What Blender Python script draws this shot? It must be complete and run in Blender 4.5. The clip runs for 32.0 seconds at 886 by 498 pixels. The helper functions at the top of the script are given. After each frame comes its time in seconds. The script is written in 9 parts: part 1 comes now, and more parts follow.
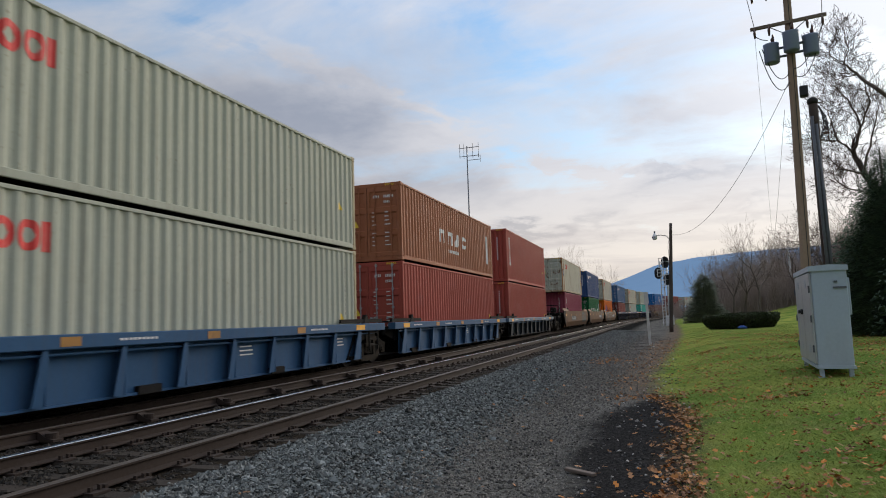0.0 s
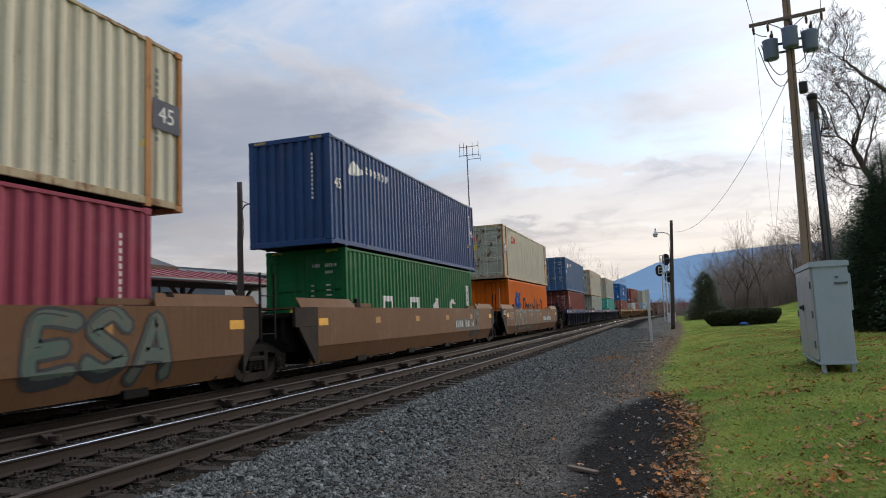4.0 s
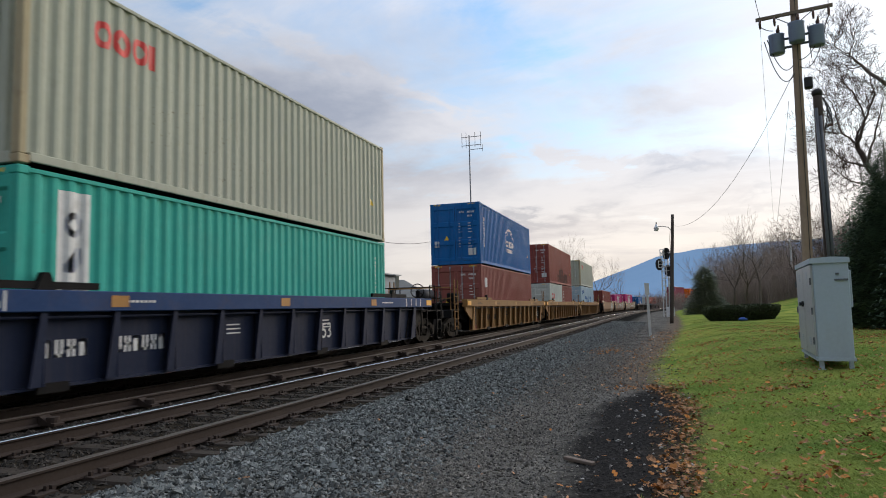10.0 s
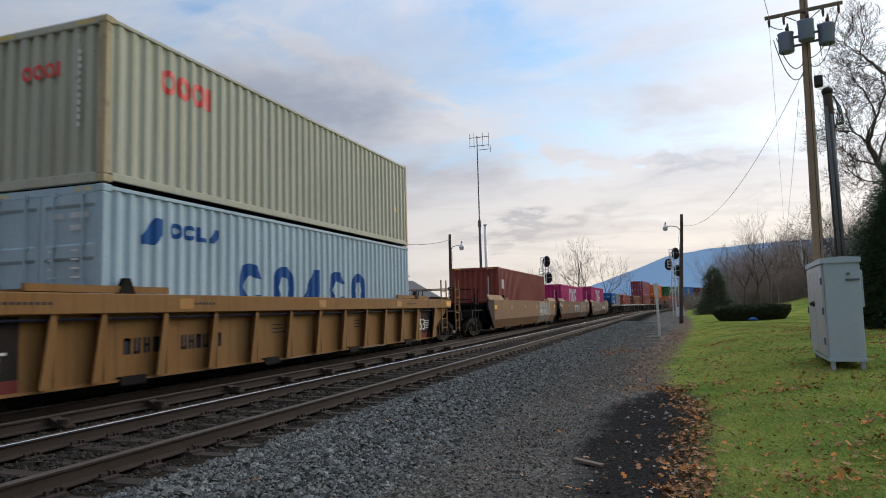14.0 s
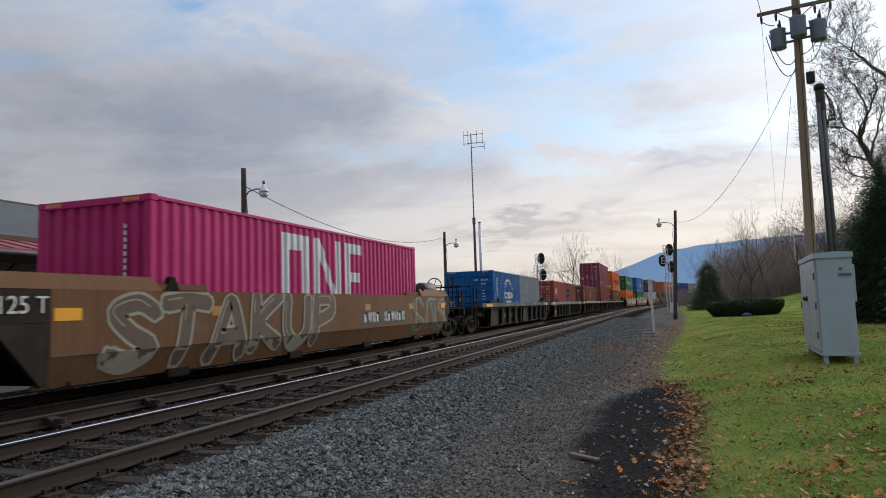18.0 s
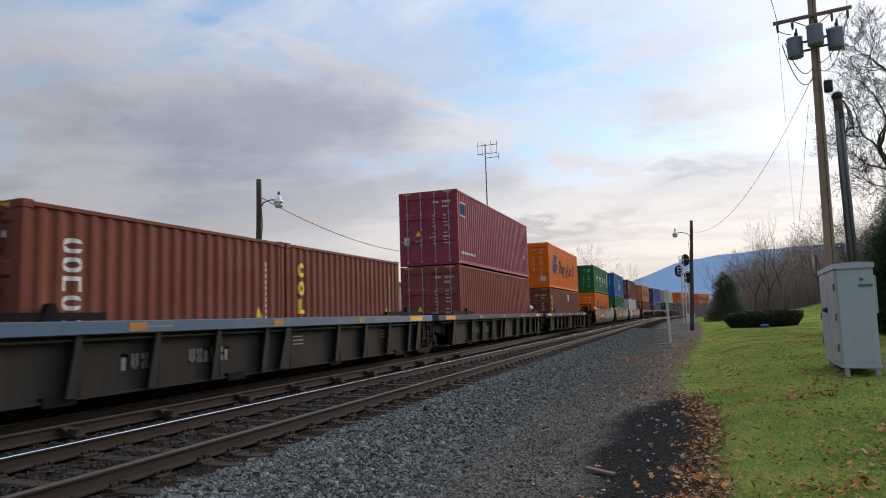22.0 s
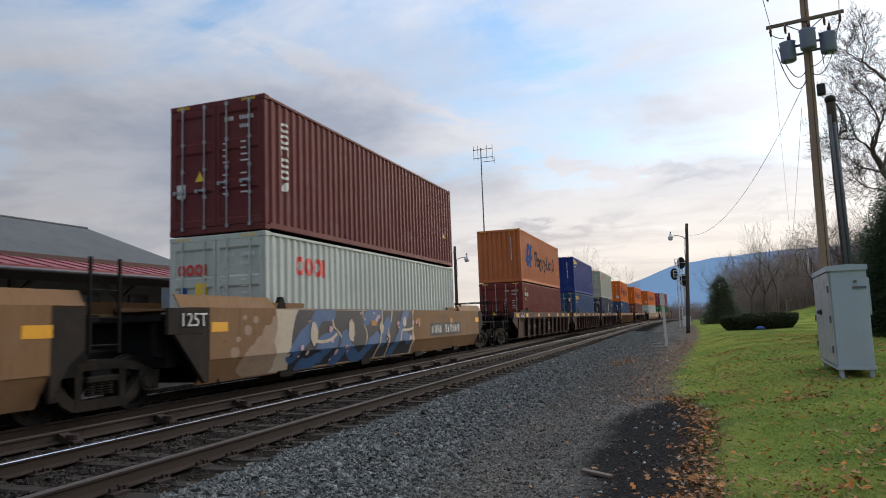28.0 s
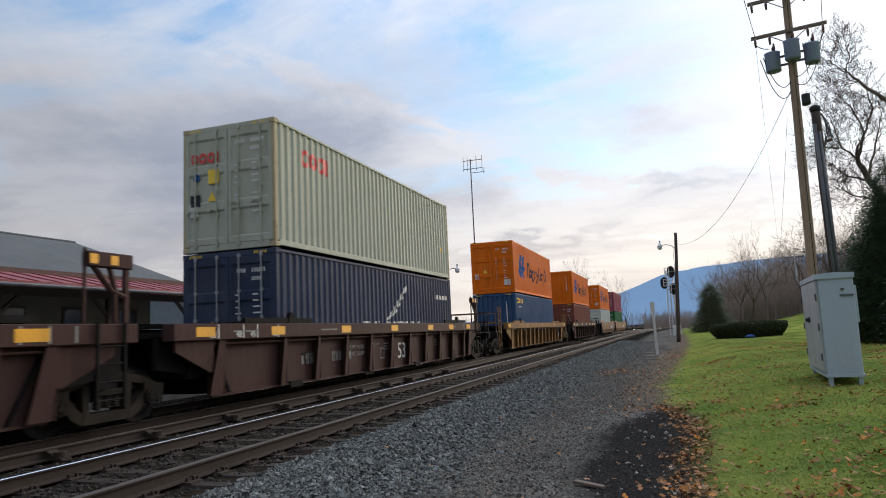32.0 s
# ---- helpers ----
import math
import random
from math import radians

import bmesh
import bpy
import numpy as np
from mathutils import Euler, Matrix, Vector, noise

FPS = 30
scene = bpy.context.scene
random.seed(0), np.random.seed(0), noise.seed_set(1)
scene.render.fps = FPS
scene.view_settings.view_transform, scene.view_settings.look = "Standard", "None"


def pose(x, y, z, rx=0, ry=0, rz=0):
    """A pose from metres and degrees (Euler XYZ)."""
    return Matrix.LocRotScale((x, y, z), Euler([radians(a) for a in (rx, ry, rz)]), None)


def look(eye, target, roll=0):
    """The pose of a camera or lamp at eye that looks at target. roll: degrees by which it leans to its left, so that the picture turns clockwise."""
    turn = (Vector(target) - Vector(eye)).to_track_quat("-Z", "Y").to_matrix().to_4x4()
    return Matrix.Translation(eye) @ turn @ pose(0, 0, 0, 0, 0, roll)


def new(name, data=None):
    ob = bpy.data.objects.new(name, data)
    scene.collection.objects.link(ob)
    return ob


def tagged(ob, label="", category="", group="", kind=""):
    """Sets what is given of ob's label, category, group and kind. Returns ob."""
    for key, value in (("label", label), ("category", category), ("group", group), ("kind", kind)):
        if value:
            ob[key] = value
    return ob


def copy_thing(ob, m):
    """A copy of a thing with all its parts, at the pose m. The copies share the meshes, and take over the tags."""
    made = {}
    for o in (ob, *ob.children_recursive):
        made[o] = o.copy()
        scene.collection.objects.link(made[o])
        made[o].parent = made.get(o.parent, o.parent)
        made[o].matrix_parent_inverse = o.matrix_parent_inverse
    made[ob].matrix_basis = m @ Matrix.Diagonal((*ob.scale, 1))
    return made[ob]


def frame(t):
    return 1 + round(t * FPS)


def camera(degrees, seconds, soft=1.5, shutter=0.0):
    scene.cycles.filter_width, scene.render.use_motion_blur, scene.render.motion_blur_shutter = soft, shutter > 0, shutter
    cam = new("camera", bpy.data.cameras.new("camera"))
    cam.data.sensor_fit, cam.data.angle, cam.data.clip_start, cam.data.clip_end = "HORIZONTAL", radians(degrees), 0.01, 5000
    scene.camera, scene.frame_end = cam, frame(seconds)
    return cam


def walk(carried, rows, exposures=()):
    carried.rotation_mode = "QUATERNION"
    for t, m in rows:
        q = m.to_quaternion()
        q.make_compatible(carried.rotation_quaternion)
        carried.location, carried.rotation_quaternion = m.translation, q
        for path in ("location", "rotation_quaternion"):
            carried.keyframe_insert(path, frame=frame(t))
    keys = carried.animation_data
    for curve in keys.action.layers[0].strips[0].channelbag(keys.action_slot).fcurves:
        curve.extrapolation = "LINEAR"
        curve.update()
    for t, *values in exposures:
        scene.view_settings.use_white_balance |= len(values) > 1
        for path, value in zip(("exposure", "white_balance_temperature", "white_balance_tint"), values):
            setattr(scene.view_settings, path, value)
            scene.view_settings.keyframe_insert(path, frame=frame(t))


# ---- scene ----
# ---- camera ----
EYE_Z = 1.495
RAIL_Z = 0.30
CLIP = 32.0

# seconds, turn to the left of the track, tilt up, lean, and the sway of the standpoint
CAMERA_ROWS = [
    (0, 17.90, 6.00, -1.89, -0.001, -0.002, 0.003),
    (0.5, 17.79, 5.93, -2.10, 0.003, -0.013, 0.004),
    (1, 17.73, 5.89, -2.06, 0.003, -0.005, -0.000),
    (1.5, 17.71, 5.84, -2.26, 0.005, 0.003, 0.001),
    (2, 17.76, 5.81, -2.15, 0.009, -0.006, 0.002),
    (2.5, 17.73, 5.86, -2.37, 0.010, 0.003, 0.004),
    (3, 17.85, 5.92, -2.52, 0.013, 0.019, 0.001),
    (3.5, 17.89, 6.00, -2.51, 0.008, -0.009, 0.001),
    (5.5, 18.16, 5.70, -2.10, 0.000, 0.015, 0.001),
    (6, 18.05, 5.81, -2.06, 0.004, 0.017, -0.004),
    (6.5, 18.09, 5.91, -2.18, -0.004, 0.011, -0.002),
    (7, 18.11, 5.95, -2.17, 0.005, 0.013, 0.001),
    (7.5, 18.08, 5.56, -1.85, 0.009, -0.007, 0.001),
    (8, 18.16, 5.15, -1.73, 0.002, -0.002, 0.009),
    (8.5, 18.28, 5.01, -1.72, 0.008, 0.002, 0.008),
    (9, 18.25, 4.91, -1.77, 0.002, 0.000, 0.003),
    (9.5, 18.19, 4.89, -1.78, 0.007, 0.004, -0.004),
    (10, 18.03, 5.10, -1.35, -0.006, 0.011, -0.008),
    (10.5, 18.07, 5.33, -1.34, -0.001, 0.011, -0.011),
    (11, 18.14, 5.25, -1.11, -0.009, 0.016, -0.001),
    (11.5, 18.12, 5.32, -1.63, -0.003, 0.013, -0.003),
    (12, 18.29, 5.27, -1.76, 0.006, 0.004, 0.000),
    (12.5, 18.22, 5.22, -1.67, 0.003, -0.002, -0.003),
    (13, 18.21, 5.31, -1.88, -0.000, -0.008, 0.003),
    (13.5, 18.42, 5.27, -1.44, -0.005, 0.007, 0.004),
    (14, 18.74, 5.17, -1.51, 0.000, 0.016, 0.002),
    (14.5, 18.87, 5.19, -1.54, -0.005, -0.019, 0.005),
    (16.5, 18.40, 4.65, -1.05, -0.005, -0.005, 0.000),
    (17, 18.37, 4.63, -1.18, -0.016, -0.001, -0.003),
    (17.5, 18.48, 4.66, -1.52, -0.008, -0.005, -0.007),
    (18, 18.27, 4.95, -1.87, -0.006, -0.016, -0.006),
    (18.5, 18.28, 5.33, -1.54, -0.007, 0.024, -0.001),
    (19, 18.37, 5.49, -1.51, -0.008, 0.006, -0.017),
    (19.5, 18.46, 5.72, -1.46, -0.008, -0.019, 0.002),
    (20, 18.88, 5.77, -1.24, -0.004, -0.003, 0.003),
    (20.5, 19.09, 5.60, -1.32, 0.004, 0.006, -0.003),
    (21, 19.23, 5.59, -1.87, -0.003, 0.014, -0.001),
    (21.5, 19.11, 5.79, -1.93, -0.003, 0.005, -0.005),
    (22, 19.47, 5.87, -1.79, -0.008, 0.029, 0.002),
    (22.5, 19.53, 5.80, -1.95, -0.011, -0.006, 0.002),
    (23, 19.35, 5.65, -1.67, -0.017, -0.016, 0.017),
    (23.5, 19.35, 5.85, -2.00, -0.003, -0.015, 0.001),
    (24, 19.26, 6.16, -2.34, 0.006, -0.007, -0.005),
    (24.5, 19.46, 6.13, -1.92, 0.007, 0.018, -0.004),
    (25, 19.44, 6.12, -2.06, 0.002, -0.014, -0.000),
    (25.5, 19.38, 6.22, -2.23, 0.005, -0.000, -0.004),
    (27.5, 19.31, 6.26, -1.89, 0.007, 0.010, -0.003),
    (28, 19.13, 6.21, -2.10, 0.002, -0.020, 0.000),
    (28.5, 19.07, 6.18, -2.06, -0.006, -0.014, 0.002),
    (29, 19.07, 6.26, -1.76, 0.004, 0.003, -0.006),
    (29.5, 18.90, 6.38, -1.91, -0.006, -0.009, 0.003),
    (30, 18.81, 6.55, -2.14, -0.004, 0.004, -0.004),
    (30.5, 18.64, 6.67, -2.22, 0.005, 0.002, -0.009),
    (31, 18.42, 6.97, -2.52, 0.003, -0.019, 0.006),
    (31.5, 18.36, 7.04, -2.45, 0.008, -0.019, 0.013),
    (32, 18.28, 7.10, -2.68, 0.007, -0.026, 0.009),
]


def camera_pose(turn, tilt, lean, dx, dy, dz):
    a, e = radians(turn), radians(tilt)
    eye = Vector((dx, dy, EYE_Z + dz))
    way = Vector((-math.sin(a) * math.cos(e), math.cos(a) * math.cos(e), math.sin(e)))
    return look(eye, eye + way, lean)


cam = camera(66.645, CLIP, soft=1.0, shutter=0.12)
walk(cam, [(r[0], camera_pose(*r[1:])) for r in CAMERA_ROWS], exposures=[(t, e, 6650, 10) for t, e in ((0.0, 0.47), (1.5, 0.58), (11.0, 0.64), (14.0, 0.56), (20.0, 0.52), (22.0, 0.61), (23.5, 0.71), (25.5, 0.69), (28.0, 0.63), (30.0, 0.68), (CLIP, 0.73))])

# ---- light ----
SUN_AZ, SUN_EL = 26.0, 14.0
CLOUD_SHIFT = (1.2, 0.4, 0.0)


def sky_world():
    world = bpy.data.worlds.new("dusk_sky")
    scene.world = world
    world.use_nodes = True
    nt = world.node_tree
    nt.nodes.clear()
    n, ln = nt.nodes.new, nt.links.new

    def math_node(op, a, b=None, clamp=False):
        m = n("ShaderNodeMath")
        m.operation, m.use_clamp = op, clamp
        for i, v in enumerate((a, b)):
            if v is None:
                continue
            if isinstance(v, (int, float)):
                m.inputs[i].default_value = v
            else:
                ln(v, m.inputs[i])
        return m.outputs[0]

    def ramp(fac, stops):
        r = n("ShaderNodeValToRGB")
        el = r.color_ramp.elements
        while len(el) < len(stops):
            el.new(0.5)
        for e, (p, c) in zip(el, stops):
            e.position, e.color = p, (*c, 1)
        ln(fac, r.inputs[0])
        return r.outputs[0]

    def mix(fac, a, b, kind="MIX"):
        m = n("ShaderNodeMix")
        m.data_type, m.blend_type = "RGBA", kind
        for i, v in ((0, fac), (6, a), (7, b)):
            if isinstance(v, (int, float)):
                m.inputs[i].default_value = v
            elif isinstance(v, tuple):
                m.inputs[i].default_value = (*v, 1)
            else:
                ln(v, m.inputs[i])
        return m.outputs[2]

    def noise_node(vec, scale, detail=6.0, rough=0.55, distortion=0.0):
        t = n("ShaderNodeTexNoise")
        t.inputs["Scale"].default_value, t.inputs["Detail"].default_value = scale, detail
        t.inputs["Roughness"].default_value, t.inputs["Distortion"].default_value = rough, distortion
        ln(vec, t.inputs["Vector"])
        return t.outputs["Fac"]

    sky = n("ShaderNodeTexSky")
    sky.sky_type, sky.sun_disc = "NISHITA", False
    sky.sun_elevation, sky.sun_rotation = radians(SUN_EL), radians(SUN_AZ)
    sky.air_density, sky.dust_density, sky.ozone_density = 1.0, 0.6, 2.5
    coord = n("ShaderNodeTexCoord").outputs["Generated"]
    sep = n("ShaderNodeSeparateXYZ")
    ln(coord, sep.inputs[0])
    z = math_node("MAXIMUM", sep.outputs[2], 0.0)
    # the cloud deck: directions laid out on a plane overhead
    den = math_node("ADD", z, 0.16)
    flat = n("ShaderNodeCombineXYZ")
    ln(math_node("DIVIDE", sep.outputs[0], den), flat.inputs[0])
    ln(math_node("DIVIDE", sep.outputs[1], den), flat.inputs[1])

    def drift(turn, sx, sy, shift):
        wind = n("ShaderNodeMapping")
        wind.inputs["Rotation"].default_value = (0, 0, radians(turn))
        wind.inputs["Scale"].default_value = (sx, sy, 1.0)
        wind.inputs["Location"].default_value = shift
        ln(flat.outputs[0], wind.inputs[0])
        return wind.outputs[0]
    bank = noise_node(drift(-35, 0.8, 1.0, CLOUD_SHIFT), 0.95, 8.0, 0.58, 0.3)
    wisp = noise_node(drift(28, 0.65, 1.25, CLOUD_SHIFT), 1.6, 8.0, 0.60, 0.6)
    puff = noise_node(drift(-35, 1.0, 1.0, CLOUD_SHIFT), 3.6, 9.0, 0.62, 0.4)
    # light scattered through the clouds round the hidden sun
    toward = n("ShaderNodeVectorMath")
    toward.operation = "DOT_PRODUCT"
    a, e = radians(SUN_AZ), radians(SUN_EL)
    toward.inputs[1].default_value = (math.sin(a) * math.cos(e), math.cos(a) * math.cos(e), math.sin(e))
    ln(coord, toward.inputs[0])
    facing = math_node("MAXIMUM", toward.outputs["Value"], 0.0)
    near = math_node("POWER", facing, 18.0)
    low = ramp(z, [(0.03, (1, 1, 1)), (0.22, (0, 0, 0))])
    cover = math_node("ADD", math_node("MULTIPLY", bank, 0.42), math_node("ADD", math_node("MULTIPLY", wisp, 0.40), math_node("MULTIPLY", puff, 0.18)))
    cover = math_node("ADD", cover, math_node("ADD", math_node("MULTIPLY", low, 0.30), math_node("MULTIPLY", near, 0.13)))
    cover = math_node("ADD", cover, math_node("MULTIPLY", math_node("SUBTRACT", 1.0, math_node("POWER", facing, 4.0)), 0.055))
    thick = ramp(math_node("ADD", bank, math_node("MULTIPLY", math_node("SUBTRACT", 1.0, math_node("POWER", facing, 4.0)), 0.07)), [(0.50, (0, 0, 0)), (0.64, (1, 1, 1))])
    # cloud masses of the evening: a grey bank low over the town, a blue gap above it, flat streaks near the horizon
    az = math_node("MULTIPLY", math_node("ARCTAN2", sep.outputs[0], sep.outputs[1]), 57.2958)
    el = math_node("MULTIPLY", math_node("ARCSINE", sep.outputs[2]), 57.2958)
    az = math_node("ADD", az, math_node("MULTIPLY", math_node("SUBTRACT", wisp, 0.5), 22.0))
    el = math_node("ADD", el, math_node("MULTIPLY", math_node("SUBTRACT", puff, 0.5), 9.0))

    def mass(a0, e0, wide, high, slope=0.0):
        u = math_node("SUBTRACT", az, a0)
        v = math_node("SUBTRACT", math_node("SUBTRACT", el, e0), math_node("MULTIPLY", u, slope))
        u, v = math_node("DIVIDE", u, wide), math_node("DIVIDE", v, high)
        return math_node("EXPONENT", math_node("MULTIPLY", math_node("ADD", math_node("MULTIPLY", u, u), math_node("MULTIPLY", v, v)), -1.0))
    gap = math_node("ADD", mass(-17.0, 24.0, 13.0, 5.5, -0.1), math_node("ADD", math_node("MULTIPLY", mass(-46.0, 26.0, 10.0, 5.0), 0.5), math_node("MULTIPLY", mass(-10.0, 20.5, 8.0, 4.0), 0.7)))
    bankm = math_node("ADD", mass(-40.0, 14.0, 15.0, 5.0, -0.08), math_node("ADD", math_node("MULTIPLY", mass(-27.0, 17.5, 8.0, 3.0, -0.2), 0.8), math_node("MULTIPLY", mass(-47.0, 9.0, 10.0, 4.0), 0.5)))
    low_streak = math_node("ADD", math_node("ADD", mass(-10.5, 6.7, 6.0, 0.8, 0.12), math_node("MULTIPLY", mass(3.0, 10.9, 4.0, 0.7, 0.18), 0.5)), math_node("MULTIPLY", mass(7.0, 7.5, 4.5, 0.7, 0.08), 0.9))
    cirrus = math_node("ADD", mass(-22.0, 18.5, 14.0, 0.8, -0.35), mass(-4.0, 12.0, 9.0, 0.6, -0.25))
    cover = math_node("ADD", cover, math_node("SUBTRACT", math_node("MULTIPLY", math_node("ADD", bankm, cirrus), 0.09), math_node("MULTIPLY", gap, 0.06)))
    veil = ramp(cover, [(0.43, (0.06, 0.06, 0.06)), (0.50, (0.50, 0.50, 0.50)), (0.60, (1, 1, 1))])
    thick = math_node("ADD", math_node("MULTIPLY", thick, 0.55), math_node("ADD", math_node("MULTIPLY", bankm, 0.42), math_node("MULTIPLY", low_streak, 1.3)), True)
    grey = math_node("MULTIPLY", thick, math_node("SUBTRACT", 1.0, math_node("MULTIPLY", near, 0.95), True))
    cloud = mix(grey, (0.74, 0.76, 0.83), (0.385, 0.435, 0.55))
    cloud = mix(near, cloud, (0.88, 0.93, 1.02))
    # the peach band over the horizon, with flat grey streaks in it
    cloud = mix(math_node("MULTIPLY", low, math_node("ADD", 0.16, math_node("MULTIPLY", math_node("POWER", facing, 2.0), 0.74))), cloud, (1.10, 0.96, 0.78))
    layer = n("ShaderNodeMapping")
    layer.inputs["Scale"].default_value = (2.2, 2.2, 17.0)
    ln(coord, layer.inputs[0])
    streak = ramp(noise_node(layer.outputs[0], 1.5, 7.0, 0.6, 0.4), [(0.52, (0, 0, 0)), (0.66, (1, 1, 1))])
    band = ramp(z, [(0.03, (0.5, 0.5, 0.5)), (0.10, (1, 1, 1)), (0.26, (0, 0, 0))])
    cloud = mix(math_node("MULTIPLY", math_node("MULTIPLY", streak, band), 0.6), cloud, (0.60, 0.565, 0.58))
    # an overcast sky grows brighter toward the zenith
    rise = math_node("ADD", 1.0, math_node("MINIMUM", math_node("MULTIPLY", math_node("POWER", z, 4.0), 6.5), 1.5))
    clear = n("ShaderNodeBackground")
    ln(mix(1.0, sky.outputs[0], (0.91, 1.02, 1.05), "MULTIPLY"), clear.inputs[0])
    ln(math_node("MULTIPLY", rise, 0.125), clear.inputs[1])
    deck = n("ShaderNodeBackground")
    ln(cloud, deck.inputs[0])
    ln(math_node("MULTIPLY", rise, math_node("ADD", 0.33, math_node("MULTIPLY", facing, 0.415))), deck.inputs[1])
    both = n("ShaderNodeMixShader")
    ln(veil, both.inputs[0])
    ln(clear.outputs[0], both.inputs[1])
    ln(deck.outputs[0], both.inputs[2])
    out = n("ShaderNodeOutputWorld")
    ln(both.outputs[0], out.inputs[0])


sky_world()
sun = new("sun", bpy.data.lights.new("sun", "SUN"))
sun.data.energy, sun.data.angle, sun.data.color = 1.7, radians(38), (1.0, 0.87, 0.72)
sun.matrix_world = look((0, 0, 60), (-math.sin(radians(SUN_AZ)) * 60, -math.cos(radians(SUN_AZ)) * 60, 60 - 60 * math.tan(radians(SUN_EL))))

# ---- materials ----
MATS = {}


def surface(name, base, alt=None, rough=0.6, metal=0.0, scale=1.2, grain=14.0, amount=0.5, dirt=None, dirt_amount=0.0, blots=0.0,
            streak=False, chips=0.0, bump=0.15, bump_scale=None, rough_var=0.15, coord="Object", spread=1.0, spec=0.3):
    """A procedural surface: two colours at a large scale, grain, and dirt or rust in blots or in streaks."""
    if name in MATS:
        return MATS[name]
    m = bpy.data.materials.new(name)
    m.use_nodes = True
    nt = m.node_tree
    n, ln = nt.nodes.new, nt.links.new
    p = nt.nodes["Principled BSDF"]
    p.inputs["Metallic"].default_value = metal
    p.inputs["Specular IOR Level"].default_value = spec
    tex = n("ShaderNodeTexCoord")
    info = n("ShaderNodeObjectInfo")
    shift = n("ShaderNodeVectorMath")
    shift.operation = "MULTIPLY_ADD"
    comb = n("ShaderNodeCombineXYZ")
    for i in range(3):
        ln(info.outputs["Random"], comb.inputs[i])
    ln(comb.outputs[0], shift.inputs[0])
    shift.inputs[1].default_value = (37.0 * spread, 91.0 * spread, 53.0 * spread)
    ln(tex.outputs[coord], shift.inputs[2])
    vec = shift.outputs[0]

    def noise_fac(sc, detail=5.0, stretch=None, r=0.6):
        t = n("ShaderNodeTexNoise")
        t.inputs["Scale"].default_value, t.inputs["Detail"].default_value, t.inputs["Roughness"].default_value = sc, detail, r
        if stretch:
            mp = n("ShaderNodeMapping")
            mp.inputs["Scale"].default_value = stretch
            ln(vec, mp.inputs[0])
            ln(mp.outputs[0], t.inputs["Vector"])
        else:
            ln(vec, t.inputs["Vector"])
        return t.outputs["Fac"]

    def ramp(fac, a, b):
        r = n("ShaderNodeMapRange")
        r.inputs["From Min"].default_value, r.inputs["From Max"].default_value = a, b
        ln(fac, r.inputs["Value"])
        return r.outputs[0]

    def mix(fac, a, b, kind="MIX"):
        x = n("ShaderNodeMix")
        x.data_type, x.blend_type = "RGBA", kind
        for i, v in ((0, fac), (6, a), (7, b)):
            if isinstance(v, (int, float)):
                x.inputs[i].default_value = v
            elif isinstance(v, tuple):
                x.inputs[i].default_value = (*v, 1)
            else:
                ln(v, x.inputs[i])
        return x.outputs[2]

    def times(fac, k):
        x = n("ShaderNodeMath")
        x.operation = "MULTIPLY"
        ln(fac, x.inputs[0])
        x.inputs[1].default_value = k
        return x.outputs[0]

    alt = alt or tuple(min(1.0, c * 1.25 + 0.012) for c in base)
    big = noise_fac(scale)
    fine = noise_fac(grain, 6.0)
    col = mix(times(ramp(big, 0.35, 0.68), amount), base, alt)
    col = mix(times(ramp(fine, 0.3, 0.75), 0.22 * amount + 0.08), col, tuple(c * 0.55 for c in base))
    if dirt_amount:
        d = noise_fac(1.6, 7.0, (1.0, 7.0, 0.28) if streak else (1.6, 1.6, 1.6), 0.65)
        col = mix(times(ramp(d, 0.5, 0.74), dirt_amount), col, dirt or (0.10, 0.07, 0.05))
    if blots:
        d = noise_fac(2.3, 8.0, (1.0, 1.0, 0.7), 0.7)
        col = mix(times(ramp(d, 0.54, 0.62), blots), col, (0.13, 0.050, 0.020))
    if chips:
        d = noise_fac(21.0, 3.0, (1.0, 1.0, 0.6), 0.5)
        where = n("ShaderNodeMath")
        where.operation = "MULTIPLY"
        ln(ramp(d, 0.66, 0.72), where.inputs[0])
        ln(ramp(big, 0.45, 0.70), where.inputs[1])
        col = mix(times(where.outputs[0], chips), col, (0.105, 0.045, 0.022))
        fade = noise_fac(0.8, 4.0, (1.0, 1.0, 1.6), 0.55)
        col = mix(times(ramp(fade, 0.55, 0.75), 0.22 * chips), col, tuple(0.5 * c + 0.14 for c in base))
    ln(col, p.inputs["Base Color"])
    rr = n("ShaderNodeMapRange")
    rr.inputs["To Min"].default_value, rr.inputs["To Max"].default_value = max(0.02, rough - rough_var), min(1.0, rough + rough_var)
    ln(fine, rr.inputs["Value"])
    ln(rr.outputs[0], p.inputs["Roughness"])
    if bump:
        b = n("ShaderNodeBump")
        b.inputs["Strength"].default_value, b.inputs["Distance"].default_value = bump, 0.01
        ln(noise_fac(bump_scale or grain * 1.7, 4.0), b.inputs["Height"])
        ln(b.outputs[0], p.inputs["Normal"])
    MATS[name] = m
    return m


def container_paint(name, rgb, rust=0.25, alt=None, rough=0.55, blots=0.0):
    return surface("paint_" + name, rgb, alt=alt, rough=rough, scale=0.55, grain=9.0, amount=0.55, dirt=(0.16, 0.085, 0.04), dirt_amount=rust, streak=True, bump=0.08, spec=0.05, blots=blots, chips=0.8)


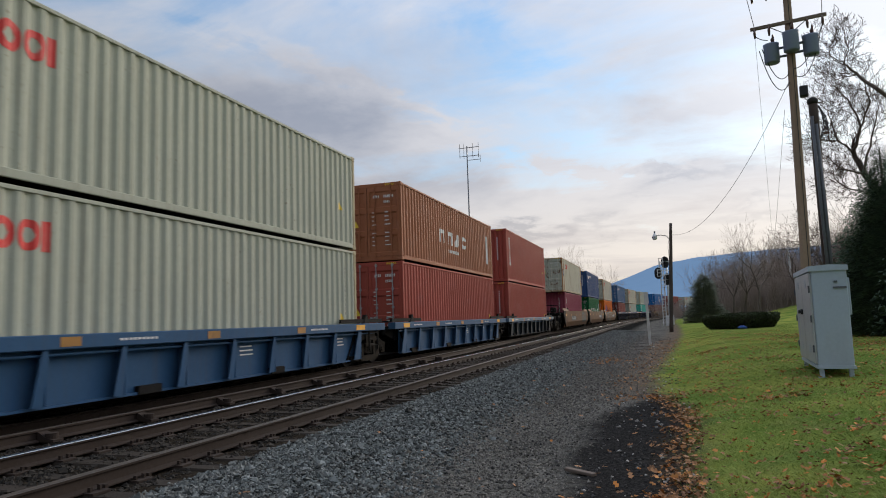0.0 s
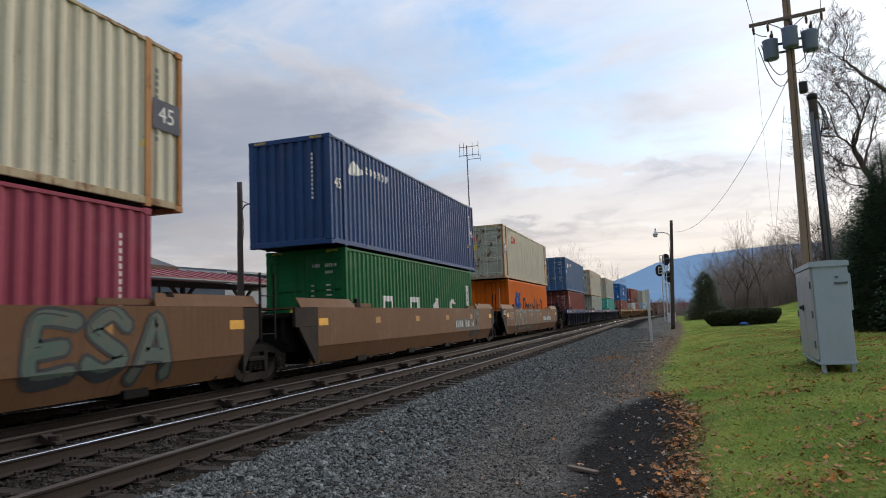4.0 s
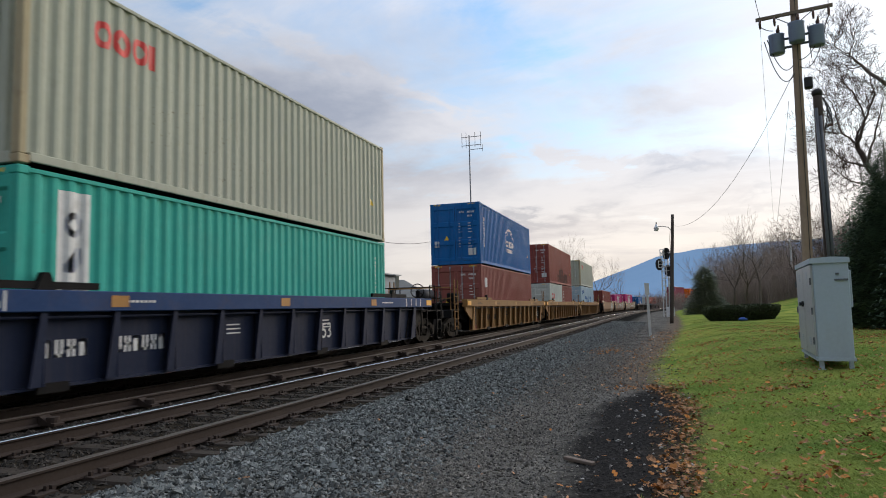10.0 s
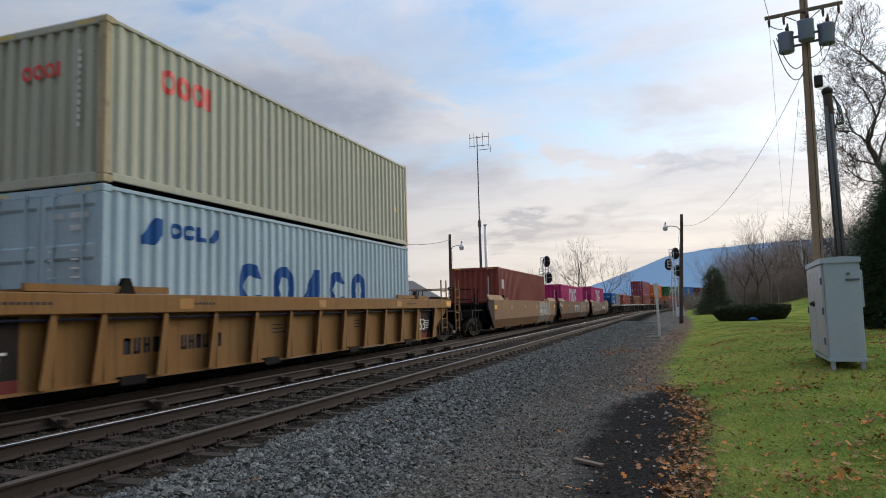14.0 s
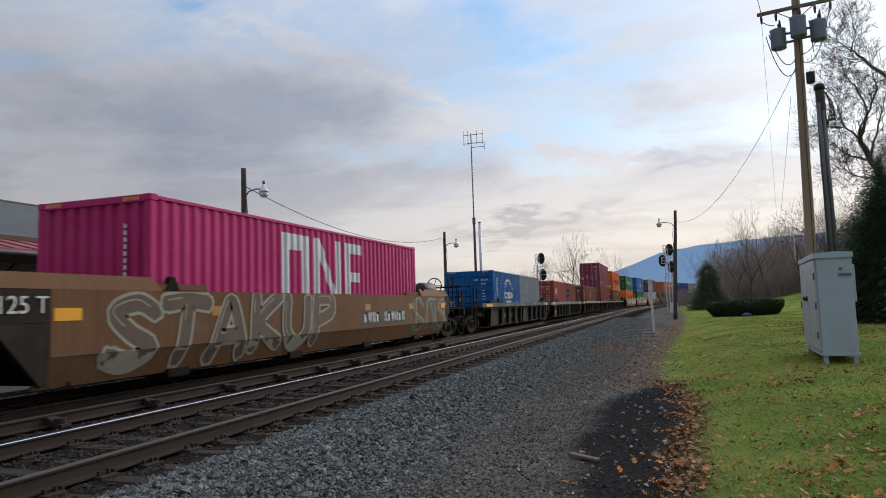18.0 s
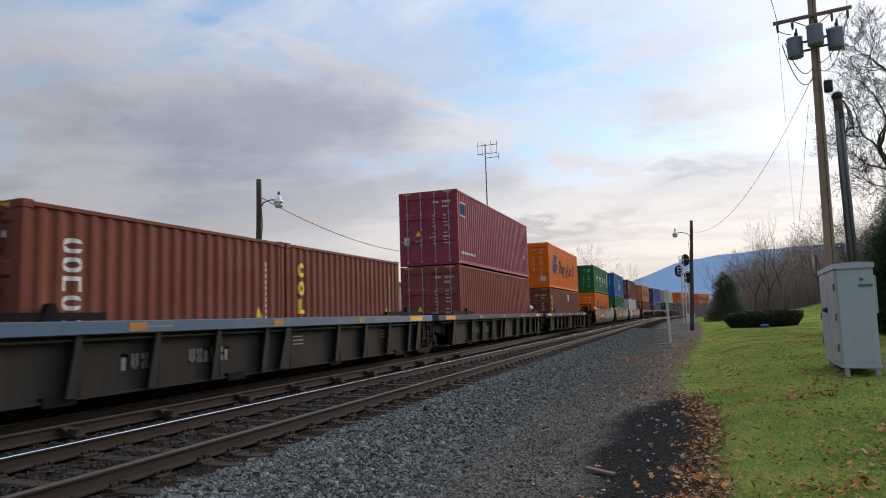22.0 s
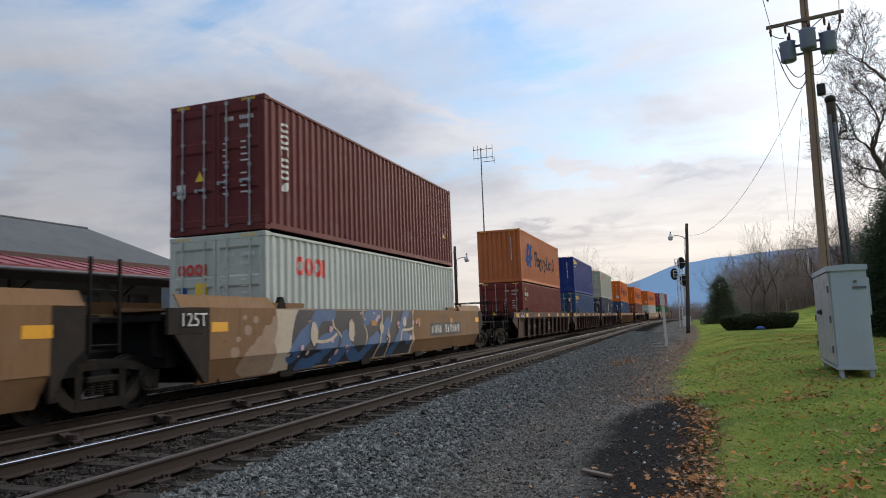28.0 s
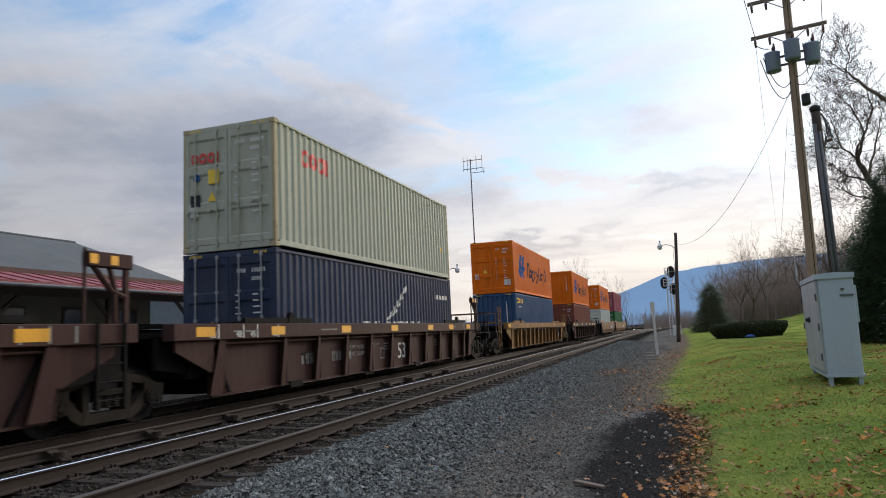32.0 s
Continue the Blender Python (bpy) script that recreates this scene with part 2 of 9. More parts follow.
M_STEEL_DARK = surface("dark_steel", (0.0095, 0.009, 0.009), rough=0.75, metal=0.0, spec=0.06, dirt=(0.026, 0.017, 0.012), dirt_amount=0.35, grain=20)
M_TRUCK = surface("dusty_cast_steel", (0.021, 0.0185, 0.0155), alt=(0.042, 0.036, 0.029), rough=0.85, scale=3.0, grain=20, amount=0.9, spec=0.06, dirt=(0.06, 0.038, 0.024), dirt_amount=0.4)
M_TANK = surface("dusty_tank", (0.040, 0.041, 0.046), alt=(0.075, 0.075, 0.080), rough=0.6, scale=1.5, dirt=(0.06, 0.05, 0.04), dirt_amount=0.4)
M_WHEEL = surface("wheel_steel", (0.014, 0.012, 0.011), rough=0.7, metal=0.0, spec=0.12, dirt=(0.05, 0.03, 0.02), dirt_amount=0.5, grain=20)
M_GALV = surface("galvanised_bar", (0.33, 0.35, 0.37), rough=0.45, metal=0.6, dirt=(0.12, 0.09, 0.07), dirt_amount=0.25)
M_YELLOW = surface("yellow_reflector", (0.75, 0.36, 0.02), rough=0.4, dirt=(0.25, 0.14, 0.05), dirt_amount=0.35)
M_YELLOW_OLD = surface("faded_reflector", (0.40, 0.185, 0.035), alt=(0.28, 0.15, 0.05), rough=0.6, dirt=(0.15, 0.085, 0.04), dirt_amount=0.6)
M_WARN = surface("yellow_sticker", (0.75, 0.52, 0.05), rough=0.45)
M_WHITE = surface("white_marking", (0.62, 0.62, 0.60), rough=0.6, dirt=(0.3, 0.27, 0.24), dirt_amount=0.4)
M_RED = surface("red_marking", (0.62, 0.045, 0.04), rough=0.5, dirt=(0.45, 0.30, 0.24), dirt_amount=0.25)
M_BLUEM = surface("blue_marking", (0.018, 0.080, 0.25), rough=0.7, spec=0.05)
M_BLACKM = surface("black_marking", (0.03, 0.035, 0.045), rough=0.7, spec=0.05)
M_YELM = surface("yellow_marking", (0.75, 0.50, 0.03), rough=0.5)
M_SILVERM = surface("silver_marking", (0.50, 0.53, 0.55), rough=0.5)
M_RAILSIDE = surface("rusty_rail", (0.033, 0.0225, 0.0175), alt=(0.052, 0.036, 0.027), rough=0.85, metal=0.1, scale=2.0, grain=30, dirt=(0.04, 0.03, 0.025), dirt_amount=0.5)
M_RAILTOP = surface("worn_railhead", (0.80, 0.79, 0.79), rough=0.22, metal=1.0, bump=0, rough_var=0.03)
M_RAILTOP_DULL = surface("dull_railhead", (0.070, 0.056, 0.045), rough=0.5, metal=0.1, bump=0.03)
M_TIE = surface("weathered_tie", (0.025, 0.019, 0.014), alt=(0.046, 0.034, 0.025), rough=0.95, scale=3.0, grain=22, bump=0.5)
M_STONE = surface("grey_ballast", (0.072, 0.080, 0.077), alt=(0.165, 0.176, 0.168), rough=0.9, scale=9.0, grain=40, amount=0.9, dirt=(0.09, 0.075, 0.06), dirt_amount=0.4)


def island_variation(m, low, high):
    """Gives each loose piece of a joined mesh its own brightness."""
    nt = m.node_tree
    n, ln = nt.nodes.new, nt.links.new
    p = nt.nodes["Principled BSDF"]
    old = p.inputs["Base Color"].links[0].from_socket
    geo = n("ShaderNodeNewGeometry")
    mr = n("ShaderNodeMapRange")
    mr.inputs["To Min"].default_value, mr.inputs["To Max"].default_value = low, high
    ln(geo.outputs["Random Per Island"], mr.inputs["Value"])
    x = n("ShaderNodeVectorMath")
    x.operation = "SCALE"
    ln(old, x.inputs[0])
    ln(mr.outputs[0], x.inputs["Scale"])
    ln(x.outputs[0], p.inputs["Base Color"])
    return m


island_variation(M_STONE, 0.18, 2.0)

# ---- mesh helpers ----


def mesh_of(name, verts, faces, material, smooth=False):
    me = bpy.data.meshes.new(name)
    me.from_pydata([tuple(v) for v in verts], [], [tuple(f) for f in faces])
    if material:
        me.materials.append(material)
    if smooth:
        me.polygons.foreach_set("use_smooth", [True] * len(me.polygons))
    me.update()
    return me


class Shape:
    """Collects boxes, prisms and tubes into one mesh."""

    def __init__(self):
        self.v, self.f = [], []

    def add(self, verts, faces):
        k = len(self.v)
        self.v += [tuple(v) for v in verts]
        self.f += [tuple(i + k for i in f) for f in faces]
        return self

    def box(self, x0, x1, y0, y1, z0, z1, bevel=0.0):
        if bevel <= 0:
            v = [(x, y, z) for z in (z0, z1) for y in (y0, y1) for x in (x0, x1)]
            return self.add(v, [(0, 2, 3, 1), (4, 5, 7, 6), (0, 1, 5, 4), (2, 6, 7, 3), (0, 4, 6, 2), (1, 3, 7, 5)])
        b = bevel
        ring = [(x0 + b, y0), (x1 - b, y0), (x1, y0 + b), (x1, y1 - b), (x1 - b, y1), (x0 + b, y1), (x0, y1 - b), (x0, y0 + b)]
        inner = [(min(max(x, x0 + b), x1 - b), min(max(y, y0 + b), y1 - b)) for x, y in ring]
        v = [(x, y, z0) for x, y in inner] + [(x, y, z0 + b) for x, y in ring] + [(x, y, z1 - b) for x, y in ring] + [(x, y, z1) for x, y in inner]
        f = [tuple(range(7, -1, -1)), tuple(range(24, 32))]
        for r in range(3):
            for i in range(8):
                j = (i + 1) % 8
                f.append((r * 8 + i, r * 8 + j, r * 8 + 8 + j, r * 8 + 8 + i))
        return self.add(v, f)

    def prism(self, outline, a, b, axis="x"):
        """An outline in the plane across the axis, drawn out from a to b."""
        n = len(outline)

        def at(u, w, k):
            return (k, u, w) if axis == "x" else (u, k, w) if axis == "y" else (u, w, k)
        v = [at(u, w, a) for u, w in outline] + [at(u, w, b) for u, w in outline]
        f = [tuple(range(n))[::-1], tuple(range(n, 2 * n))]
        f += [(i, (i + 1) % n, n + (i + 1) % n, n + i) for i in range(n)]
        return self.add(v, f)

    def tube(self, points, radii, sides=8, cap=True):
        pts = [Vector(p) for p in points]
        if isinstance(radii, (int, float)):
            radii = [radii] * len(pts)
        k = len(self.v)
        for i, p in enumerate(pts):
            d = (pts[min(i + 1, len(pts) - 1)] - pts[max(i - 1, 0)]).normalized()
            ref = Vector((0, 0, 1)) if abs(d.z) < 0.9 else Vector((1, 0, 0))
            u = d.cross(ref).normalized()
            w = d.cross(u)
            for j in range(sides):
                g = 2 * math.pi * j / sides
                self.v.append(tuple(p + (u * math.cos(g) + w * math.sin(g)) * radii[i]))
        for i in range(len(pts) - 1):
            for j in range(sides):
                a, b = k + i * sides + j, k + i * sides + (j + 1) % sides
                self.f.append((a, b, b + sides, a + sides))
        if cap:
            self.f.append(tuple(k + j for j in range(sides))[::-1])
            self.f.append(tuple(k + (len(pts) - 1) * sides + j for j in range(sides)))
        return self

    def disc(self, centre, radius, half, axis="x", sides=20):
        c = Vector(centre)
        d = Vector((1, 0, 0)) if axis == "x" else Vector((0, 1, 0)) if axis == "y" else Vector((0, 0, 1))
        return self.tube([c - d * half, c + d * half], radius, sides)

    def mesh(self, name, material, smooth=False):
        return mesh_of(name, self.v, self.f, material, smooth)


CACHE = {}


def cached(key, make):
    """Mesh data shared by alike parts."""
    if key not in CACHE:
        CACHE[key] = make()
    return CACHE[key]


def child(name, mesh, parent, at=None, label=""):
    ob = new(name, mesh)
    ob.parent = parent
    if at is not None:
        ob.matrix_basis = at
    if label:
        tagged(ob, label)
    return ob


def part(name, shape, material, parent, label="", smooth=False):
    return child(name, shape.mesh(name, material, smooth), parent, None, label)


def text_mesh(text, size, material):
    cu = bpy.data.curves.new("lettering", "FONT")
    cu.body, cu.size, cu.extrude = text, size, 0.002
    cu.align_x, cu.align_y = "CENTER", "CENTER"
    ob = bpy.data.objects.new("lettering", cu)
    scene.collection.objects.link(ob)
    me = bpy.data.meshes.new_from_object(ob.evaluated_get(bpy.context.evaluated_depsgraph_get()))
    me.name = "lettering"
    me.materials.clear()
    me.materials.append(material)
    bpy.data.objects.remove(ob)
    return me


# ---- the line of the track: straight, then a bend to the right ----
TRACK_X = -9.17
STEP = 1.0
S_MIN, S_MAX = -160.0, 760.0


def bend(s):
    if s < 70:
        return 0.0
    if s < 240:
        return 2.4e-5 * (s - 70)
    return max(0.0, 2.4e-5 * 170 * (1 - (s - 240) / 70))


LINE = []
_x, _y, _h = TRACK_X, S_MIN, 0.0
for _i in range(int((S_MAX - S_MIN) / STEP) + 2):
    LINE.append((_x, _y, _h))
    _h2 = _h + bend(S_MIN + (_i + 0.5) * STEP) * STEP
    _x, _y = _x + math.sin((_h + _h2) / 2) * STEP, _y + math.cos((_h + _h2) / 2) * STEP
    _h = _h2


def line_at(s, off=0.0):
    """Place and heading at s metres along the train's track, off metres to its right."""
    k = min(max((s - S_MIN) / STEP, 0.0), len(LINE) - 1.001)
    i = int(k)
    f = k - i
    x, y, h = (LINE[i][j] * (1 - f) + LINE[i + 1][j] * f for j in range(3))
    return x + math.cos(h) * off, y - math.sin(h) * off, h

# ---- containers ----
SIZES = {"40h": (12.192, 2.896), "40s": (12.192, 2.591), "45h": (13.716, 2.896), "20s": (6.058, 2.591)}
HALF = 1.219
PAINT = {
    "sage": container_paint("sage", (0.40, 0.42, 0.345), 0.25, (0.465, 0.475, 0.39)),
    "cream": container_paint("cream", (0.54, 0.505, 0.39), 0.62, (0.58, 0.545, 0.43)),
    "pale": container_paint("pale", (0.46, 0.50, 0.46), 0.2),
    "brown": container_paint("brown", (0.30, 0.115, 0.06), 0.3),
    "red": container_paint("red", (0.32, 0.070, 0.053), 0.25),
    "maroon": container_paint("maroon", (0.13, 0.036, 0.037), 0.2),
    "denim": container_paint("denim", (0.045, 0.118, 0.240), 0.45, (0.072, 0.150, 0.272)),
    "crimson": container_paint("crimson", (0.160, 0.034, 0.028), 0.25),
    "rosewood": container_paint("rosewood", (0.235, 0.080, 0.068), 0.3),
    "oxide": container_paint("oxide", (0.22, 0.058, 0.048), 0.25),
    "wine": container_paint("wine", (0.25, 0.052, 0.080), 0.15),
    "orange": container_paint("orange", (0.66, 0.145, 0.010), 0.2),
    "amber": container_paint("amber", (0.49, 0.155, 0.058), 0.45, (0.53, 0.19, 0.088)),
    "navy": container_paint("navy", (0.030, 0.070, 0.175), 0.25),
    "blue": container_paint("blue", (0.010, 0.115, 0.33), 0.15),
    "teal": container_paint("teal", (0.045, 0.36, 0.29), 0.12),
    "green": container_paint("green", (0.010, 0.115, 0.040), 0.12),
    "magenta": container_paint("magenta", (0.45, 0.036, 0.155), 0.1),
    "sky": container_paint("sky", (0.34, 0.46, 0.53), 0.25),
    "grey": container_paint("grey", (0.22, 0.26, 0.275), 0.25),
    "ultramarine": container_paint("ultramarine", (0.018, 0.040, 0.185), 0.05),
    "ink": container_paint("ink", (0.036, 0.047, 0.082), 0.15),
    "steelblue": container_paint("steelblue", (0.03, 0.075, 0.16), 0.15),
    "tan20": container_paint("rustbrown", (0.17, 0.055, 0.038), 0.3),
}
COLOUR_WORDS = {"amber": "faded salmon-orange", "denim": "faded blue", "rosewood": "faded rose-brown", "crimson": "deep red", "sage": "grey-green", "cream": "weathered cream", "pale": "pale grey-green", "brown": "faded orange-brown", "red": "dull red", "maroon": "dark maroon",
                "oxide": "oxide red", "wine": "wine-red", "orange": "bright orange", "navy": "navy blue", "blue": "bright blue", "teal": "turquoise", "green": "dark green",
                "magenta": "hot pink", "sky": "pale blue", "grey": "blue-grey", "ultramarine": "deep blue", "ink": "dark navy", "steelblue": "steel blue", "tan20": "rust-brown"}
POST_PAINT = {"cream": container_paint("rusty_cream", (0.38, 0.185, 0.080), 0.85, None, 0.6, 0.6), "sage": container_paint("stained_sage", (0.40, 0.34, 0.22), 0.5, None, 0.6, 0.3)}
DOOR_PAINT = {"cream": container_paint("rusty_door", (0.40, 0.42, 0.34), 0.5, (0.47, 0.48, 0.39), 0.6, 0.9)}
RAIL_PAINT = {"cream": container_paint("rusty_rail_paint", (0.40, 0.325, 0.215), 0.8, None, 0.6, 0.8)}
M_FAINT = surface("faded_lettering", (0.21, 0.21, 0.20), rough=0.7)
M_SOOT = surface("soot_stain", (0.080, 0.042, 0.037), alt=(0.165, 0.056, 0.048), rough=0.8, scale=1.3, grain=8, amount=1.0, spec=0.1)
M_GASKET = surface("door_gasket", (0.03, 0.03, 0.03), rough=0.8)


def corrugation(y, half_len, pitch=0.2785, depth=0.036):
    """How far the side panel lies inside its outer face at y."""
    k = ((y + half_len) / pitch) % 1.0
    if k < 0.26:
        return 0.0
    if k < 0.5:
        return depth * (k - 0.26) / 0.24
    if k < 0.76:
        return depth
    return depth * (1.0 - k) / 0.24


def corrugation_breaks(y0, y1, half_len, pitch=0.2785):
    ys = {round(y0, 5), round(y1, 5)}
    k = math.floor((y0 + half_len) / pitch)
    while k * pitch - half_len < y1:
        for q in (0.0, 0.26, 0.5, 0.76):
            y = (k + q) * pitch - half_len
            if y0 < y < y1:
                ys.add(round(y, 5))
        k += 1
    return sorted(ys)


def side_panel_mesh(size, mat):
    L, H = SIZES[size]
    hl = L / 2
    ys = corrugation_breaks(-hl + 0.12, hl - 0.12, hl)
    v, f = [], []
    for y in ys:
        x = HALF - 0.014 - corrugation(y, hl)
        v += [(x, y, 0.15), (x, y, H - 0.07), (x - 0.012, y, H - 0.07), (x - 0.012, y, 0.15)]
    for i in range(len(ys) - 1):
        a, b = 4 * i, 4 * i + 4
        f += [(a, b, b + 1, a + 1), (a + 2, b + 2, b + 3, a + 3), (a + 1, b + 1, b + 2, a + 2), (a + 3, b + 3, b, a)]
    return mesh_of("side_panel", v, f, mat)


def end_panel_mesh(H, mat):
    v, f = [], []
    n = 8
    xs = []
    w = 2 * HALF - 0.24
    for i in range(n):
        a = -w / 2 + w * i / n
        xs += [(a, 0.0), (a + w / n * 0.42, 0.0), (a + w / n * 0.54, 0.058), (a + w / n * 0.88, 0.058)]
    xs.append((w / 2, 0.0))
    for x, d in xs:
        v += [(x, 0.02 + d, 0.14), (x, 0.02 + d, H - 0.1), (x, 0.035 + d, H - 0.1), (x, 0.035 + d, 0.14)]
    for i in range(len(xs) - 1):
        a, b = 4 * i, 4 * i + 4
        f += [(a, b, b + 1, a + 1), (a + 1, b + 1, b + 2, a + 2), (a + 2, b + 2, b + 3, a + 3), (a + 3, b + 3, b, a)]
    return mesh_of("end_panel", v, f, mat)


def door_mesh(H, mat):
    """One leaf, 1.12 m wide: a frame with three pressed recesses, in one sheet."""
    h0, h1 = 0.16, H - 0.13
    d = h1 - h0
    rows = [(h0, 0.05, 0.05), (h0, 0.0, 0.0), (h0 + 0.10, 0.0, 0.0)]
    for a, b in ((0.05, 0.30), (0.37, 0.63), (0.70, 0.94)):
        rows += [(h0 + a * d, 0.0, 0.0), (h0 + a * d + 0.03, 0.0, 0.034), (h0 + b * d - 0.05, 0.0, 0.034), (h0 + b * d, 0.0, 0.0)]
    rows = rows[:2] + rows[3:] + [(h1, 0.0, 0.0), (h1, 0.05, 0.05)]
    cols = [(0.0, 2), (0.0, 0), (0.07, 0), (0.10, 1), (1.025, 1), (1.055, 0), (1.125, 0), (1.125, 2)]
    v = [(x, 0.05 if k == 2 else -0.006 + (inner if k == 1 else edge), z) for z, edge, inner in rows for x, k in cols]
    n = len(cols)
    f = [(r * n + c, r * n + c + 1, r * n + n + c + 1, r * n + n + c) for r in range(len(rows) - 1) for c in range(n - 1)]
    return mesh_of("door", v, f, mat)


def casting_mesh(mat):
    s = Shape()
    s.box(-0.081, 0.081, -0.089, 0.089, -0.059, 0.059, 0.012)
    return s.mesh("corner_casting", mat)


def locking_bar_mesh(H, mat):
    s = Shape()
    s.tube([(0, -0.035, 0.09), (0, -0.035, H - 0.06)], 0.017, 6)
    for z in (0.14, 0.8, 1.4, 2.0, H - 0.12):
        s.box(-0.035, 0.035, -0.045, 0.0, z - 0.035, z + 0.035)
    return s.mesh("locking_bar", mat)


def handle_mesh(mat):
    s = Shape()
    s.box(-0.22, 0.04, -0.055, -0.035, -0.014, 0.016)
    s.box(-0.23, -0.17, -0.06, -0.03, -0.05, 0.03)
    s.box(-0.03, 0.03, -0.06, -0.02, -0.05, 0.05)
    return s.mesh("door_handle", mat)


def hazard_mesh(mat_pair):
    """Yellow flashes at the corners of the header."""
    s = Shape()
    for k in range(5):
        s.add([(k * 0.07, 0, 0), (k * 0.07 + 0.035, 0, 0), (k * 0.07 + 0.06, 0, 0.06), (k * 0.07 + 0.025, 0, 0.06)], [(0, 1, 2, 3)])
    return s.mesh("height_mark", mat_pair)


def on_side(shapes, half_len, lift=0.004):
    """Paint on the corrugated side: trapeziums (y0, y1, low0, low1, high0, high1) that follow the folds."""
    v, f, known = [], [], {}

    def at(y, z):
        key = (round(y, 4), round(z, 4))
        if key not in known:
            known[key] = len(v)
            v.append((HALF - 0.014 - corrugation(y, half_len) + lift, y, z))
        return known[key]
    for y0, y1, l0, l1, h0, h1 in shapes:
        ys = corrugation_breaks(y0, y1, half_len)
        for ya, yb in zip(ys, ys[1:]):
            qa, qb = (ya - y0) / (y1 - y0), (yb - y0) / (y1 - y0)
            face = []
            for i in (at(ya, l0 + (l1 - l0) * qa), at(yb, l0 + (l1 - l0) * qb), at(yb, h0 + (h1 - h0) * qb), at(ya, h0 + (h1 - h0) * qa)):
                if i not in face:
                    face.append(i)
            if len(face) > 2:
                f.append(tuple(face))
    return v, f


def bar(y0, y1, z0, z1):
    return (y0, y1, z0, z0, z1, z1)


def ring_slices(y, z, w, h, t, gap=0.0, n=10):
    """A rounded ring in upright slices, open on its far side when there is a gap."""
    out = []
    cy, cz, a, b = y + w / 2, z + h / 2, w / 2, h / 2
    us = [-math.cos(math.pi * i / n) for i in range(n + 1)]

    def reach(u, ra, rb):
        q = abs(u * a / ra) if ra > 0 else 2
        return rb * (1 - q ** 2.6) ** (1 / 2.6) if q < 1 else 0.0
    for u0, u1 in zip(us, us[1:]):
        y0, y1 = cy + u0 * a, cy + u1 * a
        o0, o1, i0, i1 = reach(u0, a, b), reach(u1, a, b), reach(u0, a - t, b - t), reach(u1, a - t, b - t)
        if gap and u0 > 0.3:
            g = gap * b
            i0, i1 = max(i0, g), max(i1, g)
            o0, o1 = max(o0, g + 0.1 * b), max(o1, g + 0.1 * b)
        out += [(y0, y1, cz + i0, cz + i1, cz + o0, cz + o1), (y0, y1, cz - o0, cz - o1, cz - i0, cz - i1)]
    return out


def blot(y, z, w, h, kind=0):
    """A plain sign the size of a letter: a ring, an open ring, an angle, a slanted block or an arch."""
    t = 0.29 * min(w, h)
    if kind == 0:
        return ring_slices(y, z, w, h, t)
    if kind == 1:
        return ring_slices(y, z, w, h, t, 0.35)
    if kind == 2:
        return [bar(y, y + t * 1.2, z, z + h), bar(y + t * 1.2, y + w, z, z + t)]
    if kind == 3:
        return [(y, y + w * 0.6, z, z, z + h * 0.3, z + h), (y + w * 0.6, y + w, z, z + h * 0.4, z + h, z + h)]
    if kind == 4:
        return [bar(y, y + t, z, z + h), bar(y + w - t, y + w, z, z + h), bar(y + t, y + w - t, z + h - t, z + h)]
    return [bar(y, y + w, z, z + h)]


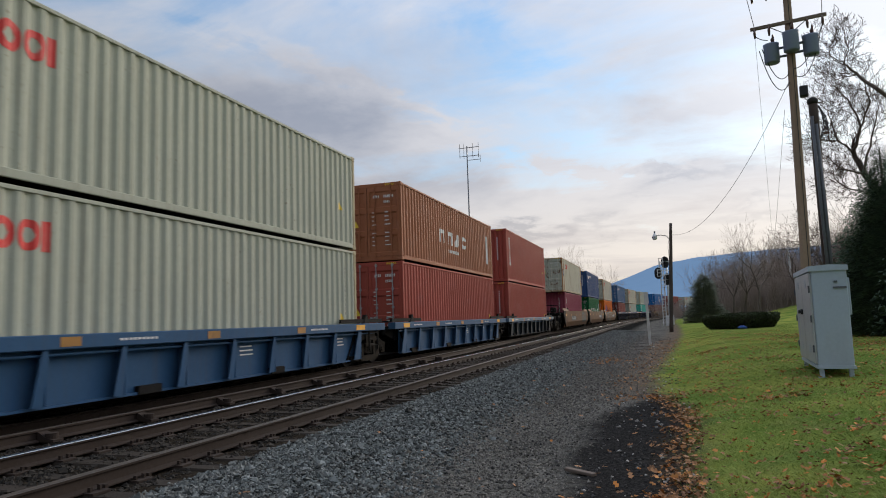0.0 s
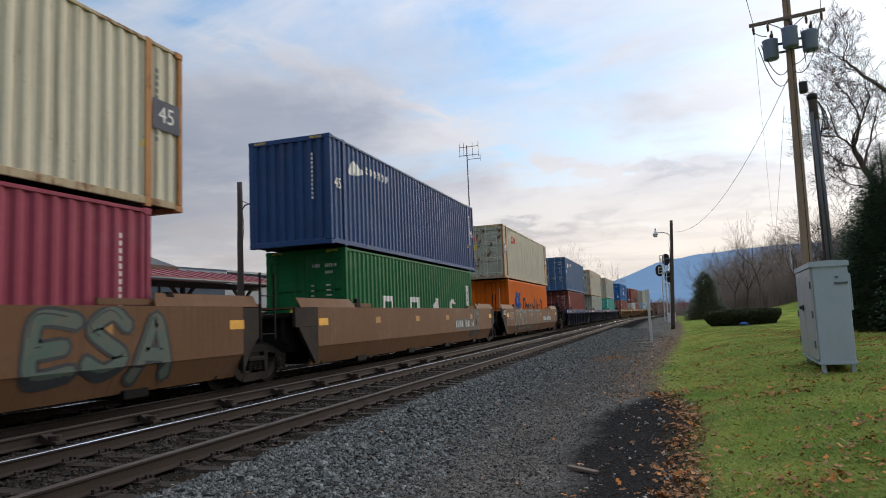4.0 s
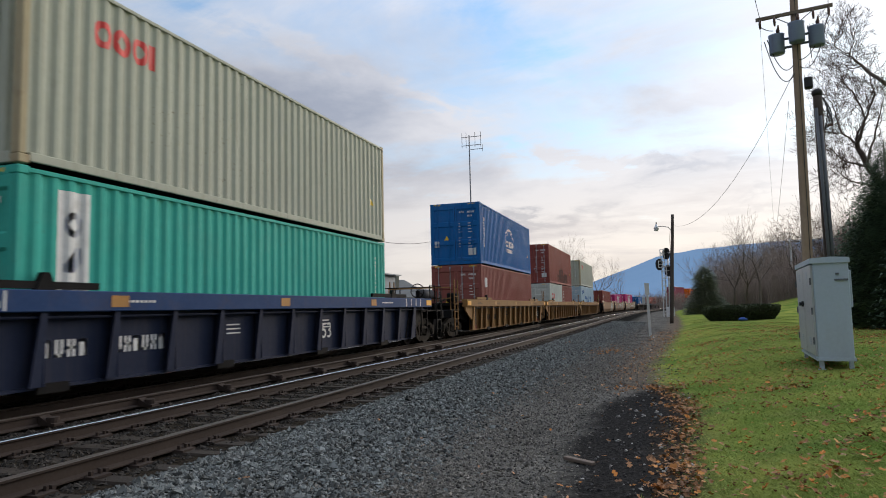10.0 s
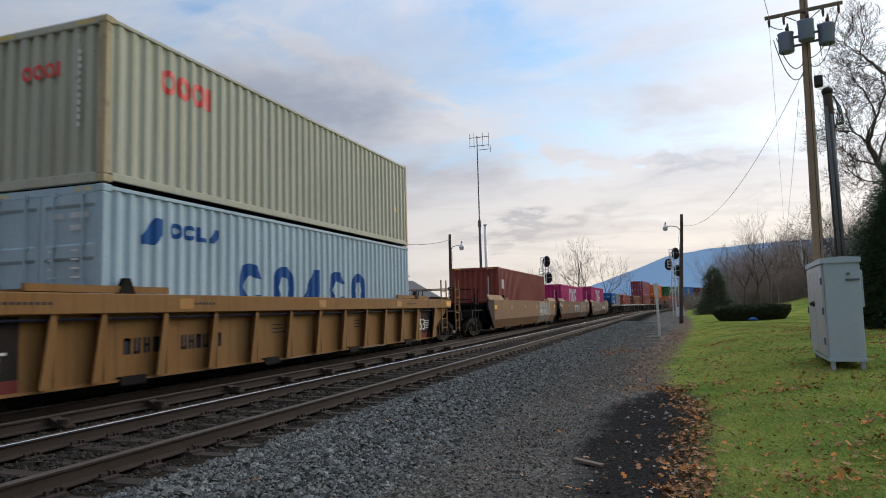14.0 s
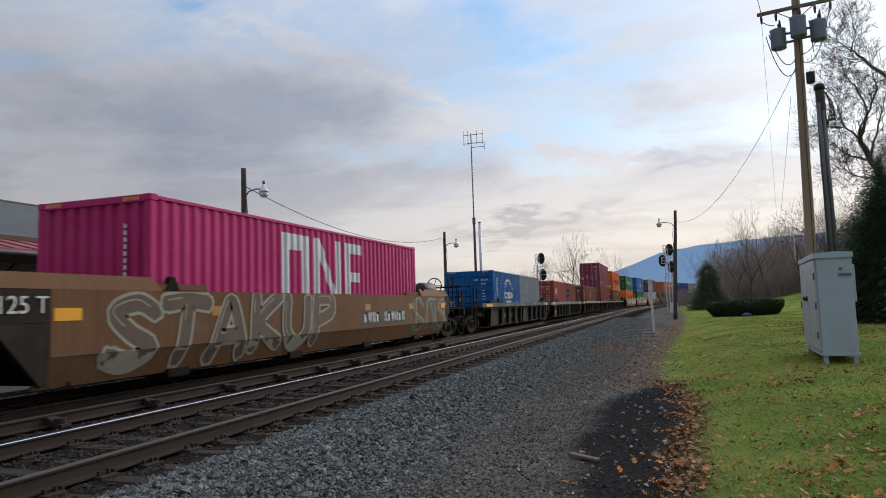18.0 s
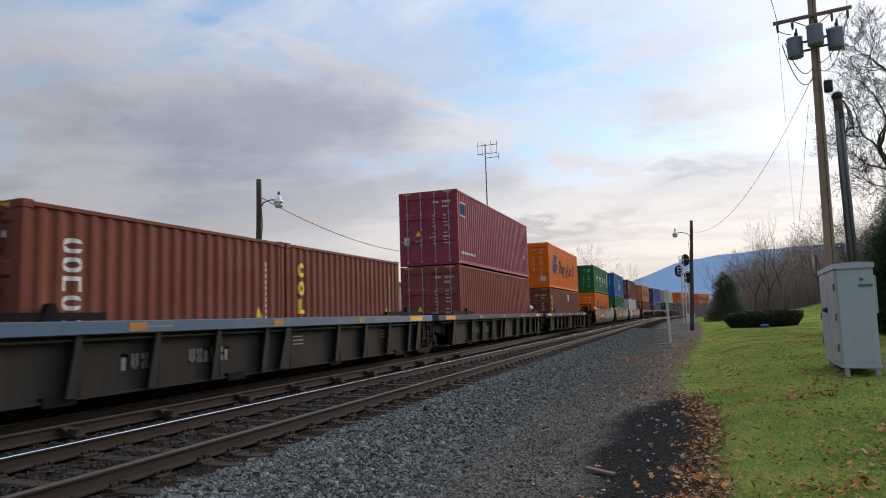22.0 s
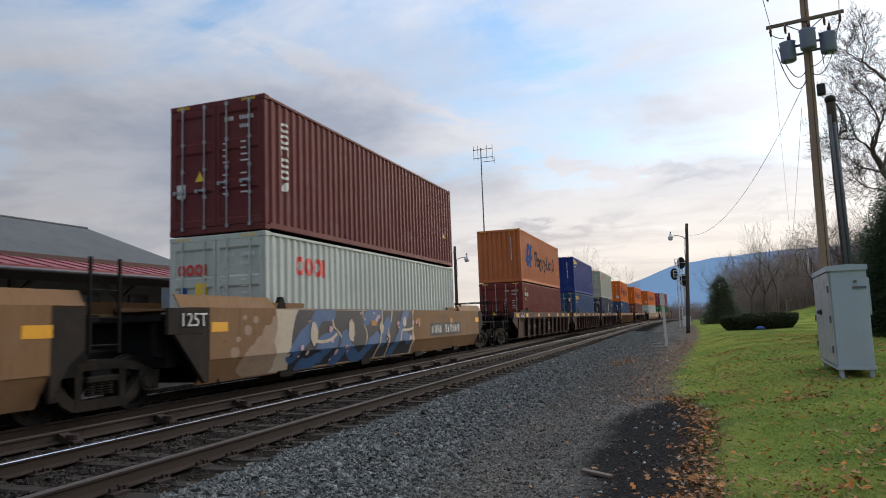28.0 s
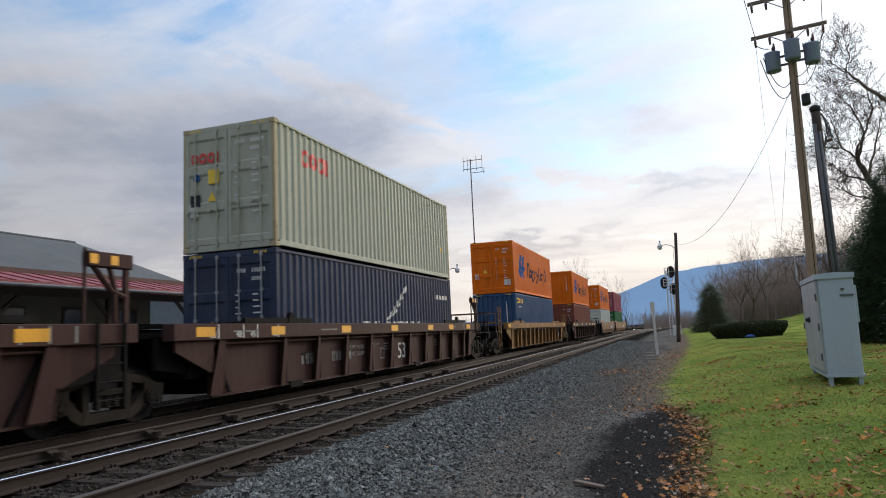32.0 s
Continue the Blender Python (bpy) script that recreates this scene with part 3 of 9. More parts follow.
def logo_shapes(kind, L, H):
    """Plain shapes in the owner's colours, (material, trapeziums); y runs from the middle of the side."""
    a = -L / 2
    out = []
    if kind in ("rings", "rings_mid"):
        y = -4.88 if L > 10 else a + 0.9
        z = H - 0.86 if L > 10 else H - 1.15
        sh = []
        for i, k in enumerate((0, 0, 0, 5)):
            sh += blot(y + i * 0.375, z, 0.34 if k != 5 else 0.14, 0.42, k)
        out.append((M_RED, sh))
    if kind == "arrow":
        y, z = -4.8, 0.92
        blades = ((0.0, 0.2, 0.33, 0.05, 0.33, 0.7), (0.2, 0.54, 0.05, 0.03, 0.7, 1.32), (0.54, 0.63, 0.03, 0.02, 1.32, 1.32), (0.63, 0.88, 0.02, 0.0, 0.43, 0.0), (0.63, 0.76, 0.49, 0.41, 1.32, 1.32),
                  (0.76, 1.09, 0.69, 1.31, 1.32, 1.315), (0.76, 0.88, 0.41, 0.24, 0.67, 0.64), (0.88, 1.05, 0.24, 0.0, 0.64, 0.95), (1.05, 1.27, 0.0, 0.0, 0.95, 1.29), (1.27, 1.52, 0.0, 0.0, 0.38, 0.0),
                  (1.27, 1.43, 0.38, 0.4, 1.29, 1.295), (1.43, 1.81, 0.7, 1.29, 1.295, 1.3), (1.43, 1.72, 0.4, 0.43, 0.7, 0.705), (1.72, 1.8, 0.43, 0.7, 0.705, 0.71))
        out.append((M_BLUEM, [(y + b0, y + b1, *(z + q for q in edge)) for b0, b1, *edge in blades]))
        sh = []
        y, z = -2.25, 1.05
        for w, h, d, k in ((0.62, 0.9, 0, 4), (0.55, 0.58, 0, 0), (0.55, 0.82, -0.24, 0), (0.55, 0.58, 0, 0), (0.55, 0.82, -0.24, 0), (0.3, 0.12, 0.26, 5), (0.5, 0.9, 0, 2), (0.13, 0.9, 0, 5), (0.55, 0.58, 0, 0), (0.5, 0.82, -0.24, 4), (0.6, 0.9, 0, 0)):
            sh += blot(y, z + d, w, h, k)
            y += w + 0.085
        out.append((M_BLACKM, sh))
    if kind == "spaced":
        sh = []
        for (y0, y1), k in zip(((-3.63, -2.83), (-1.39, -0.51), (0.87, 1.6), (2.98, 3.65)), (4, 4, 3, 1)):
            sh += blot(y0, 1.07, y1 - y0, 0.58, k)
        sh += [bar(-1.0 + i * 0.17, -0.88 + i * 0.17, 0.72, 0.86) for i in range(9)]
        out.append((M_WHITE, sh))
        out.append((M_WHITE, [bar(5.28, 5.6, 0.72, 2.25)]))
        out.append((M_RED, [bar(5.33, 5.55, 0.95 + i * 0.32, 1.03 + i * 0.32) for i in range(4)]))
    if kind == "spaced_near":
        sh = []
        for y0, k in zip((-2.1, -1.05, -0.1, 0.9), (4, 4, 3, 1)):
            sh += blot(y0, 0.98, 0.62, 0.52, k)
        sh += [bar(-0.95 + i * 0.15, -0.85 + i * 0.15, 0.66, 0.79) for i in range(9)]
        out.append((M_WHITE, sh))
        out.append((M_WHITE, [bar(5.0, 5.3, 0.62, 1.95)]))
        out.append((M_RED, [bar(5.05, 5.25, 0.8 + i * 0.28, 0.87 + i * 0.28) for i in range(4)]))
    if kind == "big_white":
        z0, z1 = 0.85, H - 0.26
        sh = blot(-2.14, z0, 1.26, z1 - z0, 4)
        sh += [bar(-0.68, -0.38, z0, z1), bar(0.40, 0.71, z0, z1), (-0.38, 0.40, z1 - 0.5, z0, z1, z0 + 0.5)]
        sh += [bar(0.90, 1.22, z0, z1), bar(1.22, 1.96, z1 - 0.27, z1), bar(1.22, 1.85, (z0 + z1) / 2 - 0.13, (z0 + z1) / 2 + 0.13)]
        out.append((M_SILVERM, sh))
    if kind == "globe":
        y, z = 0.18, 1.05
        sh = []
        for i in range(18):
            g0, g1 = math.pi * i / 18, math.pi * (i + 1) / 18
            for r, k in ((1.0, 0.66), (0.55, 0.62)):
                q = sorted((y - r * math.cos(g0), y - r * math.cos(g1)))
                za, zb = z + 0.5 + k * math.sin(g0), z + 0.5 + k * math.sin(g1)
                sh.append((q[0], q[1], za - 0.05, zb - 0.05, za + 0.03, zb + 0.03))
        for i in range(5):
            sh += blot(y - 0.98 + i * 0.4, z + 0.16, 0.35, 0.34, (1, 0, 5, 1, 0)[i])
        sh += [bar(y - 0.95 + i * 0.24, y - 0.78 + i * 0.24, z - 0.14, z + 0.06) for i in range(8)]
        out.append((M_WHITE, sh))
        out.append((M_WHITE, [q for i in range(6) for q in blot(a + 0.66, 0.84 + i * 0.245, 0.19, 0.18, (0, 1, 4, 0, 1, 0)[i])]))
    if kind == "block_blue":
        sh = []
        for i, k in enumerate((1, 0, 3, 1, 0)):
            sh += blot(-2.75 + i * 1.22, 0.98, 0.78, 0.92, k)
        out.append((M_BLUEM, sh + blot(-5.3, 2.05, 0.5, 0.45, 3) + [q for i in range(4) for q in blot(-4.65 + i * 0.34, 2.2, 0.28, 0.26, i)]))
    if kind == "letters_down":
        out.append((M_WHITE, [q for i in range(6) for q in blot(a + 0.64, H - 0.66 - i * 0.265, 0.32, 0.21, (1, 0, 4, 1, 0, 3)[i])]))
    if kind == "letters_down_y":
        out.append((M_YELM, [q for i in range(4) for q in blot(a + 0.5, H - 0.72 - i * 0.4, 0.28, 0.32, (1, 0, 2, 0)[i])]))
    if kind == "panel_down":
        out.append((M_WHITE, [bar(-5.45, -4.9, 0.25, H - 0.24)]))
        out.append((M_BLUEM, [q for i in range(4) for q in blot(-5.32, 0.5 + i * 0.5, 0.3, 0.36, (1, 0, 3, 0)[i])]))
    if kind == "yellow_word":
        y, z = -5.7, H - 0.56
        sh = []
        for i, k in enumerate((1, 0, 0, 1, 0)):
            sh += blot(y + i * 0.32, z, 0.28, 0.30, k)
        out.append((M_YELM, sh))
        out.append((M_RED, [bar(y + 0.2, y + 0.34, z - 0.24, z - 0.14)]))
        out.append((M_WHITE, [bar(y + 0.45 + i * 0.16, y + 0.56 + i * 0.16, z - 0.22, z - 0.16) for i in range(5)]))
    if kind == "horse":
        y, z = -5.75, H - 0.88
        out.append((M_WHITE, blot(y, z, 0.5, 0.42, 3) + [(y + 0.45, y + 0.95, z + 0.02, z + 0.15, z + 0.4, z + 0.25)] + [q for i in range(6) for q in blot(y + 1.12 + i * 0.29, z + 0.2, 0.22, 0.24, (1, 0, 0, 4, 0, 3)[i])]))
    if kind == "wing":
        out.append((M_WHITE, [(-0.1 + i * 0.2, 0.75 + i * 0.25, 1.32 + i * 0.10, 1.62 + i * 0.22, 1.40 + i * 0.11, 1.80 + i * 0.22) for i in range(4)] +
                    [q for i in range(9) for q in blot(-1.75 + i * 0.5, 0.98, 0.4, 0.32, (4, 3, 2, 0, 1, 5, 1, 4, 3)[i])] + [bar(4.3 + i * 0.15, 4.4 + i * 0.15, 2.1, 2.25) for i in range(9)]))
    if kind == "small_square":
        y, z = -5.6, 1.96
        out.append((M_BLUEM, [bar(y, y + 0.55, z, z + 0.42)]))
        out.append((M_WHITE, [bar(y - 0.03, y + 0.58, z + 0.45, z + 0.49), bar(y - 0.03, y + 0.58, z - 0.07, z - 0.03)]))
        out.append((M_SILVERM, [bar(-5.72 + i * 0.105, -5.64 + i * 0.105, 0.42, 0.51) for i in range(18)]))
    if kind == "cai":
        sh = []
        for i, k in enumerate((1, 4, 5)):
            sh += blot(-2.25 + i * 0.36, 1.56, 0.30 if k != 5 else 0.12, 0.46, k)
        out.append((M_WHITE, sh + blot(0.7, 1.9, 0.1, 0.28, 5)))
    if kind == "plate":
        out.append((M_BLACKM, [bar(a + 0.45, a + 1.75, H - 1.2, H - 0.5)]))
        out.append((M_WHITE, [bar(a + 0.55 + i * 0.2, a + 0.69 + i * 0.2, H - 1.0, H - 0.8) for i in range(5)]))
        out.append((M_YELM, [(a + 0.5, a + 1.7, H - 0.72, H - 0.58, H - 0.66, H - 0.54)]))
    if kind == "faint":
        y, z = a + 1.3, H - 1.0
        out.append((M_SILVERM, [(y, y + 0.6, z, z + 0.52, z + 0.03, z + 0.56), (y + 0.6, y + 1.2, z + 0.52, z, z + 0.56, z + 0.03), bar(y + 0.1, y + 1.1, z - 0.05, z - 0.015)] + [bar(y + 0.36 + i * 0.17, y + 0.44 + i * 0.17, z + 0.08, z + 0.22) for i in range(3)]))
    if kind == "tag":
        out.append((M_WHITE, [bar(a + 0.6, a + 1.1, 1.85, 2.3)]))
    if kind == "soot":
        rng = random.Random(6)
        sh = []
        for i in range(92):
            u = -2.2 + i * 0.062
            if u < -1.2 and rng.random() < 0.35 or u > 3.2 and rng.random() < 0.5:
                continue
            top = float(np.interp(u, (-2.2, -1.3, -1.1, 0.3, 0.95, 1.1, 3.4), (0.72, 0.95, 1.28, 1.34, 1.22, 0.86, 1.0)))
            hi = top + rng.uniform(-0.14, 0.08)
            sh.append((u, u + 0.062, 0.17, 0.17, hi, hi + rng.uniform(-0.06, 0.06)))
        out.append((M_SOOT, sh))
    if kind == "crescent":
        y, z = -5.55, H - 1.0
        out.append((surface("lime_marking", (0.30, 0.55, 0.06)), [(y, y + 0.3, z + 0.3, z, z + 0.42, z + 0.1), (y, y + 0.35, z + 0.42, z + 0.72, z + 0.47, z + 0.62)]))
        out.append((M_WHITE, [bar(y + 0.22 + i * 0.17, y + 0.35 + i * 0.17, z + 0.25, z + 0.45) for i in range(4)]))
    return out


def clusters(shapes):
    """Shapes that touch one another make one sign."""
    groups = []
    for q in shapes:
        y0, y1, z0, z1 = q[0] - 0.01, q[1] + 0.01, min(q[2:4]) - 0.01, max(q[4:6]) + 0.01
        hit = [g for g in groups if any(y0 < r[1] and y1 > r[0] and z0 < max(r[4:6]) and z1 > min(r[2:4]) for r in g)]
        merged = [q]
        for g in hit:
            merged += g
            groups.remove(g)
        groups.append(merged)
    return groups


def small_print(L, H):
    """Identification rows near the rear top corner: unreadable bars."""
    b = L / 2
    sh = [bar(b - 0.66 - 0.3 * j, b - 0.60 - 0.3 * j, H - 0.55 - i * 0.12, H - 0.47 - i * 0.12) for j in range(1) for i in range(11)]
    return sh


PAINTED_BARS = ("blue", "orange", "amber", "green", "sage", "cream", "teal", "sky", "pale", "brown", "tan20")


def door_print(H):
    """Bars for the rows of figures on the right-hand door, and plates on the left."""
    s = Shape()
    y = -0.012
    rng = random.Random(4)

    def plate(x0, x1, z0, z1):
        s.add([(x0, y, z0), (x1, y, z0), (x1, y, z1), (x0, y, z1)], [(0, 1, 2, 3)])
    for i in range(4):
        plate(0.22 + i * 0.06, 0.255 + i * 0.06, H - 0.50, H - 0.41)
    for i in range(6):
        plate(0.60 + i * 0.06, 0.635 + i * 0.06, H - 0.50, H - 0.41)
    for i in range(4):
        plate(0.60 + i * 0.06, 0.635 + i * 0.06, H - 0.68, H - 0.60)
    for r in range(8):
        z = H - 1.0 - r * 0.135 - (0.14 if r > 3 else 0)
        plate(0.17, 0.17 + rng.uniform(0.08, 0.16), z, z + 0.028)
        plate(0.62, 0.74 + rng.uniform(0.0, 0.12), z, z + 0.032)
    return s.mesh("door_lettering", M_WHITE)


def end_print(H):
    """Bars for the column of figures on a ribbed end wall."""
    s = Shape()
    for i in range(11):
        z = H - 0.55 - i * 0.115
        s.add([(0.66, 0.014, z), (0.715, 0.014, z), (0.715, 0.014, z + 0.075), (0.66, 0.014, z + 0.075)], [(0, 1, 2, 3)])
    return s.mesh("end_lettering", M_WHITE)


M_PLATE = surface("data_plate", (0.55, 0.56, 0.54), rough=0.4, dirt=(0.3, 0.25, 0.2), dirt_amount=0.3)


def build_container(size, colour, end="door", logo=None, number=None, end_logo=None, sticker=True):
    """A shipping container; its origin is at the middle of its underside."""
    L, H = SIZES[size]
    mat = PAINT[colour]
    hl = L / 2
    length_word = {"40h": "forty-foot", "40s": "forty-foot", "45h": "forty-five-foot", "20s": "twenty-foot"}[size]
    show = "with its doors shut" if end == "door" else "with a ribbed end wall"
    top = new("shipping_container")
    tagged(top, "%s %s shipping container %s" % (COLOUR_WORDS[colour], length_word, show), "container", "containers on the train")

    def shared(name, key, make, at, label=""):
        return child(name, cached((name, colour) + key, make), top, at, label)
    for q in (1, -1):
        turn = pose(0, 0, 0) if q > 0 else pose(0, 0, 0, 0, 0, 180)
        shared("side_panel", (size,), lambda: side_panel_mesh(size, mat), turn)
        shared("top_rail", (size,), lambda: Shape().box(HALF - 0.06, HALF, -hl + 0.17, hl - 0.17, H - 0.085, H - 0.022, 0.008).mesh("top_rail", RAIL_PAINT.get(colour, mat)), turn)
        shared("bottom_rail", (size,), lambda: Shape().box(HALF - 0.05, HALF - 0.002, -hl + 0.17, hl - 0.17, 0.035, 0.16, 0.008).mesh("bottom_rail", RAIL_PAINT.get(colour, mat)), turn)
        for e in (-1, 1):
            shared("corner_post", (size,), lambda: Shape().box(-0.075, 0.075, -0.06, 0.06, 0.118, H - 0.118, 0.014).mesh("corner_post", POST_PAINT.get(colour, mat)), pose(q * (HALF - 0.077), e * (hl - 0.062), 0))
            if size == "45h":
                shared("inner_post", (size,), lambda: Shape().box(-0.03, 0.03, -0.075, 0.075, 0.0, H, 0.01).mesh("inner_post", POST_PAINT.get(colour, mat)), pose(q * (HALF - 0.029), e * 6.02, 0))
            for z in (0.059, H - 0.059):
                shared("corner_casting", (), lambda: casting_mesh(POST_PAINT.get(colour, mat)), pose(q * (HALF - 0.079), e * (hl - 0.087), z))
    shared("roof", (size,), lambda: Shape().box(-HALF + 0.06, HALF - 0.06, -hl + 0.1, hl - 0.1, H - 0.07, H - 0.035).mesh("roof", mat), pose(0, 0, 0))
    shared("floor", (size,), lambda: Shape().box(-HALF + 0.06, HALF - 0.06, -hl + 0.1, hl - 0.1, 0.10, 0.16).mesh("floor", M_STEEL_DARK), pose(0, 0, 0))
    for e in (-1, 1):
        turn = pose(0, -hl, 0) if e < 0 else pose(0, hl, 0, 0, 0, 180)
        shared("header", (), lambda: Shape().box(-HALF + 0.16, HALF - 0.16, 0.0, 0.08, -0.13, -0.004, 0.01).mesh("header", RAIL_PAINT.get(colour, mat)), turn @ pose(0, 0, H))
        shared("sill", (), lambda: Shape().box(-HALF + 0.16, HALF - 0.16, 0.0, 0.08, 0.004, 0.155, 0.01).mesh("sill", RAIL_PAINT.get(colour, mat)), turn)
        if (e < 0) != (end == "door"):
            shared("end_panel", (H,), lambda: end_panel_mesh(H, mat), turn)
            if e < 0:
                tagged(child("end_lettering", cached(("endprint", H), lambda: end_print(H)), top, turn), kind="stuff")
            continue
        child("gasket", cached(("gasket", H), lambda: Shape().box(-1.14, 1.14, 0.03, 0.045, 0.15, H - 0.12).mesh("gasket", M_GASKET)), top, turn)
        for k, x in enumerate((-1.135, 0.01)):
            leaf = shared("door", (H,), lambda: door_mesh(H, DOOR_PAINT.get(colour, mat)), turn @ pose(x, 0, 0))
            for xb in (0.28, 0.85):
                child("locking_bar", cached(("bar", H, colour), lambda: locking_bar_mesh(H, mat if colour in PAINTED_BARS else M_GALV)), leaf, pose(xb, 0, 0))
                child("door_handle", cached(("handle", colour), lambda: handle_mesh(mat if colour in PAINTED_BARS else M_GALV)), leaf, pose(xb, 0, 0.95 + (0.12 if k else 0.0)))
            if e < 0:
                if k and colour in ("ink", "steelblue", "orange", "oxide", "red", "blue", "navy"):
                    child("door_label", cached(("dl4",), lambda: Shape().box(0.62, 0.98, -0.013, -0.007, 0.42, 0.74).mesh("door_label", M_PLATE)), leaf, pose(0, 0, 0), "pale printed door label")
                    if colour in ("ink", "oxide"):
                        child("door_label", cached(("dl5",), lambda: Shape().box(0.16, 0.44, -0.013, -0.007, 0.42, 0.78).mesh("door_label", M_WARN)), leaf, pose(-1.145, 0, 0), "yellow door label")
                if k:
                    tagged(child("door_lettering", cached(("print", H), lambda: door_print(H)), leaf, pose(0, 0, 0)), kind="stuff")
                else:
                    child("data_plate", cached(("plate",), lambda: Shape().box(0.12, 0.34, -0.014, 0.0, 0.62, 0.92).mesh("data_plate", M_PLATE)), leaf, pose(0, 0, 0.2))
                    if sticker:
                        child("warning_sticker", cached(("tri",), lambda: Shape().prism([(0.60, 1.0), (0.84, 1.0), (0.72, 1.22)], -0.014, -0.009, "y").mesh("warning_sticker", M_WARN)), leaf, pose(0, 0, 0.15), "yellow triangle sticker")
                if end_logo and not k:
                    child("door_label", cached(("dl1",), lambda: Shape().box(0.62, 0.90, -0.014, 0.0, 1.55, 1.88).mesh("door_label", M_WARN)), leaf, pose(0, 0, 0), "yellow door label")
                    child("door_label", cached(("dl2",), lambda: Shape().box(0.14, 0.40, -0.014, 0.0, 1.05, 1.32).mesh("door_label", M_BLACKM)), leaf, pose(0, 0, 0), "black square door label")
                    child("door_label", cached(("dl3",), lambda: Shape().disc((0.3, -0.010, 1.72), 0.09, 0.004, "y", 14).mesh("door_label", M_BLUEM)), leaf, pose(0, 0, 0), "round blue door label")
                if end_logo:
                    if not k:
                        s = Shape()
                        for i in range(4):
                            for y0, y1, l0, l1, h0, h1 in blot(0.16 + i * 0.22, H - 0.85, 0.19 if i < 3 else 0.08, 0.24, (0, 0, 0, 5)[i]):
                                s.add([(y0, -0.012, l0), (y1, -0.012, l1), (y1, -0.012, h1), (y0, -0.012, h0)], [(0, 1, 2, 3)])
                        part("owner_mark", s, end_logo, leaf)
    if end != "door" and end_logo:
        s = Shape()
        for i in range(4):
            for y0, y1, l0, l1, h0, h1 in blot(-0.5 + i * 0.24, H - 0.85, 0.2 if i < 3 else 0.08, 0.24, (0, 0, 0, 5)[i]):
                s.add([(y0, -hl + 0.016, l0), (y1, -hl + 0.016, l1), (y1, -hl + 0.016, h1), (y0, -hl + 0.016, h0)], [(0, 1, 2, 3)])
        part("owner_mark", s, end_logo, top)
    for q in (-1, 1):
        child("height_mark", cached(("hazard",), lambda: hazard_mesh(M_YELM)), top, pose(q * 0.84 - 0.19, -hl - 0.003, H - 0.095), "yellow slanted height marking")
    v, f = on_side(small_print(L, H), hl)
    dark = colour in ("sage", "cream", "pale", "sky")
    tagged(child("number_rows", cached(("rows", size, dark), lambda: mesh_of("number_rows", v, f, M_FAINT if dark else M_WHITE)), top, pose(0, 0, 0)), kind="stuff")
    if sticker:
        v2, f2 = on_side([(hl - 0.98, hl - 0.87, 1.0, 1.0, 1.0, 1.22), (hl - 0.87, hl - 0.76, 1.0, 1.0, 1.22, 1.0)], hl)
        child("warning_sticker", cached(("sidetri", size), lambda: mesh_of("warning_sticker", v2, f2, M_WARN)), top, pose(0, 0, 0), "yellow triangle sticker")
    for m, sh in logo_shapes(logo, L, H):
        small = []
        for piece in clusters(sh):
            if max(q[1] for q in piece) - min(q[0] for q in piece) < 0.16:
                small += piece
                continue
            v, f = on_side(piece, hl, 0.006 if m is not M_RED or logo != "spaced" else 0.009)
            child("owner_mark", mesh_of("owner_mark", v, f, m), top, pose(0, 0, 0))
        if small:
            v, f = on_side(small, hl, 0.006 if m is not M_RED or logo != "spaced" else 0.009)
            tagged(child("small_print", mesh_of("small_print", v, f, m), top, pose(0, 0, 0)), kind="stuff")
    if number:
        for e in (-1, 1):
            if colour == "cream":
                child("number_panel", cached(("numpanel",), lambda: Shape().box(0, 0.004, -0.33, 0.33, -0.26, 0.26).mesh("number_panel", surface("slate_panel", (0.045, 0.055, 0.085), rough=0.7, dirt=(0.12, 0.10, 0.08), dirt_amount=0.4))), top, pose(HALF - 0.001, e * (hl - 0.42), H * 0.56))
            child("number", cached(("number", number), lambda: text_mesh(number, 0.4, M_WHITE)), top, pose(HALF + 0.006, e * (hl - 0.42), H * 0.56, 90, 0, 90))
    return top


# ---- well cars ----
M_WELL = {
    "blue": surface("well_blue", (0.032, 0.085, 0.168), rough=0.6, scale=0.7, dirt=(0.08, 0.07, 0.06), dirt_amount=0.3, streak=True, spec=0.08),
    "slate": surface("well_slate", (0.045, 0.052, 0.058), rough=0.65, scale=0.7, dirt=(0.10, 0.08, 0.06), dirt_amount=0.5, streak=True, spec=0.08),
    "brown": surface("well_brown", (0.140, 0.073, 0.037), alt=(0.19, 0.108, 0.062), rough=0.7, scale=0.6, chips=0.9, dirt=(0.085, 0.050, 0.032), dirt_amount=0.6, streak=True, spec=0.08),
    "navy": surface("well_navy", (0.015, 0.021, 0.043), rough=0.6, scale=0.7, dirt=(0.07, 0.06, 0.055), dirt_amount=0.3, streak=True, spec=0.08),
    "tan": surface("well_tan", (0.235, 0.124, 0.043), alt=(0.262, 0.155, 0.068), rough=0.7, scale=0.6, dirt=(0.11, 0.065, 0.036), dirt_amount=0.65, streak=True, spec=0.08),
    "grey": surface("well_grey", (0.034, 0.032, 0.029), alt=(0.060, 0.052, 0.043), rough=0.75, scale=0.7, dirt=(0.07, 0.052, 0.04), dirt_amount=0.5, streak=True, spec=0.08),
    "umber": surface("well_umber", (0.052, 0.026, 0.022), rough=0.65, scale=0.7, dirt=(0.10, 0.07, 0.055), dirt_amount=0.25, streak=True, spec=0.08),
    "sand": surface("well_sand", (0.205, 0.115, 0.056), alt=(0.265, 0.165, 0.095), rough=0.7, scale=0.6, chips=0.9, dirt=(0.115, 0.068, 0.042), dirt_amount=0.6, streak=True, spec=0.08),
}
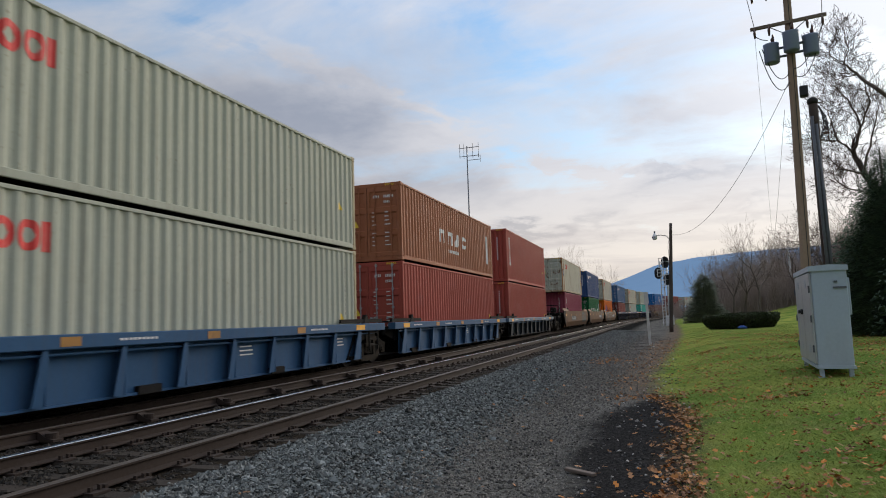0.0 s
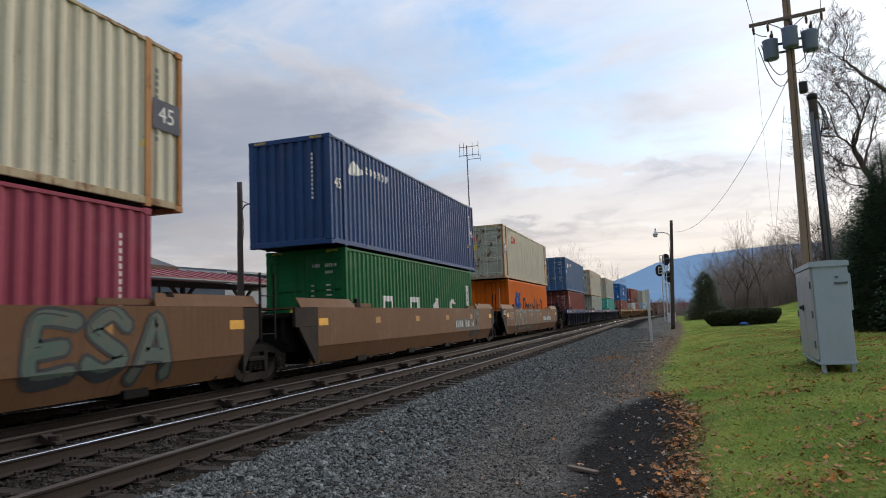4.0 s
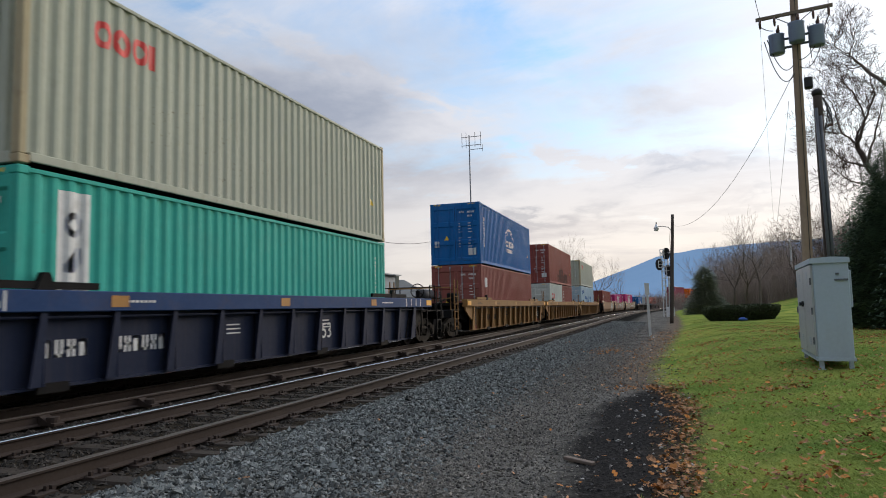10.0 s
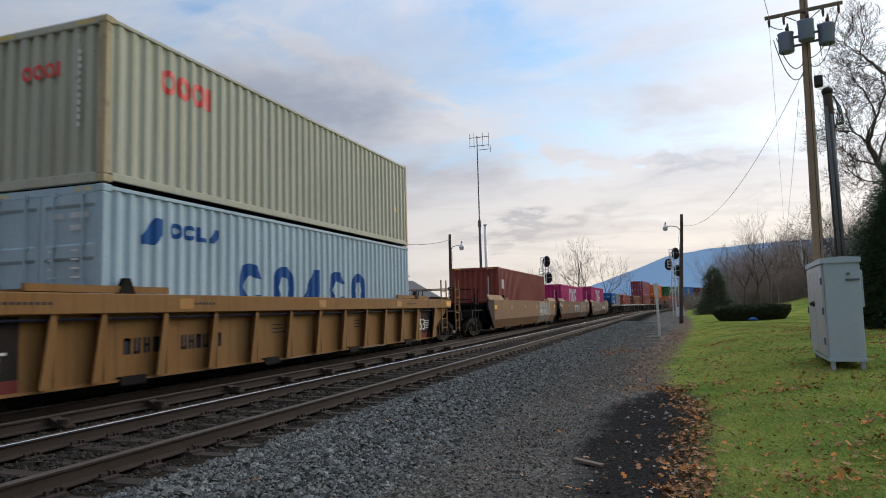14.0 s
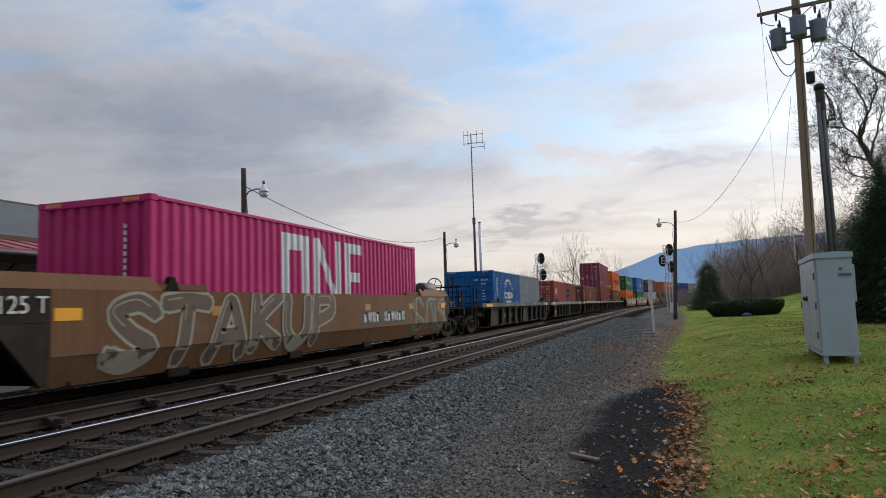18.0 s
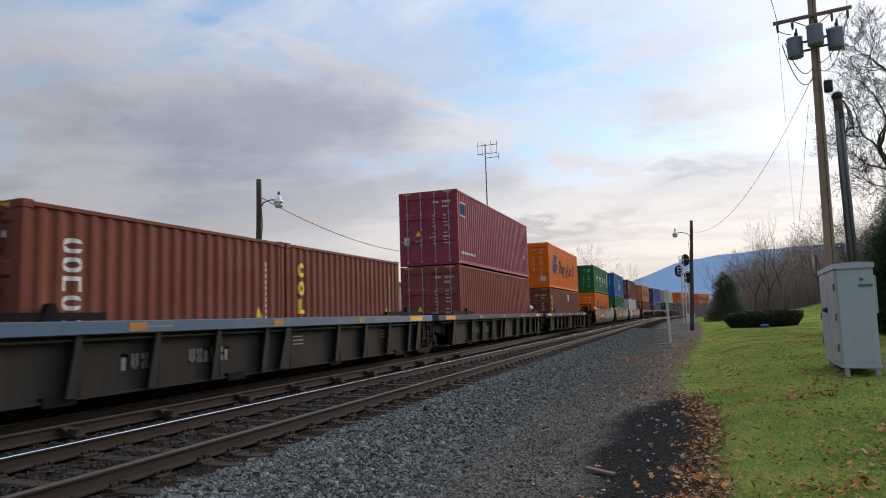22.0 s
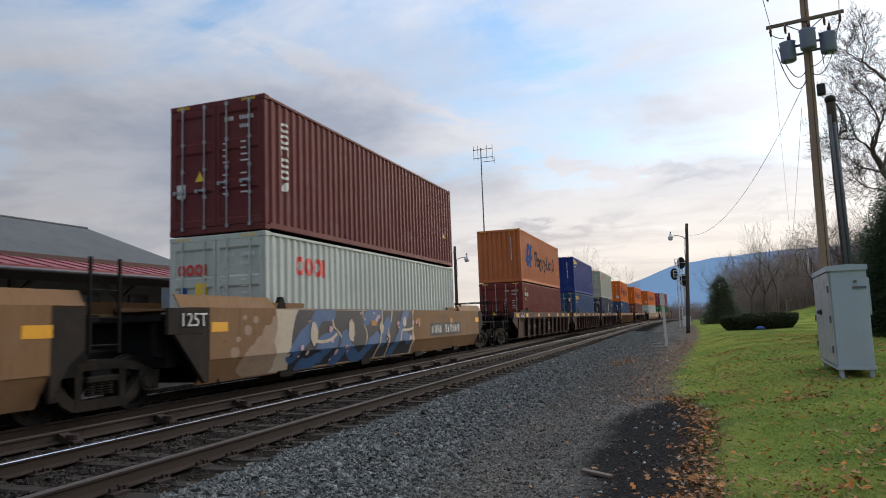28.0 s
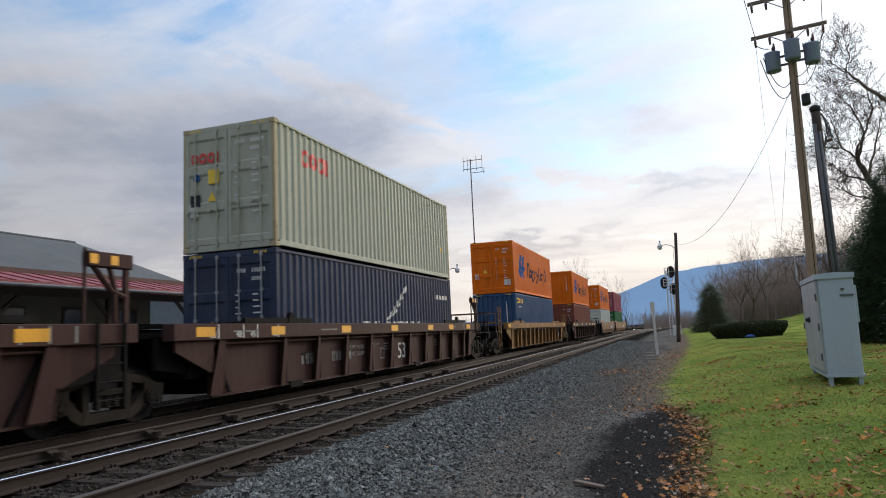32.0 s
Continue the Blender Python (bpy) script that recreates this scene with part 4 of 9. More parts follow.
M_BAND = surface("dull_red_band", (0.14, 0.035, 0.03), rough=0.8, spec=0.08)
M_WORN = surface("worn_stencil", (0.070, 0.048, 0.034), rough=0.8)
M_END = surface("grimy_end_plate", (0.026, 0.022, 0.020), alt=(0.044, 0.036, 0.030), rough=0.78, scale=1.5, dirt=(0.075, 0.048, 0.030), dirt_amount=0.4, spec=0.08)
M_CHORD_BLUE = surface("chord_blue", (0.055, 0.11, 0.175), rough=0.6, dirt=(0.12, 0.09, 0.06), dirt_amount=0.5)
CAR_HALF = 1.50


def truck_mesh_side():
    """Cast side frame with its two windows and the spring opening, seen from the side; y along, z up from the railhead."""
    s = Shape()
    # upper arch, from pedestal to pedestal
    def arch(y, k):
        u = min(1.0, abs(y) / 1.12)
        return (0.84 if k else 0.69) - (0.28 if k else 0.20) * u ** 2.4
    ys = [-1.12 + 2.24 * i / 16 for i in range(17)]
    for y0, y1 in zip(ys, ys[1:]):
        s.prism([(y0, arch(y0, 0)), (y1, arch(y1, 0)), (y1, arch(y1, 1)), (y0, arch(y0, 1))], -0.075, 0.075, "x")
    # lower bow that carries the springs
    s.prism([(-0.48, 0.12), (0.48, 0.12), (0.44, 0.27), (-0.44, 0.27)], -0.085, 0.085, "x")
    for q in (-1, 1):
        bow = [(q * 0.48, 0.12), (q * 0.66, 0.22), (q * 0.92, 0.52), (q * 0.80, 0.62), (q * 0.56, 0.36), (q * 0.44, 0.27)]
        for i in range(2):
            quad = (bow[i], bow[i + 1], bow[4 - i], bow[5 - i])
            s.prism(quad if q > 0 else quad[::-1], -0.075, 0.075, "x")
        quad = [(q * 0.34, 0.25), (q * 0.45, 0.25), (q * 0.47, 0.72), (q * 0.33, 0.72)]
        s.prism(quad if q > 0 else quad[::-1], -0.07, 0.07, "x")
        # pedestal jaw, bearing cap and its bolts
        quad = [(q * 0.72, 0.46), (q * 1.14, 0.44), (q * 1.16, 0.60), (q * 0.72, 0.66)]
        s.prism(quad if q > 0 else quad[::-1], -0.09, 0.09, "x")
        quad = [(q * 1.04, 0.30), (q * 1.14, 0.30), (q * 1.15, 0.48), (q * 1.02, 0.48)]
        s.prism(quad if q > 0 else quad[::-1], -0.08, 0.08, "x")
        s.disc((0.0, q * 0.86, 0.42), 0.125, 0.12, "x", 16)
        s.disc((0.125, q * 0.86, 0.42), 0.085, 0.02, "x", 12)
        for j in range(3):
            g = 2 * math.pi * j / 3 + 0.5
            s.disc((0.145, q * 0.86 + 0.055 * math.cos(g), 0.42 + 0.055 * math.sin(g)), 0.016, 0.012, "x", 6)
    s.box(-0.12, 0.12, -0.29, 0.29, 0.50, 0.60, 0.02)
    return s.mesh("side_frame", M_TRUCK)


def spring_mesh():
    pts, radii = [], []
    for k in range(7):
        pts += [(0.02, 0, 0.318 + k * 0.036), (0.02, 0, 0.332 + k * 0.036)]
        radii += [0.055, 0.075]
    return Shape().tube(pts, radii, 10).mesh("spring", M_TRUCK)


def wheelset_mesh():
    s = Shape()
    s.tube([(-0.95, 0, 0), (0.95, 0, 0)], 0.075, 10)
    for q in (-1, 1):
        prof = [(0.66, 0.46), (0.695, 0.455), (0.70, 0.42), (0.80, 0.415), (0.80, 0.34), (0.755, 0.32), (0.74, 0.16), (0.80, 0.13), (0.80, 0.08)]
        k = len(s.v)
        n = 28
        for x, r in prof:
            for j in range(n):
                g = 2 * math.pi * j / n
                s.v.append((q * x, r * math.cos(g), r * math.sin(g)))
        for i in range(len(prof) - 1):
            for j in range(n):
                a, b = k + i * n + j, k + i * n + (j + 1) % n
                s.f.append((a, b, b + n, a + n))
        for h in range(4):
            g = h * math.pi / 2 + 0.3
            s.disc((q * 0.77, 0.24 * math.cos(g), 0.24 * math.sin(g)), 0.035, 0.022, "x", 8)
    return s.mesh("wheelset", M_WHEEL)


WHEELSETS = {-1: [], 1: []}


def add_truck(car, y):
    t = child("truck", cached(("bolster",), lambda: Shape().box(-1.05, 1.05, -0.2, 0.2, 0.42, 0.72, 0.03).mesh("truck", M_STEEL_DARK)), car, pose(0, y, 0), "dark cast-steel wheel truck")
    for q in (-1, 1):
        child("side_frame", cached(("frame",), truck_mesh_side), t, pose(q * 0.99, 0, 0, 0, 0, 0 if q > 0 else 180))
        for yy in (-0.17, 0.0, 0.17):
            child("spring", cached(("spring",), spring_mesh), t, pose(q * 0.99, yy, 0))
        w = child("wheelset", cached(("wheelset",), wheelset_mesh), t, pose(0, q * 0.86, 0.42))
        WHEELSETS[q].append(w)
    return t


def ladder_mesh(h, w=0.42, n=4, mat=None):
    s = Shape()
    for q in (-1, 1):
        s.box(-0.02, 0.02, q * w / 2 - 0.02, q * w / 2 + 0.02, 0.0, h)
    for i in range(n):
        z = 0.12 + i * (h - 0.2) / n
        s.tube([(0.0, -w / 2, z), (0.0, w / 2, z)], 0.014, 6)
    return s.mesh("ladder", mat or M_STEEL_DARK)


CAR_KINDS = {
    # pitch of the units, low edge, top edge, depth of the top chord, bottom ends, top ends
    "53smooth": dict(pitch=19.6, z0=0.28, z1=1.60, chord=0.0, low=(-2.2, 14.25), high=(-2.1, 14.3), refl=(-1.83, 14.1, 0.22)),
    "53ribbed": dict(pitch=19.6, z0=0.28, z1=1.56, chord=0.29, low=(-2.4, 14.1), high=(-3.45, 15.6), refl=(-3.1, 15.3, 0.24)),
    "53post": dict(pitch=19.6, z0=0.28, z1=1.56, chord=0.29, low=(-2.35, 13.8), high=(-3.5, 15.2), refl=(-2.7, 13.4, 0.25)),
    "48ribbed": dict(pitch=18.2, z0=0.27, z1=1.31, chord=0.19, low=(-1.62, 13.2), high=(-3.25, 14.17), refl=(-2.0, 12.8, 0.5)),
    "40ribbed": dict(pitch=15.66, z0=0.22, z1=1.17, chord=0.20, low=(-0.67, 11.9), high=(-1.45, 13.45), refl=(-0.5, 11.8, 0.26)),
}
CAR_WORDS = {"blue": "blue", "slate": "slate-grey", "brown": "weathered brown", "navy": "dark navy", "tan": "tan-yellow", "grey": "grimy dark grey", "umber": "dark umber", "sand": "sandy brown"}


def side_plate_mesh(k, mat, smooth):
    """One side of the well from end to end, with a slanted lower corner at each end; outer face at +x."""
    s = Shape()
    a0, a1 = k["low"]
    b0, b1 = k["high"]
    z0, z1 = k["z0"], k["z1"]
    if smooth:
        zc = z0 + 0.42
        low_x, top_x = CAR_HALF - 0.20, CAR_HALF - 0.012
        s.add([(low_x, a0, z0), (low_x, a1, z0), (top_x, b1, zc), (top_x, b0, zc), (low_x - 0.06, a0, z0), (low_x - 0.06, a1, z0), (top_x - 0.06, b1, zc), (top_x - 0.06, b0, zc)],
              [(0, 1, 2, 3), (7, 6, 5, 4), (0, 4, 5, 1), (1, 5, 6, 2), (3, 2, 6, 7), (0, 3, 7, 4)])
        s.prism([(b0, zc), (b1, zc), (b1, z1), (b0, z1)], CAR_HALF - 0.075, CAR_HALF, "x")
    else:
        s.prism([(a0, z0), (a1, z0), (a1, z1 - k["chord"]), (a0, z1 - k["chord"])], CAR_HALF - 0.24, CAR_HALF - 0.21, "x")
        s.box(CAR_HALF - 0.24, CAR_HALF - 0.15, a0 + 0.02, a1 - 0.02, z0 - 0.02, z0 + 0.02)
    return s.mesh("side_sheet", mat)


def rib_mesh(k, mat, w=0.085):
    s = Shape()
    z0, z1 = k["z0"] + 0.02, k["z1"] - k["chord"]
    # an angle post: a tapered outer flange on a web at its far edge, hollow behind
    for x0, x1, ya, yb, yc, yd in ((0.030, 0.050, -2.1 * w, w, -0.3 * w, w), (0.045, 0.212, w - 0.02, w, w - 0.02, w)):
        lean = 0.03 if x1 < 0.1 else 0.0
        s.add([(CAR_HALF - x1 - lean, ya, z0), (CAR_HALF - x1 - lean, yb, z0), (CAR_HALF - x0 - lean, yb, z0), (CAR_HALF - x0 - lean, ya, z0),
               (CAR_HALF - x1, yc, z1), (CAR_HALF - x1, yd, z1), (CAR_HALF - x0, yd, z1), (CAR_HALF - x0, yc, z1)],
              [(0, 3, 2, 1), (4, 5, 6, 7), (0, 1, 5, 4), (1, 2, 6, 5), (2, 3, 7, 6), (3, 0, 4, 7)])
    return s.mesh("rib", mat)


def build_car(kind, colour, front_end, rear_end, number=None, chord_mat=None, tank=None, letter=None, graffiti=(), posts=False, marks=2.65, emblem=None):
    """One unit of a double-stack car. y = 0 is the middle of its well; its trucks stand at plus and minus half the pitch."""
    k = CAR_KINDS[kind]
    mat = M_WELL[colour]
    smooth = kind == "53smooth"
    half = k["pitch"] / 2
    sh = 6.096
    low = (k["low"][0] - sh, k["low"][1] - sh)
    high = (k["high"][0] - sh, k["high"][1] - sh)
    kk = dict(k, low=low, high=high)
    z0, z1, ch = k["z0"], k["z1"], k["chord"]
    car = new("well_car")
    tagged(car, "%s double-stack well car with %s sides, rolling" % (CAR_WORDS[colour], "smooth" if smooth else "ribbed"), "rail car", "well cars of the train")
    cm = chord_mat or mat
    for q in (1, -1):
        turn = pose(0, 0, 0, 0, 0, 0 if q > 0 else 180)
        child("side_sheet", cached(("sheet", kind, colour), lambda: side_plate_mesh(kk, mat, smooth)), car, turn)
        if not smooth:
            child("top_chord", cached(("chord", kind, cm.name), lambda: Shape().box(CAR_HALF - 0.24, CAR_HALF, high[0], high[1], z1 - ch, z1, 0.012).mesh("top_chord", cm)), car, turn)
            child("pipe", cached(("pipe", kind), lambda: Shape().tube([(CAR_HALF - 0.10, high[0] + 0.5, z1 - ch - 0.07), (CAR_HALF - 0.10, high[1] - 0.5, z1 - ch - 0.07)], 0.02, 6).mesh("pipe", mat)), car, turn)
            n = {"53ribbed": 14, "53post": 12, "48ribbed": 11, "40ribbed": 10}[kind]
            for i in range(n):
                y = low[0] + 0.12 + (low[1] - low[0] - 0.24) * i / (n - 1)
                # the inner posts stand unevenly, clear of the large figures
                if 0 < i < n - 1:
                    y += {"53post": 0.70, "48ribbed": 0.72 if i != n // 2 else 0.0, "53ribbed": -0.42 if colour == "tan" and i > 1 else 0.0}.get(kind, 0.0)
                wide = i in (0, n - 1) or (kind == "48ribbed" and i == n // 2)
                child("rib", cached(("rib", kind, colour, wide), lambda: rib_mesh(k, mat, 0.13 if wide else 0.07)), car, turn @ pose(0, y, 0))
        f0, f1, fl = k["refl"]
        n_ref = 6 if smooth else 5
        spots = (-8.8, -6.5, -3.41, -0.29, 2.84, 5.08, 7.3) if kind == "53post" else [f0 - sh + (f1 - f0) * i / (n_ref - 1) for i in range(n_ref)]
        for i, y in enumerate(spots):
            zr = z1 - 0.34 if smooth else z1 - ch / 2
            big = i in (0, len(spots) - 1) or kind == "53post"
            child("reflector", cached(("reflector", big, kind), lambda: Shape().box(-0.002, 0.006, -fl if big else -0.17, fl if big else 0.17, -0.085 if smooth or ch > 0.25 else -0.065, 0.085 if smooth or ch > 0.25 else 0.065).mesh("reflector", M_YELLOW if big else M_YELLOW_OLD)),
                  car, turn @ pose(CAR_HALF, y, zr), "amber reflective patch")
        if not smooth:
            for e in (-1, 1) if colour in ("tan", "umber") else ():
                child("side_gusset", cached(("gusset", kind, colour), lambda: Shape().prism([(0, z1 - ch), (0.0, z0 + 0.45), (0.1, z0 + 0.42), (1.0, z1 - ch - 0.18), (1.0, z1 - ch)], -0.05, 0.0, "x").mesh("side_gusset", mat)), car,
                      turn @ pose(CAR_HALF - 0.08, (low[1] + 0.02) if e > 0 else low[0] - 0.02, 0) @ (pose(0, 0, 0) if e > 0 else Matrix.Diagonal((1, -1, 1, 1))))
    # the floor of the well and its end bulkheads
    for i in range(4):
        y = -5.6 + i * 11.2 / 3
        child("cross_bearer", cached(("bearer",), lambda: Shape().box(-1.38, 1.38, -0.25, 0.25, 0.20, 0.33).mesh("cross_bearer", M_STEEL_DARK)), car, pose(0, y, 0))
    for e in (-1, 1):
        y_in = high[1] if e > 0 else high[0]
        y_lo = low[1] if e > 0 else low[0]
        turn = pose(0, 0, 0, 0, 0, 0 if e > 0 else 180)
        # sloped end sheet and the deck over the truck
        yi, yl = abs(y_in), abs(y_lo)
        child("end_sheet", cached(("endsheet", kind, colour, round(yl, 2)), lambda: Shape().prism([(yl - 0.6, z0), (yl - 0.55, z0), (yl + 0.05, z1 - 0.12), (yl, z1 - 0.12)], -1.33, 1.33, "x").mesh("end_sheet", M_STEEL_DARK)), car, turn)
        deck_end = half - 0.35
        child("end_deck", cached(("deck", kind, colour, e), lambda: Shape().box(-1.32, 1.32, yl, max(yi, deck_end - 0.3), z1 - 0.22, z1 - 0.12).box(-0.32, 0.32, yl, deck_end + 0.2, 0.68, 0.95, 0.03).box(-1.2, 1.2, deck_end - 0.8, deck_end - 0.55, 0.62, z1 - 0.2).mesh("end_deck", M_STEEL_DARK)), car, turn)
        for q in (-1, 1):
            child("bolster_arm", cached(("arm", kind, colour, round(yl, 2)), lambda: Shape().prism([(yl, 0.62), (max(yi, 9.1 if smooth else 0), 0.82), (max(yi, 9.1 if smooth else 0), z1 - 0.2), (yl, z1 - 0.2)], -0.05, 0.05, "x").mesh("bolster_arm", M_STEEL_DARK)), car, turn @ pose(q * 1.12, 0, 0))
        if e < 0 or rear_end:
            add_truck(car, half * e - (0.0 if e > 0 else {"53post": 0.70, "53ribbed": 0.42, "48ribbed": 0.50, "40ribbed": 0.70}.get(kind, 0.27)))
        is_end = front_end if e < 0 else rear_end
        # guide frames that catch the container's corner
        for q in (-1, 1):
            child("guide_block", cached(("guide",), lambda: Shape().prism([(-0.16, 0.0), (0.16, 0.0), (0.05, 0.24), (-0.05, 0.24)], -0.05, 0.05, "x").mesh("guide_block", M_STEEL_DARK)), car, pose(q * 1.33, e * 5.75 if e < 0 else e * 6.35, z1))
        child("guide_plate", cached(("guideplate", colour), lambda: Shape().box(-1.35, 1.35, -0.02, 1.1, 0.0, 0.03).box(1.30, 1.36, -1.5, 1.1, 0.0, 0.10).box(-1.36, -1.30, -1.5, 1.1, 0.0, 0.10).mesh("guide_plate", M_STEEL_DARK if colour not in ("tan", "brown", "sand") else mat)), car, turn @ pose(0, 6.35, z1 + 0.02))
        for q in (-1, 1) if kind == "53post" and e > 0 else ():
            child("ladder", cached(("ladder", kind), lambda: ladder_mesh(z1 - 0.35, 0.5)), car, pose(q * 1.535, high[1] - 0.55, 0.36))
        for q in (-1, 1) if smooth and e > 0 else ():
            child("ladder", cached(("ladder", kind), lambda: ladder_mesh(1.36, 0.52, 3)), car, pose(q * 1.46, 9.10, 0.93))
        for q in (-1, 1) if kind not in ("53post", "53smooth") and e > 0 else ():
            tall = colour == "tan"
            child("ladder", cached(("ladder", kind, tall), lambda: ladder_mesh(1.80 if tall else z1 - 0.45, 0.55, 5 if tall else 3, mat if tall else M_STEEL_DARK)), car, pose(q * 1.47, low[1] + 0.78, 0.45))
        if is_end:
            child("coupler", cached(("coupler",), lambda: Shape().box(-0.12, 0.12, 0.0, 1.35, 0.72, 0.92, 0.03).box(-0.2, 0.2, 1.25, 1.6, 0.66, 0.98, 0.05).mesh("coupler", M_STEEL_DARK)), car, turn @ pose(0, half + 0.45, 0))
            child("brake_hose", cached(("hose",), lambda: Shape().tube([(0.3, 0.9, 0.75), (0.3, 1.15, 0.55), (0.25, 1.45, 0.45), (0.15, 1.7, 0.5)], 0.03, 6).mesh("brake_hose", M_GASKET)), car, turn @ pose(0, half + 0.35, 0))
            child("end_sill", cached(("endsill", colour), lambda: Shape().box(-1.35, 1.35, half + 1.30, half + 1.46, 0.84, 1.15, 0.02).box(-0.3, 0.3, half - 0.4, half + 1.4, 0.7, 1.0).mesh("end_sill", M_STEEL_DARK)), car, turn)
            child("end_rail", cached(("endrail", colour), lambda: Shape().tube([(-1.3, half + 1.38, 1.15), (-1.3, half + 1.38, 2.02), (1.3, half + 1.38, 2.02), (1.3, half + 1.38, 1.15)], 0.024, 6).tube([(-1.3, half + 1.38, 1.6), (1.3, half + 1.38, 1.6)], 0.02, 6).mesh("end_rail", M_STEEL_DARK if colour != "tan" else mat)), car, turn, "steel handrail across the end platform")
            child("end_platform", cached(("platform", kind), lambda: Shape().box(-1.3, 1.3, half - 0.7, half + 1.40, 1.12, 1.17).mesh("end_platform", M_STEEL_DARK)), car, turn)
            for q in (-1, 1):
                child("end_ladder", cached(("endladder", colour), lambda: ladder_mesh(1.95 if colour == "tan" else 1.45, 0.44, 6 if colour == "tan" else 4, mat if colour == "tan" else M_STEEL_DARK)), car, turn @ pose(q * 1.36, half + 0.85, 0.38), "steel end ladder")
                child("stirrup", cached(("stirrup",), lambda: Shape().tube([(0, -0.22, 0.38), (0, -0.22, 0.16), (0, 0.22, 0.16), (0, 0.22, 0.38)], 0.016, 6).mesh("stirrup", M_TRUCK)), car, turn @ pose(q * 1.37, half + 0.85, 0))
                child("grab_post", cached(("grab2",), lambda: Shape().tube([(0, 0, 1.15), (0, 0, 2.05), (0, -0.5, 2.05), (0, -0.5, 1.15)], 0.022, 6).mesh("grab_post", M_STEEL_DARK)), car, turn @ pose(q * 1.25, half + 0.75, 0))
    if tank:
        e = 1 if tank == "rear" else -1
        turn = pose(0, 0, 0, 0, 0, 0 if e > 0 else 180)
        child("air_tank", cached(("tank", kind), lambda: Shape().tube([(0.70, half - 1.98, z1 + 0.27), (0.70, half - 1.92, z1 + 0.27), (0.70, half - 0.80, z1 + 0.27), (0.70, half - 0.74, z1 + 0.27)], [0.19, 0.24, 0.24, 0.19], 14).mesh("air_tank", M_TANK, True)), car, turn, "dark cylindrical air reservoir")
        wheel = Shape()
        for j in range(20):
            g0, g1 = 2 * math.pi * j / 20, 2 * math.pi * (j + 1) / 20
            wheel.tube([(0.29 * math.cos(g0), 0, 0.29 * math.sin(g0)), (0.29 * math.cos(g1), 0, 0.29 * math.sin(g1))], 0.022, 5, False)
        for j in range(5):
            g = 2 * math.pi * j / 5
            wheel.tube([(0, 0, 0), (0.29 * math.cos(g), 0, 0.29 * math.sin(g))], 0.014, 5, False)
        child("brake_wheel", cached(("brakewheel",), lambda: wheel.mesh("brake_wheel", M_STEEL_DARK)), car, turn @ pose(0.7, half - 0.35, z1 + 0.42))
        child("brake_stand", cached(("brakestand", kind), lambda: Shape().box(0.62, 0.80, half - 0.52, half - 0.38, z1 - 0.4, z1 + 0.42, 0.02).mesh("brake_stand", M_STEEL_DARK)), car, turn)
        child("valve_box", cached(("valve", kind), lambda: Shape().box(-0.75, -0.3, half - 1.7, half - 1.2, z1 - 0.1, z1 + 0.32, 0.05).tube([(-0.5, half - 1.2, z1 + 0.1), (-0.5, half - 0.5, z1 + 0.05), (-0.2, half + 0.1, z1 - 0.2)], 0.03, 6).mesh("valve_box", M_STEEL_DARK)), car, turn)
    if posts:
        def frame_shape():
            s = Shape().box(-0.07, 0.07, -0.42, 0.42, 0.82, 1.04, 0.015).box(-0.02, 0.02, -0.44, -0.41, 0.0, 1.08).box(-0.03, 0.03, 0.30, 0.38, 0.0, 0.84)
            s.tube([(0, -0.28, 0.84), (0, 0.06, 0.48), (0, 0.32, 0.40)], 0.045, 6)
            s.tube([(0, 0.02, 0.84), (0, 0.12, 0.52), (0, 0.14, 0.0)], 0.04, 6)
            return s
        for q in (-1, 1):
            p = child("stack_post", cached(("post", colour), lambda: frame_shape().mesh("stack_post", mat)), car, pose(q * 1.40, high[1] - 0.50, z1), "braced guide frame with a heavy head block")
            for yy in (-0.33, 0.05):
                child("reflector", cached(("postreflector",), lambda: Shape().box(0.07, 0.076, -0.07, 0.07, -0.07, 0.07).mesh("reflector", M_YELLOW)), p, pose(0, yy, 0.93), "amber reflective patch")
    # lettering: plain bars for reporting marks, the size figure where it can be read
    yb = 0.0
    zt = (z0 + z1 - ch) / 2
    xo = CAR_HALF + 0.004 if smooth else CAR_HALF - 0.202
    bars = Shape()
    rng = random.Random(len(kind) + len(colour))

    def put(y0, y1, a, b):
        bars.add([(xo, y0, a), (xo, y1, a), (xo, y1, b), (xo, y0, b)], [(0, 1, 2, 3)])
    if smooth:
        for i in range(11 if marks is not None else 0):
            if i != 4:
                y = marks + i * 0.268
                put(y, y + (0.06 if i % 3 else 0.18), 0.86, 1.12)
                put(y + 0.12, y + 0.18, 0.86, 1.12)
                put(y, y + 0.18, *((1.07, 1.12), (0.86, 0.91), (0.97, 1.02))[i % 3])
    else:
        rp = (low[1] - low[0] - 0.24) / ({"53ribbed": 14, "53post": 12, "48ribbed": 11, "40ribbed": 10}[kind] - 1)
        r0 = low[0] + 0.12
        for i in range(10 if kind != "40ribbed" and marks is not None else 0):
            y = r0 + 2.12 * rp + i * 0.20 if i < 4 else r0 + 3.12 * rp + (i - 4) * 0.185
            put(y, y + (0.045 if i % 3 else 0.13), zt - 0.12, zt + 0.12)
            put(y + 0.085, y + 0.13, zt - 0.12, zt + 0.12)
            put(y, y + 0.13, *((zt + 0.075, zt + 0.12), (zt - 0.12, zt - 0.075), (zt - 0.02, zt + 0.025))[i % 3])
        for c in (5, 8):
            for r in range(3):
                put(r0 + (c + 0.3) * rp, r0 + (c + 0.3) * rp + rng.uniform(0.3, 0.5), zt + 0.2 - r * 0.08, zt + 0.225 - r * 0.08)
